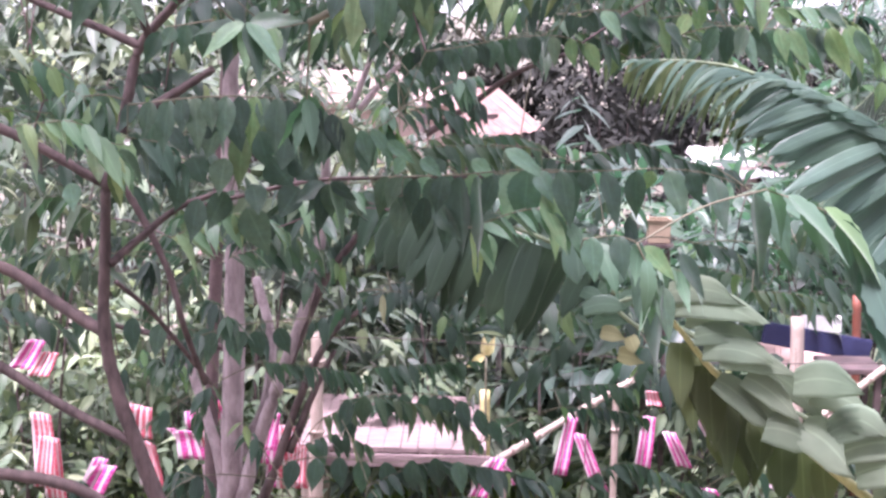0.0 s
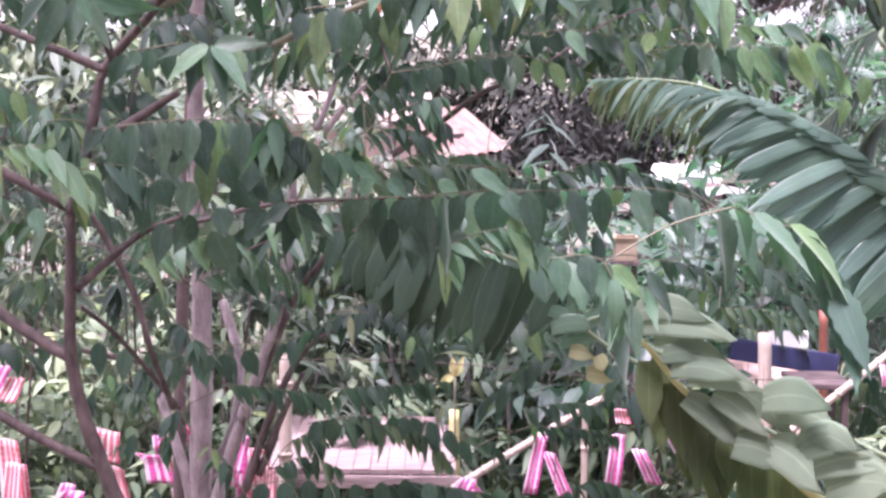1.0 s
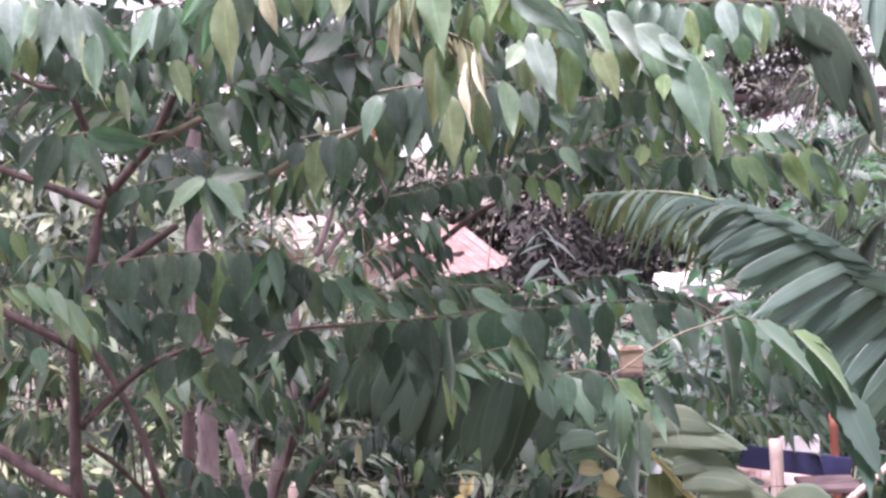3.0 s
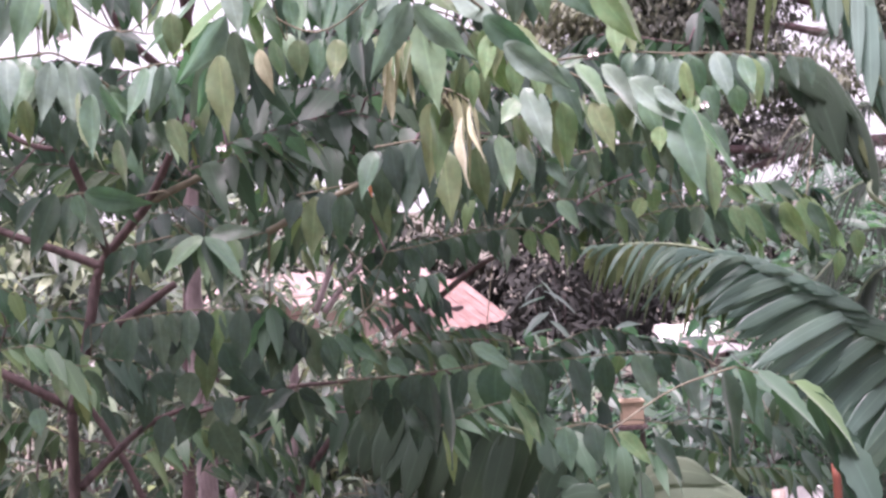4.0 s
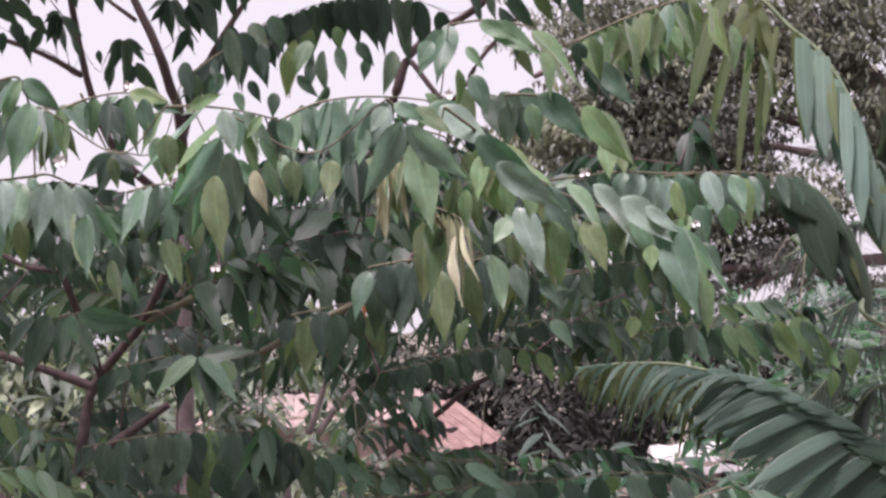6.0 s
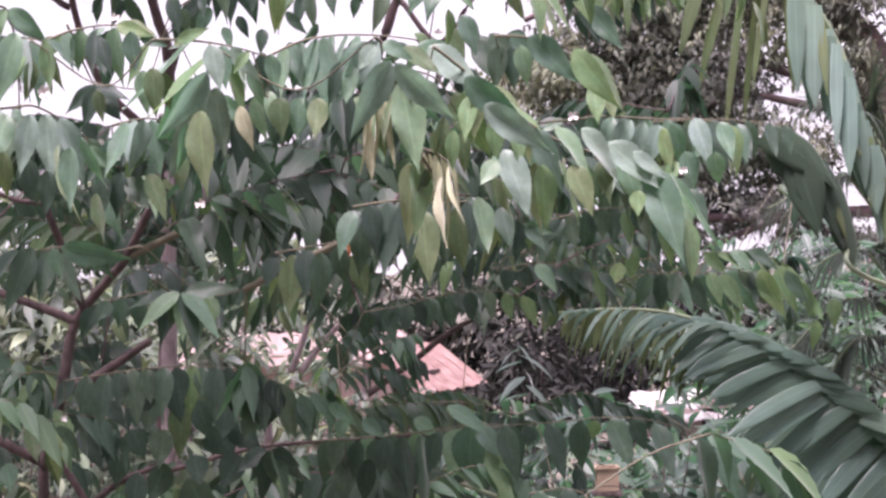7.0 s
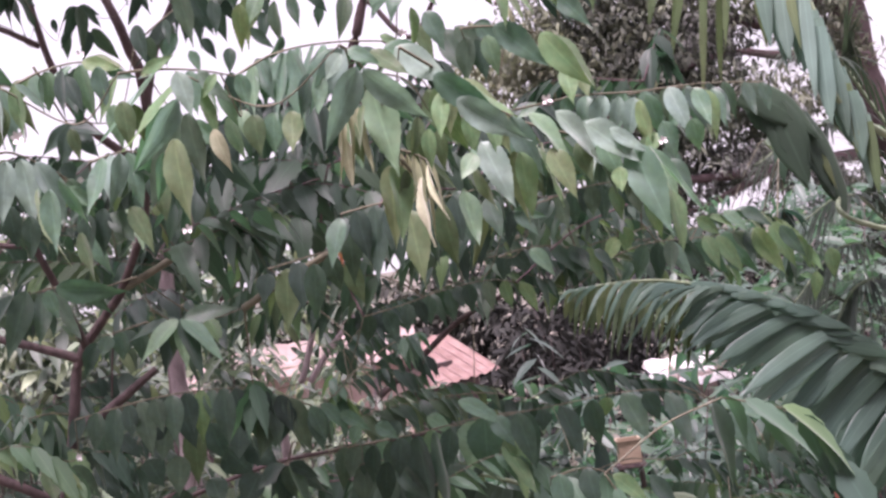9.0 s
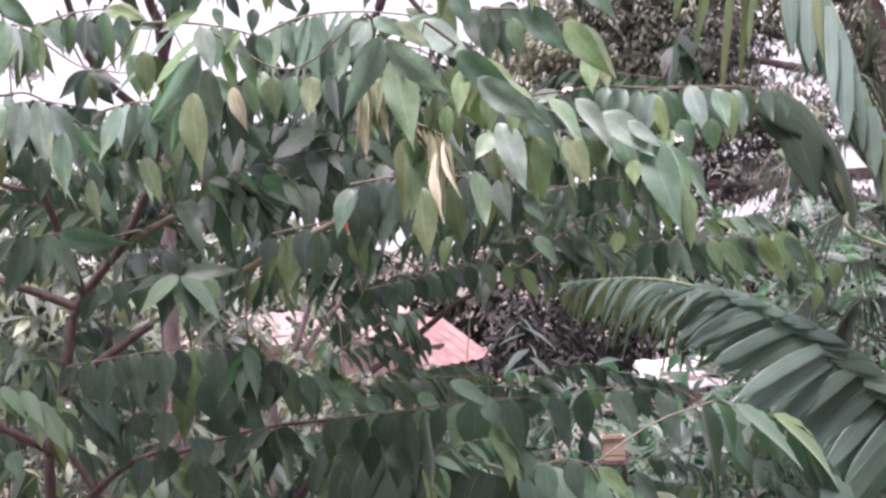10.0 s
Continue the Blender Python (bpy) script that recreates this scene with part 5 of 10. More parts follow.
hang(bough, (0.229, 3.271, 3.255), (0.237, 3.253, 3.165), 0.056, CHERRY)
hang(bough, (0.290, 3.323, 3.251), (0.297, 3.289, 3.169), 0.057, SHADE_LEAF)
hang(bough, (0.338, 3.239, 3.232), (0.319, 3.191, 3.106), 0.058, SHADE_LEAF)
hang(bough, (0.366, 3.254, 3.173), (0.340, 3.197, 2.982), 0.053, SHADE_LEAF)
hang(bough, (0.369, 3.232, 3.165), (0.385, 3.197, 3.059), 0.051, SHADE_LEAF)
hang(bough, (0.406, 3.254, 3.228), (0.461, 3.257, 3.136), 0.049, SHADE_LEAF)
hang(bough, (0.332, 3.233, 3.244), (0.391, 3.229, 3.176), 0.044, LIME)
# leaves round the second fork
bough = twig_of(near, [(-0.517, 3.200, 3.675), (-0.568, 3.240, 3.667), (-0.625, 3.280, 3.659)], 0.0022)
hang(bough, (-0.562, 3.162, 3.662), (-0.572, 3.167, 3.608), 0.045, CHERRY)
hang(bough, (-0.529, 3.185, 3.659), (-0.539, 3.188, 3.600), 0.041, SHADE_LEAF)
hang(bough, (-0.585, 3.138, 3.660), (-0.602, 3.134, 3.622), 0.039, SHADE_LEAF)
hang(bough, (-0.566, 3.260, 3.663), (-0.569, 3.248, 3.625), 0.040, DEEP_SHADE_LEAF)
hang(bough, (-0.628, 3.238, 3.648), (-0.662, 3.239, 3.583), 0.040, SHADE_LEAF)
# dark low leaves on the near stem
bough = twig_of(near, [(-0.872, 3.500, 3.456), (-0.816, 3.540, 3.435), (-0.783, 3.580, 3.388), (-0.694, 3.620, 3.371)], 0.0022)
hang(bough, (-0.805, 3.505, 3.436), (-0.888, 3.504, 3.404), 0.055, CHERRY)
hang(bough, (-0.753, 3.453, 3.399), (-0.709, 3.461, 3.320), 0.050, SHADE_LEAF)
hang(bough, (-0.813, 3.459, 3.402), (-0.793, 3.426, 3.325), 0.050, OLIVE_LEAF)
hang(bough, (-0.782, 3.547, 3.355), (-0.771, 3.516, 3.265), 0.051, OLIVE_LEAF)
hang(bough, (-0.705, 3.543, 3.451), (-0.716, 3.546, 3.378), 0.051, SHADE_LEAF)
hang(bough, (-0.653, 3.473, 3.446), (-0.613, 3.458, 3.392), 0.043, DEEP_SHADE_LEAF)
hang(bough, (-0.675, 3.533, 3.381), (-0.662, 3.511, 3.323), 0.060, DEEP_SHADE_LEAF)
hang(bough, (-0.874, 3.555, 3.452), (-0.902, 3.565, 3.355), 0.056, DEEP_SHADE_LEAF)
hang(bough, (-0.878, 3.515, 3.318), (-0.863, 3.499, 3.259), 0.055, CHERRY)
hang(bough, (-0.730, 3.501, 3.430), (-0.744, 3.504, 3.359), 0.053, DEEP_SHADE_LEAF)
hang(bough, (-0.789, 3.496, 3.396), (-0.827, 3.503, 3.336), 0.048, DEEP_SHADE_LEAF)
hang(bough, (-0.731, 3.563, 3.377), (-0.677, 3.526, 3.296), 0.049, DEEP_SHADE_LEAF)
# curtain of leaves in deep shade, which is put into their colour
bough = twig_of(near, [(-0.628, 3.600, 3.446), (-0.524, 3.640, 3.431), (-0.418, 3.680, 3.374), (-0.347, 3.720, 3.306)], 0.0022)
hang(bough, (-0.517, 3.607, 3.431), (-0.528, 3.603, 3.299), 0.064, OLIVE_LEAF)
hang(bough, (-0.586, 3.659, 3.433), (-0.602, 3.644, 3.360), 0.063, DEEP_SHADE_LEAF)
hang(bough, (-0.636, 3.655, 3.370), (-0.606, 3.631, 3.310), 0.075, DEEP_SHADE_LEAF)
hang(bough, (-0.616, 3.601, 3.279), (-0.633, 3.591, 3.182), 0.069, DEEP_SHADE_LEAF)
hang(bough, (-0.508, 3.614, 3.261), (-0.456, 3.601, 3.156), 0.086, DEEP_SHADE_LEAF)
hang(bough, (-0.389, 3.551, 3.315), (-0.431, 3.549, 3.246), 0.073, DEEP_SHADE_LEAF)
hang(bough, (-0.461, 3.645, 3.368), (-0.411, 3.655, 3.304), 0.087, DEEP_SHADE_LEAF)
hang(bough, (-0.486, 3.535, 3.322), (-0.471, 3.519, 3.257), 0.060, DEEP_SHADE_LEAF)
hang(bough, (-0.551, 3.568, 3.374), (-0.562, 3.554, 3.291), 0.068, DEEP_SHADE_LEAF)
hang(bough, (-0.408, 3.596, 3.382), (-0.347, 3.591, 3.320), 0.074, DEEP_SHADE_LEAF)
hang(bough, (-0.667, 3.672, 3.316), (-0.681, 3.674, 3.241), 0.063, DEEP_SHADE_LEAF)
hang(bough, (-0.555, 3.587, 3.299), (-0.593, 3.590, 3.213), 0.069, DEEP_SHADE_LEAF)
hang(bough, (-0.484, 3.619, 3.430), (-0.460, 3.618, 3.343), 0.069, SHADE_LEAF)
hang(bough, (-0.418, 3.579, 3.420), (-0.428, 3.557, 3.349), 0.061, DEEP_SHADE_LEAF)
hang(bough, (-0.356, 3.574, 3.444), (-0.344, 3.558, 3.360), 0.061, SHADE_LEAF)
hang(bough, (-0.600, 3.658, 3.478), (-0.628, 3.667, 3.378), 0.063, DEEP_SHADE_LEAF)
hang(bough, (-0.532, 3.537, 3.479), (-0.510, 3.538, 3.388), 0.060, DEEP_SHADE_LEAF)
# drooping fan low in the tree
bough = twig_of(near, [(-0.302, 3.500, 3.377), (-0.318, 3.540, 3.343), (-0.329, 3.580, 3.321)], 0.0022)
hang(bough, (-0.328, 3.538, 3.325), (-0.370, 3.521, 3.260), 0.046, DEEP_SHADE_LEAF)
hang(bough, (-0.318, 3.462, 3.331), (-0.338, 3.457, 3.221), 0.043, DEEP_SHADE_LEAF)
hang(bough, (-0.315, 3.454, 3.332), (-0.306, 3.444, 3.260), 0.045, SHADE_LEAF)
hang(bough, (-0.309, 3.434, 3.336), (-0.270, 3.399, 3.216), 0.038, SHADE_LEAF)
hang(bough, (-0.315, 3.557, 3.325), (-0.238, 3.510, 3.248), 0.041, DEEP_SHADE_LEAF)
hang(bough, (-0.332, 3.534, 3.328), (-0.394, 3.500, 3.287), 0.048, DEEP_SHADE_LEAF)
hang(bough, (-0.308, 3.431, 3.339), (-0.250, 3.429, 3.301), 0.035, DEEP_SHADE_LEAF)
# leaves under the twig fork
bough = twig_of(near, [(-0.292, 3.400, 3.479), (-0.249, 3.440, 3.452), (-0.181, 3.480, 3.412)], 0.0022)
hang(bough, (-0.272, 3.467, 3.450), (-0.273, 3.436, 3.354), 0.050, SHADE_LEAF)
hang(bough, (-0.238, 3.387, 3.444), (-0.230, 3.351, 3.362), 0.053, SHADE_LEAF)
hang(bough, (-0.222, 3.417, 3.453), (-0.172, 3.389, 3.390), 0.035, CHERRY)
hang(bough, (-0.290, 3.370, 3.469), (-0.314, 3.373, 3.389), 0.053, DEEP_SHADE_LEAF)
hang(bough, (-0.188, 3.392, 3.431), (-0.131, 3.397, 3.384), 0.035, CHERRY)
hang(bough, (-0.325, 3.383, 3.457), (-0.357, 3.341, 3.369), 0.058, DEEP_SHADE_LEAF)
hang(bough, (-0.153, 3.376, 3.398), (-0.177, 3.382, 3.363), 0.039, CHERRY)
hang(bough, (-0.117, 3.334, 3.401), (-0.072, 3.337, 3.366), 0.041, CHERRY)
hang(bough, (-0.074, 3.441, 3.391), (-0.098, 3.438, 3.356), 0.042, DEEP_SHADE_LEAF)
# long leaves below the long twig
bough = twig_of(near, [(-0.157, 3.450, 3.353), (-0.040, 3.490, 3.357), (0.093, 3.530, 3.366), (0.191, 3.570, 3.363)], 0.0022)
hang(bough, (-0.130, 3.420, 3.351), (-0.145, 3.427, 3.269), 0.044, SHADE_LEAF)
hang(bough, (-0.100, 3.519, 3.343), (-0.077, 3.509, 3.246), 0.063, DEEP_SHADE_LEAF)
hang(bough, (-0.039, 3.408, 3.356), (-0.023, 3.427, 3.185), 0.070, DEEP_SHADE_LEAF)
hang(bough, (-0.002, 3.386, 3.360), (0.019, 3.395, 3.166), 0.046, SHADE_LEAF)
hang(bough, (0.105, 3.475, 3.368), (0.095, 3.483, 3.244), 0.090, CHERRY)
hang(bough, (0.170, 3.384, 3.376), (0.193, 3.366, 3.260), 0.058, SHADE_LEAF)
hang(bough, (0.138, 3.414, 3.320), (0.180, 3.355, 3.204), 0.042, LIME)
hang(bough, (-0.073, 3.396, 3.360), (-0.086, 3.382, 3.281), 0.053, DEEP_SHADE_LEAF)
hang(bough, (0.032, 3.489, 3.355), (0.007, 3.481, 3.267), 0.052, DEEP_SHADE_LEAF)
hang(bough, (-0.013, 3.520, 3.385), (0.037, 3.511, 3.342), 0.043, CHERRY)
hang(bough, (0.057, 3.413, 3.417), (0.152, 3.402, 3.363), 0.049, CHERRY)
hang(bough, (-0.165, 3.383, 3.357), (-0.189, 3.376, 3.294), 0.046, DEEP_SHADE_LEAF)
hang(bough, (0.125, 3.414, 3.373), (0.157, 3.386, 3.311), 0.051, CHERRY)
# dark leaves in the heart of the tree
bough = twig_of(near, [(-0.246, 2.900, 3.738), (-0.189, 2.940, 3.748), (-0.110, 2.980, 3.763), (-0.029, 3.020, 3.798)], 0.0022)
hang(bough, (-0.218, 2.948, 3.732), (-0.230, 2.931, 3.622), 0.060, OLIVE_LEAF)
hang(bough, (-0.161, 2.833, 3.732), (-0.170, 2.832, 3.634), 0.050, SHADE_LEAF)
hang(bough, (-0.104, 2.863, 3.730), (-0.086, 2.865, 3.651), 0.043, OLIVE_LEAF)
hang(bough, (-0.188, 2.861, 3.739), (-0.191, 2.831, 3.659), 0.049, DEEP_SHADE_LEAF)
hang(bough, (-0.133, 2.848, 3.746), (-0.124, 2.857, 3.677), 0.043, DEEP_SHADE_LEAF)
hang(bough, (-0.251, 2.962, 3.729), (-0.271, 2.951, 3.679), 0.047, DEEP_SHADE_LEAF)
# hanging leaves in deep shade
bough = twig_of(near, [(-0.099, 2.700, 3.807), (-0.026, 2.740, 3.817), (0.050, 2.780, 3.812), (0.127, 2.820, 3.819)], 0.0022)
hang(bough, (-0.090, 2.771, 3.802), (-0.095, 2.760, 3.687), 0.053, DEEP_SHADE_LEAF)
hang(bough, (-0.043, 2.758, 3.812), (-0.055, 2.726, 3.683), 0.057, DEEP_SHADE_LEAF)
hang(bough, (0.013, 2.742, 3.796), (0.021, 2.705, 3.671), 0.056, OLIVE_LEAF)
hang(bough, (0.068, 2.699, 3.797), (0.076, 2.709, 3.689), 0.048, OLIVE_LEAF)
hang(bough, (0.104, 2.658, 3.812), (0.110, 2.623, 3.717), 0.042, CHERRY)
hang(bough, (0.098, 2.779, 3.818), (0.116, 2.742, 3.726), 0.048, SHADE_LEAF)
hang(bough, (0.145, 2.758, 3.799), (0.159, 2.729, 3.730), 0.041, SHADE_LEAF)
hang(bough, (-0.016, 2.676, 3.809), (-0.008, 2.651, 3.704), 0.049, DEEP_SHADE_LEAF)
hang(bough, (0.040, 2.743, 3.807), (0.047, 2.719, 3.704), 0.047, DEEP_SHADE_LEAF)
hang(bough, (0.034, 2.805, 3.813), (0.041, 2.780, 3.711), 0.050, DEEP_SHADE_LEAF)
hang(bough, (-0.073, 2.745, 3.809), (-0.064, 2.731, 3.724), 0.047, DEEP_SHADE_LEAF)
hang(bough, (-0.063, 2.816, 3.812), (-0.065, 2.802, 3.730), 0.050, DEEP_SHADE_LEAF)
hang(bough, (0.090, 2.722, 3.809), (0.093, 2.702, 3.731), 0.041, DEEP_SHADE_LEAF)
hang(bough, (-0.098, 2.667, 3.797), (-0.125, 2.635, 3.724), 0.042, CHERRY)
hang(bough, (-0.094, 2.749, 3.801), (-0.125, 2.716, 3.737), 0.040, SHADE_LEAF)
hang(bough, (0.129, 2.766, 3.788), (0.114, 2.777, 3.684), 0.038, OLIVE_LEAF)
# small fan over the dark hollow
bough = twig_of(near, [(0.223, 3.500, 3.811), (0.234, 3.540, 3.791)], 0.0022)
hang(bough, (0.232, 3.539, 3.793), (0.187, 3.527, 3.741), 0.041, CHERRY)
hang(bough, (0.231, 3.430, 3.785), (0.271, 3.405, 3.731), 0.035, CHERRY)
hang(bough, (0.244, 3.547, 3.784), (0.246, 3.552, 3.735), 0.032, LIME)
hang(bough, (0.227, 3.506, 3.790), (0.210, 3.501, 3.728), 0.036, DEEP_SHADE_LEAF)
hang(bough, (0.237, 3.541, 3.793), (0.304, 3.539, 3.768), 0.031, CHERRY)
hang(bough, (0.222, 3.462, 3.792), (0.167, 3.453, 3.763), 0.033, DEEP_SHADE_LEAF)
# leaves low beside the pale stem
bough = twig_of(near, [(-0.794, 5.000, 3.057), (-0.714, 5.040, 3.079), (-0.598, 5.080, 3.071), (-0.532, 5.120, 3.028)], 0.0022)
hang(bough, (-0.741, 4.986, 3.077), (-0.773, 4.967, 2.993), 0.068, DEEP_SHADE_LEAF)
hang(bough, (-0.699, 5.057, 3.076), (-0.710, 5.033, 2.991), 0.073, DEEP_SHADE_LEAF)
hang(bough, (-0.636, 4.973, 3.087), (-0.620, 4.974, 2.994), 0.071, DEEP_SHADE_LEAF)
hang(bough, (-0.585, 4.975, 3.080), (-0.549, 4.951, 2.981), 0.071, DEEP_SHADE_LEAF)
hang(bough, (-0.553, 5.071, 3.052), (-0.506, 5.034, 2.970), 0.066, DEEP_SHADE_LEAF)
hang(bough, (-0.715, 4.986, 3.081), (-0.672, 4.978, 3.010), 0.061, DEEP_SHADE_LEAF)
hang(bough, (-0.611, 5.046, 3.075), (-0.594, 5.044, 3.002), 0.062, DEEP_SHADE_LEAF)
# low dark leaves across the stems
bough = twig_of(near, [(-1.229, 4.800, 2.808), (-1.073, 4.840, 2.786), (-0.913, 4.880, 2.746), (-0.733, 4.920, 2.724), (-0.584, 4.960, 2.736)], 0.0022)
hang(bough, (-1.160, 4.787, 2.801), (-1.182, 4.800, 2.707), 0.065, DEEP_SHADE_LEAF)
hang(bough, (-1.087, 4.754, 2.801), (-1.068, 4.737, 2.705), 0.065, DEEP_SHADE_LEAF)
hang(bough, (-1.020, 4.828, 2.779), (-1.017, 4.805, 2.674), 0.066, DEEP_SHADE_LEAF)
hang(bough, (-0.928, 4.780, 2.772), (-0.937, 4.736, 2.673), 0.065, DEEP_SHADE_LEAF)
hang(bough, (-0.868, 4.818, 2.759), (-0.853, 4.823, 2.656), 0.066, DEEP_SHADE_LEAF)
hang(bough, (-0.772, 4.738, 2.762), (-0.782, 4.694, 2.668), 0.068, DEEP_SHADE_LEAF)
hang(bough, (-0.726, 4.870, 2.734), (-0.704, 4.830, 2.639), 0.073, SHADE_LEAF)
hang(bough, (-0.651, 4.815, 2.749), (-0.634, 4.812, 2.661), 0.069, DEEP_SHADE_LEAF)
hang(bough, (-0.575, 4.741, 2.774), (-0.542, 4.741, 2.694), 0.065, DEEP_SHADE_LEAF)
hang(bough, (-1.121, 4.760, 2.803), (-1.099, 4.731, 2.739), 0.059, DEEP_SHADE_LEAF)
hang(bough, (-0.825, 4.857, 2.742), (-0.770, 4.829, 2.673), 0.060, DEEP_SHADE_LEAF)
hang(bough, (-0.675, 4.749, 2.758), (-0.708, 4.750, 2.690), 0.058, DEEP_SHADE_LEAF)
# bright hanging tips on the straight shoot
bough = twig_of(near, [(0.282, 2.950, 4.201), (0.360, 2.990, 4.240), (0.461, 3.030, 4.277), (0.554, 3.070, 4.304)], 0.0022)
hang(bough, (0.309, 2.912, 4.203), (0.330, 2.919, 4.122), 0.034, LIME)
hang(bough, (0.348, 2.935, 4.223), (0.378, 2.940, 4.133), 0.034, LIME)
hang(bough, (0.368, 2.888, 4.224), (0.399, 2.876, 4.102), 0.034, LIME)
hang(bough, (0.415, 3.010, 4.257), (0.445, 2.974, 4.144), 0.035, LIME)
hang(bough, (0.439, 2.988, 4.262), (0.474, 2.990, 4.158), 0.035, LIME)
hang(bough, (0.470, 2.955, 4.264), (0.490, 2.954, 4.170), 0.032, LIME)
hang(bough, (0.488, 2.903, 4.261), (0.508, 2.911, 4.172), 0.032, LIME)
hang(bough, (0.514, 2.909, 4.268), (0.527, 2.873, 4.174), 0.030, LIME)
hang(bough, (0.333, 2.997, 4.219), (0.312, 2.976, 4.152), 0.033, CHERRY)
hang(bough, (0.370, 2.993, 4.237), (0.351, 2.996, 4.164), 0.033, OLIVE_LEAF)
hang(bough, (0.413, 2.923, 4.242), (0.391, 2.904, 4.157), 0.032, OLIVE_LEAF)
hang(bough, (0.464, 2.983, 4.266), (0.445, 2.955, 4.183), 0.033, CHERRY)
hang(bough, (0.514, 3.005, 4.261), (0.488, 3.016, 4.149), 0.031, LIME)
hang(bough, (0.543, 2.965, 4.252), (0.553, 2.942, 4.154), 0.028, LIME)
hang(bough, (0.598, 2.951, 4.184), (0.590, 2.953, 4.123), 0.026, LIME)
hang(bough, (0.616, 2.946, 4.162), (0.648, 2.955, 4.079), 0.026, LIME)
hang(bough, (0.581, 3.013, 4.227), (0.580, 2.982, 4.138), 0.027, LIME)
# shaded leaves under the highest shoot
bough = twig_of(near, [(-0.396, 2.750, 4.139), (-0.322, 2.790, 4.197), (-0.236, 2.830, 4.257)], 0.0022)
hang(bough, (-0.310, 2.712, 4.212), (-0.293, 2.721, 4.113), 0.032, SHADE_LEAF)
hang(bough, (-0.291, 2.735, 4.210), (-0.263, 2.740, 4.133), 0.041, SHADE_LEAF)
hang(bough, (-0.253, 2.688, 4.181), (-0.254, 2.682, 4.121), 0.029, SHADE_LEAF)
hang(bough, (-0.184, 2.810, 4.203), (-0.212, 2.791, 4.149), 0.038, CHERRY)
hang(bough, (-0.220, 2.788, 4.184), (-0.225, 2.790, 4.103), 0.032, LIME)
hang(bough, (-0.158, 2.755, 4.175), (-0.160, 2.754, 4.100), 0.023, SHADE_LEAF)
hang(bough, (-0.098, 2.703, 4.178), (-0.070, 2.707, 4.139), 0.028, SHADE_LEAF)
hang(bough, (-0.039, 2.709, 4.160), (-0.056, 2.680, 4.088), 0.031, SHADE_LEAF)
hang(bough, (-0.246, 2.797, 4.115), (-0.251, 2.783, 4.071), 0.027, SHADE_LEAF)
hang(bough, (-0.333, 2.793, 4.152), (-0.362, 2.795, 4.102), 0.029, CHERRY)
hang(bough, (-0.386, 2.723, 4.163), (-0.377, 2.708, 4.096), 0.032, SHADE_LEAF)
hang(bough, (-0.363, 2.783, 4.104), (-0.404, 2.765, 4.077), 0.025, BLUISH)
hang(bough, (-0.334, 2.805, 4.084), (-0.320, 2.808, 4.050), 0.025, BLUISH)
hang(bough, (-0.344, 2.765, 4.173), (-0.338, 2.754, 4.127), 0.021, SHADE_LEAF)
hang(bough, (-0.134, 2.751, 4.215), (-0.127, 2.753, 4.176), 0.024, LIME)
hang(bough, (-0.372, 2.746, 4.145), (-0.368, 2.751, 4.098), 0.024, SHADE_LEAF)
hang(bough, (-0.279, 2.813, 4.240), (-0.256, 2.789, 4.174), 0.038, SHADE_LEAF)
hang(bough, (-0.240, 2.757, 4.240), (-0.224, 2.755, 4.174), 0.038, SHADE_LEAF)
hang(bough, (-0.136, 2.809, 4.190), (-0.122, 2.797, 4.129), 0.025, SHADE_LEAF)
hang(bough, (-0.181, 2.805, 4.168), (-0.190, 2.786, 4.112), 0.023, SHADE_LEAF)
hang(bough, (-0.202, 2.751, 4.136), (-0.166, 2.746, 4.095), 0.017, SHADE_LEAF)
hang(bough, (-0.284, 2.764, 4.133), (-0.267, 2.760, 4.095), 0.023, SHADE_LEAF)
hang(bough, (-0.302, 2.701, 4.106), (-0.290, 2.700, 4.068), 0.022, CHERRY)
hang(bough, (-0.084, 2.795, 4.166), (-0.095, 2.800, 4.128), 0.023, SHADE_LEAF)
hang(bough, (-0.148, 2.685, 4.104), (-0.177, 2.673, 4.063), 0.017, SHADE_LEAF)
# dark row at the end of the long bough
bough = twig_of(near, [(0.478, 3.300, 3.982), (0.622, 3.340, 3.987), (0.780, 3.380, 3.973)], 0.0022)
hang(bough, (0.505, 3.268, 3.981), (0.513, 3.254, 3.897), 0.038, CHERRY)
hang(bough, (0.553, 3.296, 3.983), (0.564, 3.291, 3.890), 0.038, SHADE_LEAF)
hang(bough, (0.609, 3.372, 3.988), (0.625, 3.375, 3.899), 0.039, CHERRY)
hang(bough, (0.637, 3.287, 3.979), (0.650, 3.290, 3.897), 0.036, SHADE_LEAF)
hang(bough, (0.675, 3.319, 3.979), (0.693, 3.318, 3.901), 0.036, SHADE_LEAF)
hang(bough, (0.710, 3.279, 3.970), (0.716, 3.258, 3.897), 0.034, SHADE_LEAF)
hang(bough, (0.741, 3.274, 3.965), (0.749, 3.263, 3.903), 0.031, SHADE_LEAF)
hang(bough, (0.542, 3.358, 3.979), (0.548, 3.367, 3.882), 0.039, SHADE_LEAF)
hang(bough, (0.564, 3.237, 3.969), (0.572, 3.238, 3.877), 0.035, SHADE_LEAF)
hang(bough, (0.626, 3.338, 3.975), (0.630, 3.318, 3.884), 0.037, SHADE_LEAF)
hang(bough, (0.489, 3.262, 3.878), (0.517, 3.257, 3.767), 0.058, CHERRY)
hang(bough, (0.531, 3.254, 3.864), (0.555, 3.242, 3.778), 0.049, SHADE_LEAF)
hang(bough, (0.642, 3.234, 3.962), (0.648, 3.212, 3.880), 0.031, SHADE_LEAF)

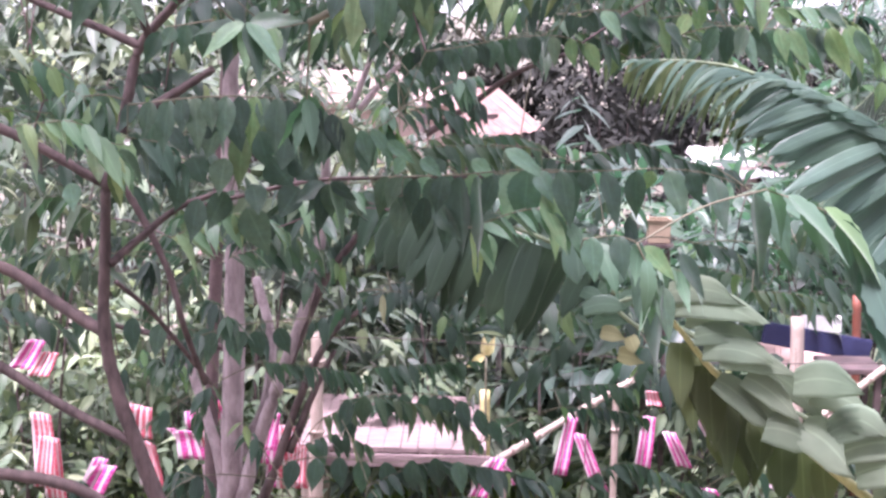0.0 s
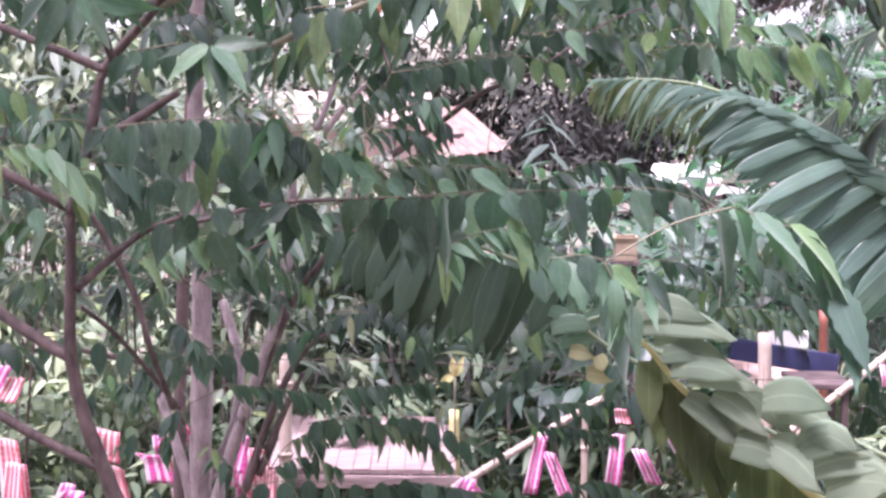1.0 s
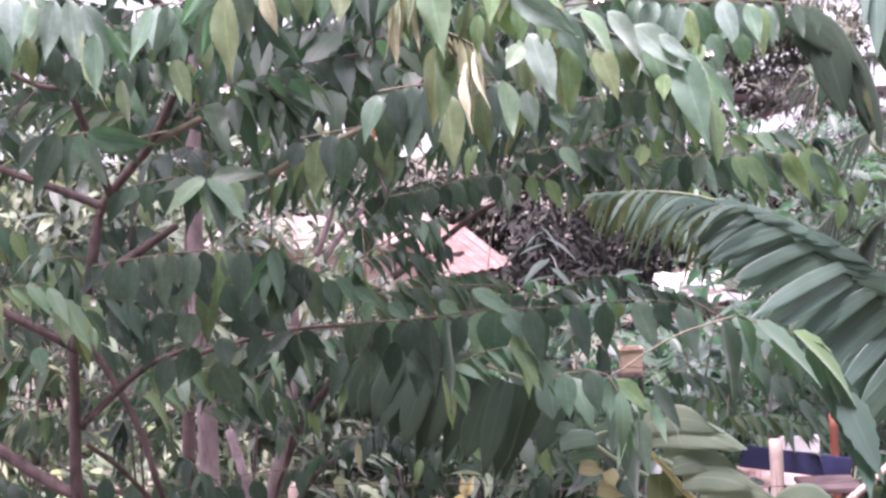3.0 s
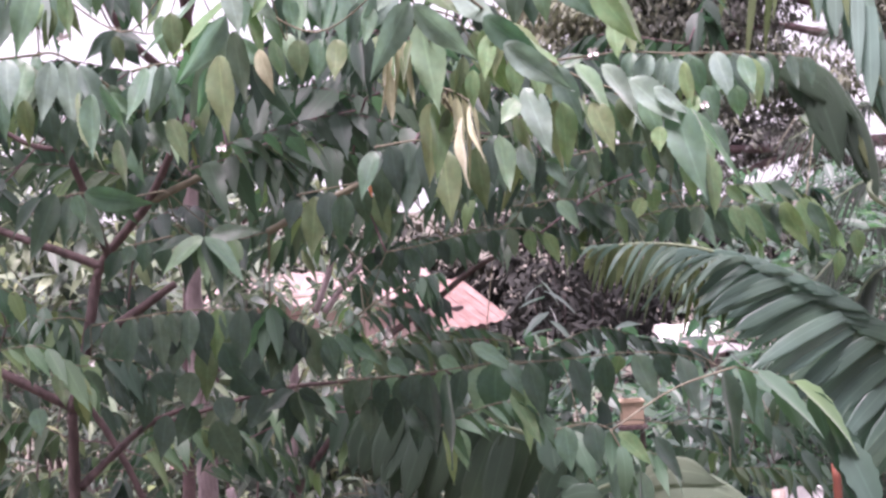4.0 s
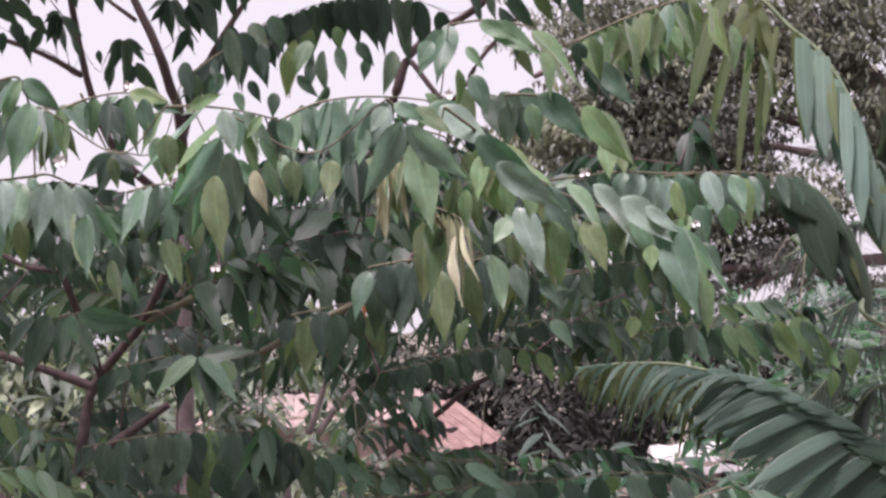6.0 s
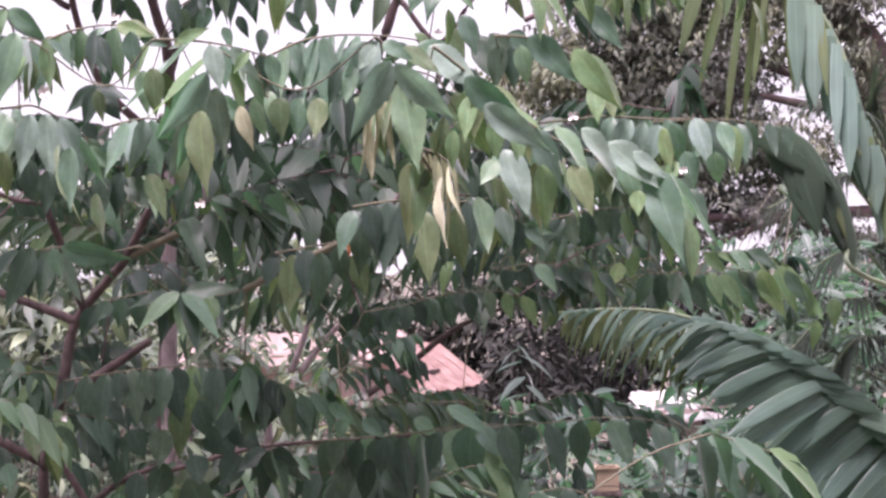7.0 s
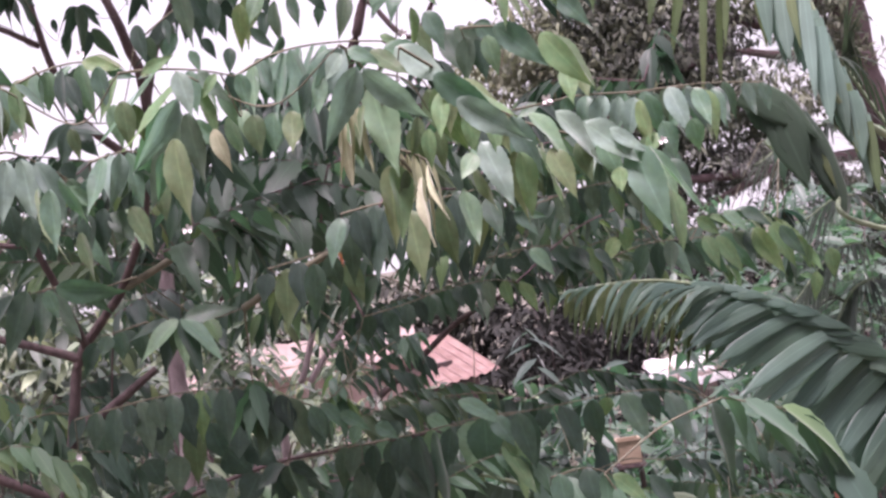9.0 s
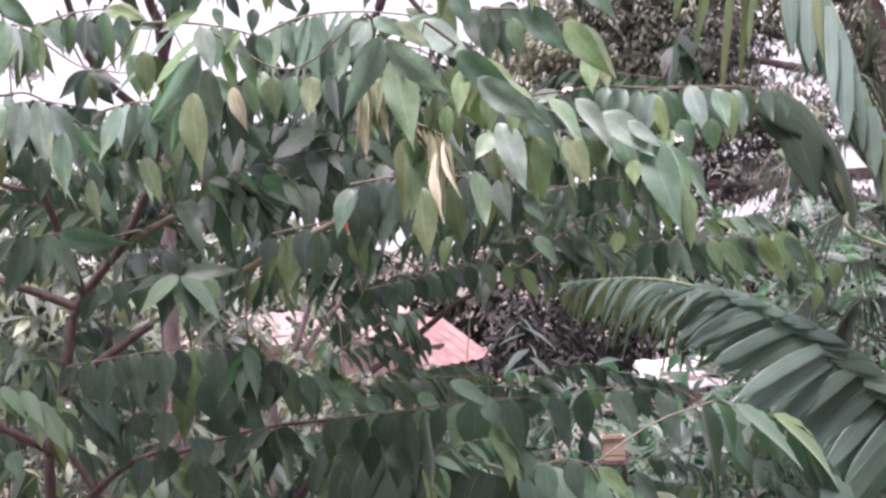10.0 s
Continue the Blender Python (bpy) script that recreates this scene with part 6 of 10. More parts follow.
# ---- the cherry tree with many stems behind it ----
mid = thing("cherry_tree", "pale-stemmed cherry tree with several slanting stems and rows of small leaves", "tree", (-0.909, 6.000, 0.825), "cherry trees")
mid.location.z = 0.0
foot = tuple(mid.location)
limb(mid, [foot, (-0.914, 6.000, 1.616), (-0.902, 6.000, 2.055), (-0.891, 6.000, 2.486), (-0.890, 6.000, 2.867), (-0.906, 6.000, 3.139), (-0.896, 6.000, 3.756), (-0.889, 6.000, 3.960), (-0.895, 6.000, 4.298)], 0.05, 0.02, BARK_PALE, "trunk", 12)
limb(mid, [(-0.907, 6.000, 1.705), (-0.804, 5.950, 2.071), (-0.715, 5.900, 2.342), (-0.602, 5.900, 2.679), (-0.553, 5.900, 2.969), (-0.544, 5.900, 3.215)], 0.03, 0.016, BARK_PALE)
limb(mid, [(-0.860, 5.900, 1.695), (-0.722, 5.800, 2.029), (-0.621, 5.800, 2.325), (-0.510, 5.800, 2.554), (-0.380, 5.800, 2.660)], 0.022, 0.008, BARK)
limb(mid, [(-0.907, 6.000, 1.837), (-0.959, 6.000, 2.076), (-1.05, 6.10, 2.29), (-1.12, 6.20, 2.44)], 0.026, 0.014, BARK_PALE)
limb(mid, [(-0.90, 6.05, 2.00), (-0.79, 6.10, 2.21), (-0.78, 6.20, 2.45), (-0.85, 6.30, 2.67)], 0.024, 0.018, BARK_PALE)
limb(mid, [(-0.673, 5.900, 2.427), (-0.551, 5.900, 2.722), (-0.450, 5.900, 2.868), (-0.309, 5.900, 3.042)], 0.018, 0.01, BARK)
limb(mid, [(-0.661, 5.800, 2.115), (-0.570, 5.800, 2.347), (-0.500, 5.800, 2.493)], 0.016, 0.008, BARK)
limb(mid, [(-1.45, 6.30, 2.48), (-1.25, 6.30, 2.44), (-0.87, 6.10, 2.42)], 0.01, 0.014, BARK)
limb(mid, [(-0.198, 5.600, 3.274), (-0.029, 5.600, 3.391), (0.127, 5.500, 3.507), (0.275, 5.400, 3.570)], 0.013, 0.007, BARK)
limb(mid, [(-0.192, 5.600, 3.273), (-0.184, 5.600, 3.360), (-0.189, 5.600, 3.456)], 0.009, 0.006, BARK_PALE)
limb(mid, [(-0.441, 5.700, 3.365), (-0.396, 5.700, 3.480), (-0.356, 5.700, 3.595)], 0.012, 0.009, BARK_PALE)
limb(mid, [(-0.412, 5.700, 3.363), (-0.318, 5.700, 3.477), (-0.221, 5.700, 3.570)], 0.012, 0.008, BARK_PALE)
limb(mid, [(-0.655, 5.500, 3.688), (-0.576, 5.500, 3.759), (-0.555, 5.500, 3.815)], 0.01, 0.006, BARK)


def m_(leaf, *pts, **k):
    return spray(mid, leaf, list(pts), **k)


m_(0.085, (0.014, 4.400, 3.622), (0.121, 4.400, 3.647), (0.271, 4.400, 3.648), (0.360, 4.400, 3.607), gap=0.15, hang=0.95, seed=40)
m_(0.085, (0.191, 4.600, 3.697), (0.349, 4.600, 3.706), (0.474, 4.600, 3.677), (0.535, 4.600, 3.627), gap=0.15, hang=0.85, along=0.5, seed=41)
m_(0.085, (0.535, 4.600, 3.643), (0.662, 4.600, 3.672), (0.786, 4.600, 3.632), (0.878, 4.600, 3.565), gap=0.13, hang=0.7, along=0.8, seed=42, young=0.5)
m_(0.085, (0.821, 4.600, 3.721), (0.947, 4.600, 3.722), (1.039, 4.600, 3.668), (1.100, 4.600, 3.586), gap=0.13, hang=0.65, along=0.8, seed=43, young=0.6)
m_(0.085, (0.362, 4.700, 3.834), (0.491, 4.700, 3.852), (0.619, 4.700, 3.850), (0.682, 4.700, 3.820), gap=0.15, hang=0.95, seed=44)
m_(0.08, (0.432, 4.800, 3.752), (0.547, 4.800, 3.758), (0.661, 4.800, 3.747), gap=0.15, hang=0.8, seed=45, young=0.4)
m_(0.085, (-0.173, 5.300, 3.414), (-0.080, 5.300, 3.446), (0.009, 5.300, 3.406), gap=0.18, hang=0.9, seed=62)
m_(0.085, (-0.246, 4.900, 3.389), (-0.144, 4.900, 3.418), (-0.028, 4.900, 3.380), gap=0.15, hang=0.8, seed=65)
m_(0.085, (-0.229, 5.000, 3.485), (-0.142, 5.000, 3.515), (-0.032, 5.000, 3.493), gap=0.15, hang=0.9, seed=66)
m_(0.085, (-0.151, 5.000, 3.310), (-0.047, 5.000, 3.339), (0.054, 5.000, 3.292), gap=0.15, hang=0.7, seed=67)
m_(0.085, (-0.052, 5.300, 3.272), (0.077, 5.300, 3.312), (0.203, 5.300, 3.279), gap=0.18, hang=0.6, seed=63)
m_(0.08, (-0.339, 5.400, 3.490), (-0.227, 5.400, 3.504), (-0.118, 5.400, 3.462), gap=0.18, hang=0.9, seed=64)
m_(0.085, (-0.236, 4.800, 3.494), (-0.133, 4.800, 3.588), (-0.034, 4.800, 3.617), gap=0.15, hang=0.9, seed=46)
m_(0.085, (0.292, 5.000, 3.256), (0.466, 5.000, 3.317), (0.619, 5.000, 3.267), (0.772, 5.000, 3.235), gap=0.17, hang=0.7, seed=47)
m_(0.09, (-0.219, 4.600, 3.313), (-0.076, 4.600, 3.330), (0.065, 4.600, 3.324), (0.174, 4.600, 3.272), gap=0.12, hang=0.8, seed=48)
m_(0.085, (-0.483, 5.200, 2.394), (-0.338, 5.200, 2.462), (-0.192, 5.200, 2.447), (-0.045, 5.200, 2.403), (0.029, 5.200, 2.311), gap=0.15, hang=0.95, seed=49)
m_(0.085, (-0.567, 5.300, 2.271), (-0.455, 5.300, 2.312), (-0.343, 5.300, 2.276), gap=0.15, hang=0.95, seed=50)
m_(0.09, (-0.322, 5.000, 2.230), (-0.147, 5.000, 2.306), (0.047, 5.000, 2.293), (0.242, 5.000, 2.242), gap=0.12, hang=0.7, seed=51)
m_(0.085, (-0.711, 5.400, 2.533), (-0.541, 5.400, 2.517), (-0.352, 5.400, 2.492), gap=0.15, hang=0.95, seed=52)
m_(0.085, (-0.327, 5.300, 2.543), (-0.160, 5.300, 2.556), (0.006, 5.300, 2.569), gap=0.15, hang=0.8, seed=53)
m_(0.085, (0.281, 5.200, 2.447), (0.427, 5.200, 2.441), (0.555, 5.200, 2.416), gap=0.14, hang=0.8, seed=54)
m_(0.085, (0.262, 5.600, 2.410), (0.437, 5.600, 2.434), (0.555, 5.600, 2.416), gap=0.14, hang=0.8, seed=55)
m_(0.08, (0.066, 5.400, 2.356), (0.142, 5.400, 2.357), (0.200, 5.400, 2.300), gap=0.17, hang=0.9, seed=56)
m_(0.09, (0.868, 4.600, 3.091), (0.934, 4.600, 3.012), (1.033, 4.600, 2.934), gap=0.15, hang=0.8, seed=57)
m_(0.085, (0.955, 5.200, 2.976), (1.080, 5.200, 2.953), (1.203, 5.200, 2.912), gap=0.14, hang=0.5, seed=58)
m_(0.085, (0.687, 5.200, 2.988), (0.812, 5.200, 2.965), (0.898, 5.200, 2.889), gap=0.14, hang=0.7, seed=59)
m_(0.085, (0.361, 5.200, 2.205), (0.487, 5.200, 2.265), (0.616, 5.200, 2.230), (0.801, 5.200, 2.159), gap=0.14, hang=0.7, seed=60)
m_(0.085, (0.845, 5.000, 2.869), (0.982, 5.000, 2.863), (1.119, 5.000, 2.822), gap=0.13, hang=0.8, seed=61)

# clump before the roof
bough = twig_of(mid, [(-0.268, 5.200, 3.538), (-0.197, 5.240, 3.598), (-0.172, 5.280, 3.606), (-0.091, 5.320, 3.608), (0.018, 5.360, 3.613)], 0.0022)
hang(bough, (-0.180, 5.268, 3.592), (-0.152, 5.207, 3.454), 0.108, DEEP_SHADE_LEAF)
hang(bough, (-0.266, 5.224, 3.473), (-0.232, 5.238, 3.368), 0.082, SHADE_LEAF)
hang(bough, (-0.087, 5.257, 3.605), (-0.052, 5.265, 3.504), 0.072, DEEP_SHADE_LEAF)
hang(bough, (-0.170, 5.267, 3.599), (-0.199, 5.247, 3.525), 0.065, SHADE_LEAF)
hang(bough, (-0.053, 5.137, 3.610), (-0.019, 5.142, 3.519), 0.067, DEEP_SHADE_LEAF)
hang(bough, (0.017, 5.219, 3.615), (0.034, 5.203, 3.534), 0.064, DEEP_SHADE_LEAF)
hang(bough, (-0.126, 5.235, 3.603), (-0.108, 5.193, 3.500), 0.072, DEEP_SHADE_LEAF)
hang(bough, (0.070, 5.159, 3.623), (0.087, 5.170, 3.551), 0.063, SHADE_LEAF)
hang(bough, (-0.216, 5.261, 3.571), (-0.236, 5.276, 3.463), 0.065, DEEP_SHADE_LEAF)
hang(bough, (-0.018, 5.254, 3.612), (-0.001, 5.261, 3.532), 0.065, DEEP_SHADE_LEAF)
# row of small even leaves
bough = twig_of(mid, [(0.299, 3.700, 3.804), (0.398, 3.740, 3.824), (0.493, 3.780, 3.830), (0.557, 3.820, 3.824)], 0.0022)
hang(bough, (0.322, 3.745, 3.808), (0.324, 3.723, 3.741), 0.049, SHADE_LEAF)
hang(bough, (0.351, 3.754, 3.813), (0.361, 3.740, 3.736), 0.051, SHADE_LEAF)
hang(bough, (0.390, 3.755, 3.820), (0.381, 3.757, 3.741), 0.054, SHADE_LEAF)
hang(bough, (0.425, 3.725, 3.824), (0.421, 3.721, 3.753), 0.048, SHADE_LEAF)
hang(bough, (0.454, 3.756, 3.825), (0.447, 3.728, 3.735), 0.049, SHADE_LEAF)
hang(bough, (0.472, 3.696, 3.817), (0.482, 3.682, 3.734), 0.043, LIME)
hang(bough, (0.499, 3.632, 3.812), (0.521, 3.641, 3.743), 0.042, SHADE_LEAF)
hang(bough, (0.332, 3.714, 3.807), (0.292, 3.704, 3.754), 0.043, SHADE_LEAF)
hang(bough, (0.410, 3.753, 3.823), (0.405, 3.740, 3.763), 0.044, DEEP_SHADE_LEAF)
hang(bough, (0.486, 3.648, 3.818), (0.500, 3.644, 3.763), 0.040, SHADE_LEAF)
# row of bluish leaves
bough = twig_of(mid, [(0.202, 3.800, 3.697), (0.263, 3.840, 3.709), (0.345, 3.880, 3.703), (0.429, 3.920, 3.675)], 0.0022)
hang(bough, (0.238, 3.867, 3.705), (0.280, 3.874, 3.646), 0.048, DEEP_SHADE_LEAF)
hang(bough, (0.272, 3.744, 3.704), (0.321, 3.726, 3.640), 0.051, CHERRY)
hang(bough, (0.330, 3.855, 3.703), (0.383, 3.841, 3.632), 0.047, SHADE_LEAF)
hang(bough, (0.366, 3.790, 3.696), (0.401, 3.763, 3.633), 0.044, SHADE_LEAF)
hang(bough, (0.410, 3.840, 3.687), (0.441, 3.851, 3.591), 0.045, LIME)
hang(bough, (0.218, 3.855, 3.700), (0.204, 3.857, 3.639), 0.045, DEEP_SHADE_LEAF)
hang(bough, (0.303, 3.772, 3.704), (0.294, 3.749, 3.640), 0.046, DEEP_SHADE_LEAF)
hang(bough, (0.389, 3.789, 3.689), (0.372, 3.763, 3.613), 0.047, DEEP_SHADE_LEAF)
hang(bough, (0.417, 3.752, 3.681), (0.458, 3.725, 3.625), 0.038, SHADE_LEAF)
# long shoot with bright ends
bough = twig_of(mid, [(0.500, 4.300, 3.650), (0.594, 4.340, 3.670), (0.659, 4.380, 3.675), (0.802, 4.420, 3.668), (0.962, 4.460, 3.672)], 0.0022)
hang(bough, (0.599, 4.253, 3.672), (0.564, 4.259, 3.579), 0.052, SHADE_LEAF)
hang(bough, (0.641, 4.299, 3.671), (0.630, 4.293, 3.563), 0.053, DEEP_SHADE_LEAF)
hang(bough, (0.666, 4.306, 3.671), (0.715, 4.257, 3.563), 0.056, CHERRY)
hang(bough, (0.744, 4.330, 3.661), (0.823, 4.349, 3.558), 0.056, CHERRY)
hang(bough, (0.792, 4.273, 3.665), (0.845, 4.252, 3.561), 0.055, LIME)
hang(bough, (0.841, 4.298, 3.668), (0.907, 4.267, 3.586), 0.053, SHADE_LEAF)
hang(bough, (0.562, 4.298, 3.725), (0.559, 4.304, 3.663), 0.047, LIME)
hang(bough, (0.528, 4.263, 3.702), (0.489, 4.237, 3.639), 0.047, LIME)
hang(bough, (0.893, 4.279, 3.671), (0.944, 4.235, 3.543), 0.053, LIME)
hang(bough, (0.957, 4.370, 3.679), (1.000, 4.339, 3.553), 0.054, LIME)
hang(bough, (0.710, 4.325, 3.670), (0.763, 4.297, 3.552), 0.053, DEEP_SHADE_LEAF)
hang(bough, (0.760, 4.273, 3.670), (0.782, 4.236, 3.583), 0.050, LIME)
hang(bough, (0.875, 4.295, 3.668), (0.874, 4.260, 3.581), 0.050, SHADE_LEAF)
hang(bough, (0.672, 4.272, 3.671), (0.651, 4.239, 3.584), 0.050, DEEP_SHADE_LEAF)
hang(bough, (0.817, 4.341, 3.669), (0.898, 4.309, 3.550), 0.050, CHERRY)
hang(bough, (1.081, 4.292, 3.592), (1.087, 4.297, 3.512), 0.059, LIME)
hang(bough, (1.047, 4.339, 3.535), (1.036, 4.334, 3.458), 0.044, LIME)
hang(bough, (0.969, 4.323, 3.667), (1.022, 4.331, 3.577), 0.050, SHADE_LEAF)
# upper leaves of the right shoots
bough = twig_of(mid, [(0.427, 4.300, 3.686), (0.550, 4.340, 3.705), (0.675, 4.380, 3.721), (0.817, 4.420, 3.726)], 0.0022)
hang(bough, (0.450, 4.240, 3.691), (0.435, 4.243, 3.651), 0.041, CHERRY)
hang(bough, (0.506, 4.344, 3.697), (0.520, 4.347, 3.649), 0.045, SHADE_LEAF)
hang(bough, (0.567, 4.358, 3.705), (0.558, 4.355, 3.663), 0.045, LIME)
hang(bough, (0.694, 4.311, 3.718), (0.722, 4.307, 3.655), 0.044, SHADE_LEAF)
hang(bough, (0.754, 4.317, 3.720), (0.814, 4.325, 3.669), 0.047, LIME)
hang(bough, (0.822, 4.286, 3.727), (0.873, 4.252, 3.668), 0.047, CHERRY)
hang(bough, (0.860, 4.254, 3.727), (0.927, 4.231, 3.668), 0.044, SHADE_LEAF)
# feathery low leaves over the platform
bough = twig_of(mid, [(-0.431, 5.200, 2.452), (-0.288, 5.240, 2.467), (-0.125, 5.280, 2.459), (0.005, 5.320, 2.410), (0.081, 5.360, 2.344)], 0.0022)
hang(bough, (-0.402, 5.175, 2.462), (-0.420, 5.172, 2.347), 0.064, DEEP_SHADE_LEAF)
hang(bough, (-0.345, 5.131, 2.484), (-0.355, 5.145, 2.374), 0.063, DEEP_SHADE_LEAF)
hang(bough, (-0.290, 5.265, 2.457), (-0.291, 5.230, 2.362), 0.065, SHADE_LEAF)
hang(bough, (-0.225, 5.243, 2.467), (-0.213, 5.209, 2.369), 0.065, DEEP_SHADE_LEAF)
hang(bough, (-0.161, 5.265, 2.459), (-0.157, 5.271, 2.354), 0.065, SHADE_LEAF)
hang(bough, (-0.096, 5.212, 2.468), (-0.082, 5.197, 2.368), 0.064, DEEP_SHADE_LEAF)
hang(bough, (-0.041, 5.211, 2.455), (-0.012, 5.169, 2.363), 0.061, SHADE_LEAF)
hang(bough, (0.014, 5.237, 2.421), (0.052, 5.192, 2.330), 0.057, DEEP_SHADE_LEAF)
hang(bough, (0.059, 5.145, 2.407), (0.096, 5.124, 2.330), 0.053, SHADE_LEAF)
hang(bough, (-0.388, 5.225, 2.454), (-0.340, 5.198, 2.379), 0.054, DEEP_SHADE_LEAF)
hang(bough, (-0.251, 5.217, 2.472), (-0.267, 5.190, 2.401), 0.053, DEEP_SHADE_LEAF)
hang(bough, (-0.122, 5.172, 2.481), (-0.121, 5.143, 2.414), 0.053, DEEP_SHADE_LEAF)
# low leaves at the foot of the view
bough = twig_of(mid, [(-0.590, 5.000, 2.300), (-0.453, 5.040, 2.308), (-0.278, 5.080, 2.282), (-0.101, 5.120, 2.291), (0.044, 5.160, 2.245)], 0.0022)
hang(bough, (-0.551, 4.971, 2.312), (-0.573, 4.929, 2.221), 0.068, DEEP_SHADE_LEAF)
hang(bough, (-0.480, 4.952, 2.325), (-0.494, 4.918, 2.226), 0.068, SHADE_LEAF)
hang(bough, (-0.417, 5.026, 2.309), (-0.406, 5.008, 2.209), 0.069, DEEP_SHADE_LEAF)
hang(bough, (-0.349, 5.066, 2.292), (-0.348, 5.065, 2.175), 0.069, SHADE_LEAF)
hang(bough, (-0.274, 5.004, 2.303), (-0.256, 5.009, 2.193), 0.068, DEEP_SHADE_LEAF)
hang(bough, (-0.184, 4.942, 2.328), (-0.184, 4.955, 2.219), 0.068, SHADE_LEAF)
hang(bough, (-0.116, 4.974, 2.328), (-0.097, 4.981, 2.221), 0.068, DEEP_SHADE_LEAF)
hang(bough, (-0.045, 4.937, 2.328), (-0.026, 4.893, 2.239), 0.064, SHADE_LEAF)
hang(bough, (0.024, 4.970, 2.302), (0.060, 4.933, 2.220), 0.061, DEEP_SHADE_LEAF)
hang(bough, (0.184, 5.029, 2.284), (0.167, 5.006, 2.208), 0.062, SHADE_LEAF)
hang(bough, (0.255, 5.022, 2.268), (0.264, 4.993, 2.204), 0.062, DEEP_SHADE_LEAF)

# loose fill of the crown: more hanging twigs between those above
rnd = random.Random(11)


# places where the view runs on between the leaves, per metre of distance: x from, to, z from, to, how open
GAPS = ((-0.02, 0.05, -0.085, -0.03, 0.95), (0.12, 0.195, -0.095, -0.065, 0.9), (0.095, 0.13, -0.145, -0.11, 1.0), (0.165, 0.25, -0.235, -0.17, 1.0),
        (-0.12, 0.01, -0.29, -0.23, 0.8), (0.03, 0.14, -0.3, -0.235, 0.9), (0.165, 0.215, 0.0, 0.055, 0.9), (-0.28, -0.1, -0.3, -0.2, 0.55), (-0.1, -0.03, -0.055, -0.01, 0.3), (0.225, 0.28, -0.1, 0.01, 0.85), (-0.24, -0.14, -0.09, -0.035, 0.6))


def open_at(u, v, q, pad=0.035):
    return any(a - pad < u < b + pad and c - 0.01 < v < d + 0.025 and q.random() < o for a, b, c, d, o in GAPS)


def fill(tree, n, x0, x1, y0, y1, z0, z1, leaf, seed, material=None, fans=3):
    """n twigs with hanging leaves scattered through a block of the crown; x and z limits are per metre of distance."""
    q = random.Random(seed)
    for i in range(n):
        y = q.uniform(y0, y1)
        u, v = q.uniform(x0, x1), q.uniform(z0, z1)
        if open_at(u, v, q):
            continue
        p = Vector((u * y, y, 3.7 + v * y))
        if i % fans:
            a = q.choice((-1, 1)) * q.uniform(0.0, 0.7) + q.choice((0, math.pi))
            d = Vector((math.cos(a), math.sin(a), 0)) * q.uniform(0.28, 0.5)
            spray(tree, leaf * q.uniform(0.95, 1.2), [p - d * 0.6 + UP * 0.01, p + UP * 0.05, p + d * 0.5 - UP * 0.1 * q.random()], gap=q.uniform(0.14, 0.19), hang=q.uniform(0.5, 1.0), spread=q.uniform(0.5, 0.8), along=q.uniform(0.3, 0.6), seed=seed * 100 + i, r=0.002, young=0.05, material=material, twig=material and BARK_DARK)
        else:
            rosette(tree, p, leaf * q.uniform(1.0, 1.3), q.randint(8, 12), seed * 1000 + i, material=material, twig=material and BARK_DARK, droop=q.uniform(0.8, 1.4))



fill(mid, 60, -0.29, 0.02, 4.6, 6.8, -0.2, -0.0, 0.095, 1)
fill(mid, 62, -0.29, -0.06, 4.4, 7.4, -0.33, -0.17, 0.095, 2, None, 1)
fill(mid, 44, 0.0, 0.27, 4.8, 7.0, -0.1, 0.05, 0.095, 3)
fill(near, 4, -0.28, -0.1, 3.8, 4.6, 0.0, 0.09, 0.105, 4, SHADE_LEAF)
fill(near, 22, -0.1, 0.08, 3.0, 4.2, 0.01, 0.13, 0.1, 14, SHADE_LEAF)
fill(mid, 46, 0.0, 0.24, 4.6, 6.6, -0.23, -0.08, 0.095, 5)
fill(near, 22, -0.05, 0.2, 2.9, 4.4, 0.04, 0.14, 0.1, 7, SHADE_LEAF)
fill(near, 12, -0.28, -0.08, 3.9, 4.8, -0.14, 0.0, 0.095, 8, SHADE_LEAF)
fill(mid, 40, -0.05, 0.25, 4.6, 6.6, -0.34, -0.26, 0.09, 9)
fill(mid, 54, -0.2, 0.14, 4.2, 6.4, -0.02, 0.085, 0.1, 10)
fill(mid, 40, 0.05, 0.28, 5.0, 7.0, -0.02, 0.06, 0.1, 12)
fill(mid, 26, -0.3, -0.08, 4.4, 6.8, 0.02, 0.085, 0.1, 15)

# ---- tall cherry tree behind, dark against the sky ----
# the backlit darkness of its leaves is put into their colour
tall = thing("cherry_tree", "tall cherry tree with dark branches and leaves against the pale sky", "tree", (-1.2, 7.5, 0.0), "cherry trees")
limb(tall, [(-1.2, 7.5, 0.0), (-1.2, 7.4, 2.0), (-1.05, 7.20, 4.34), (-1.07, 7.00, 4.83), (-1.21, 7.00, 5.21), (-1.29, 7.00, 5.43)], 0.036, 0.011, BARK_DARK, "trunk", 12)
limb(tall, [(-1.07, 7.20, 4.49), (-0.97, 7.10, 4.77), (-0.86, 7.00, 4.94), (-0.69, 7.00, 5.18), (-0.56, 7.00, 5.34)], 0.02, 0.009, BARK_DARK)
limb(tall, [(-1.08, 7.20, 4.29), (-1.29, 7.00, 4.51), (-1.38, 6.90, 4.78), (-1.43, 6.80, 5.18), (-1.46, 6.80, 5.35)], 0.02, 0.011, BARK_DARK)
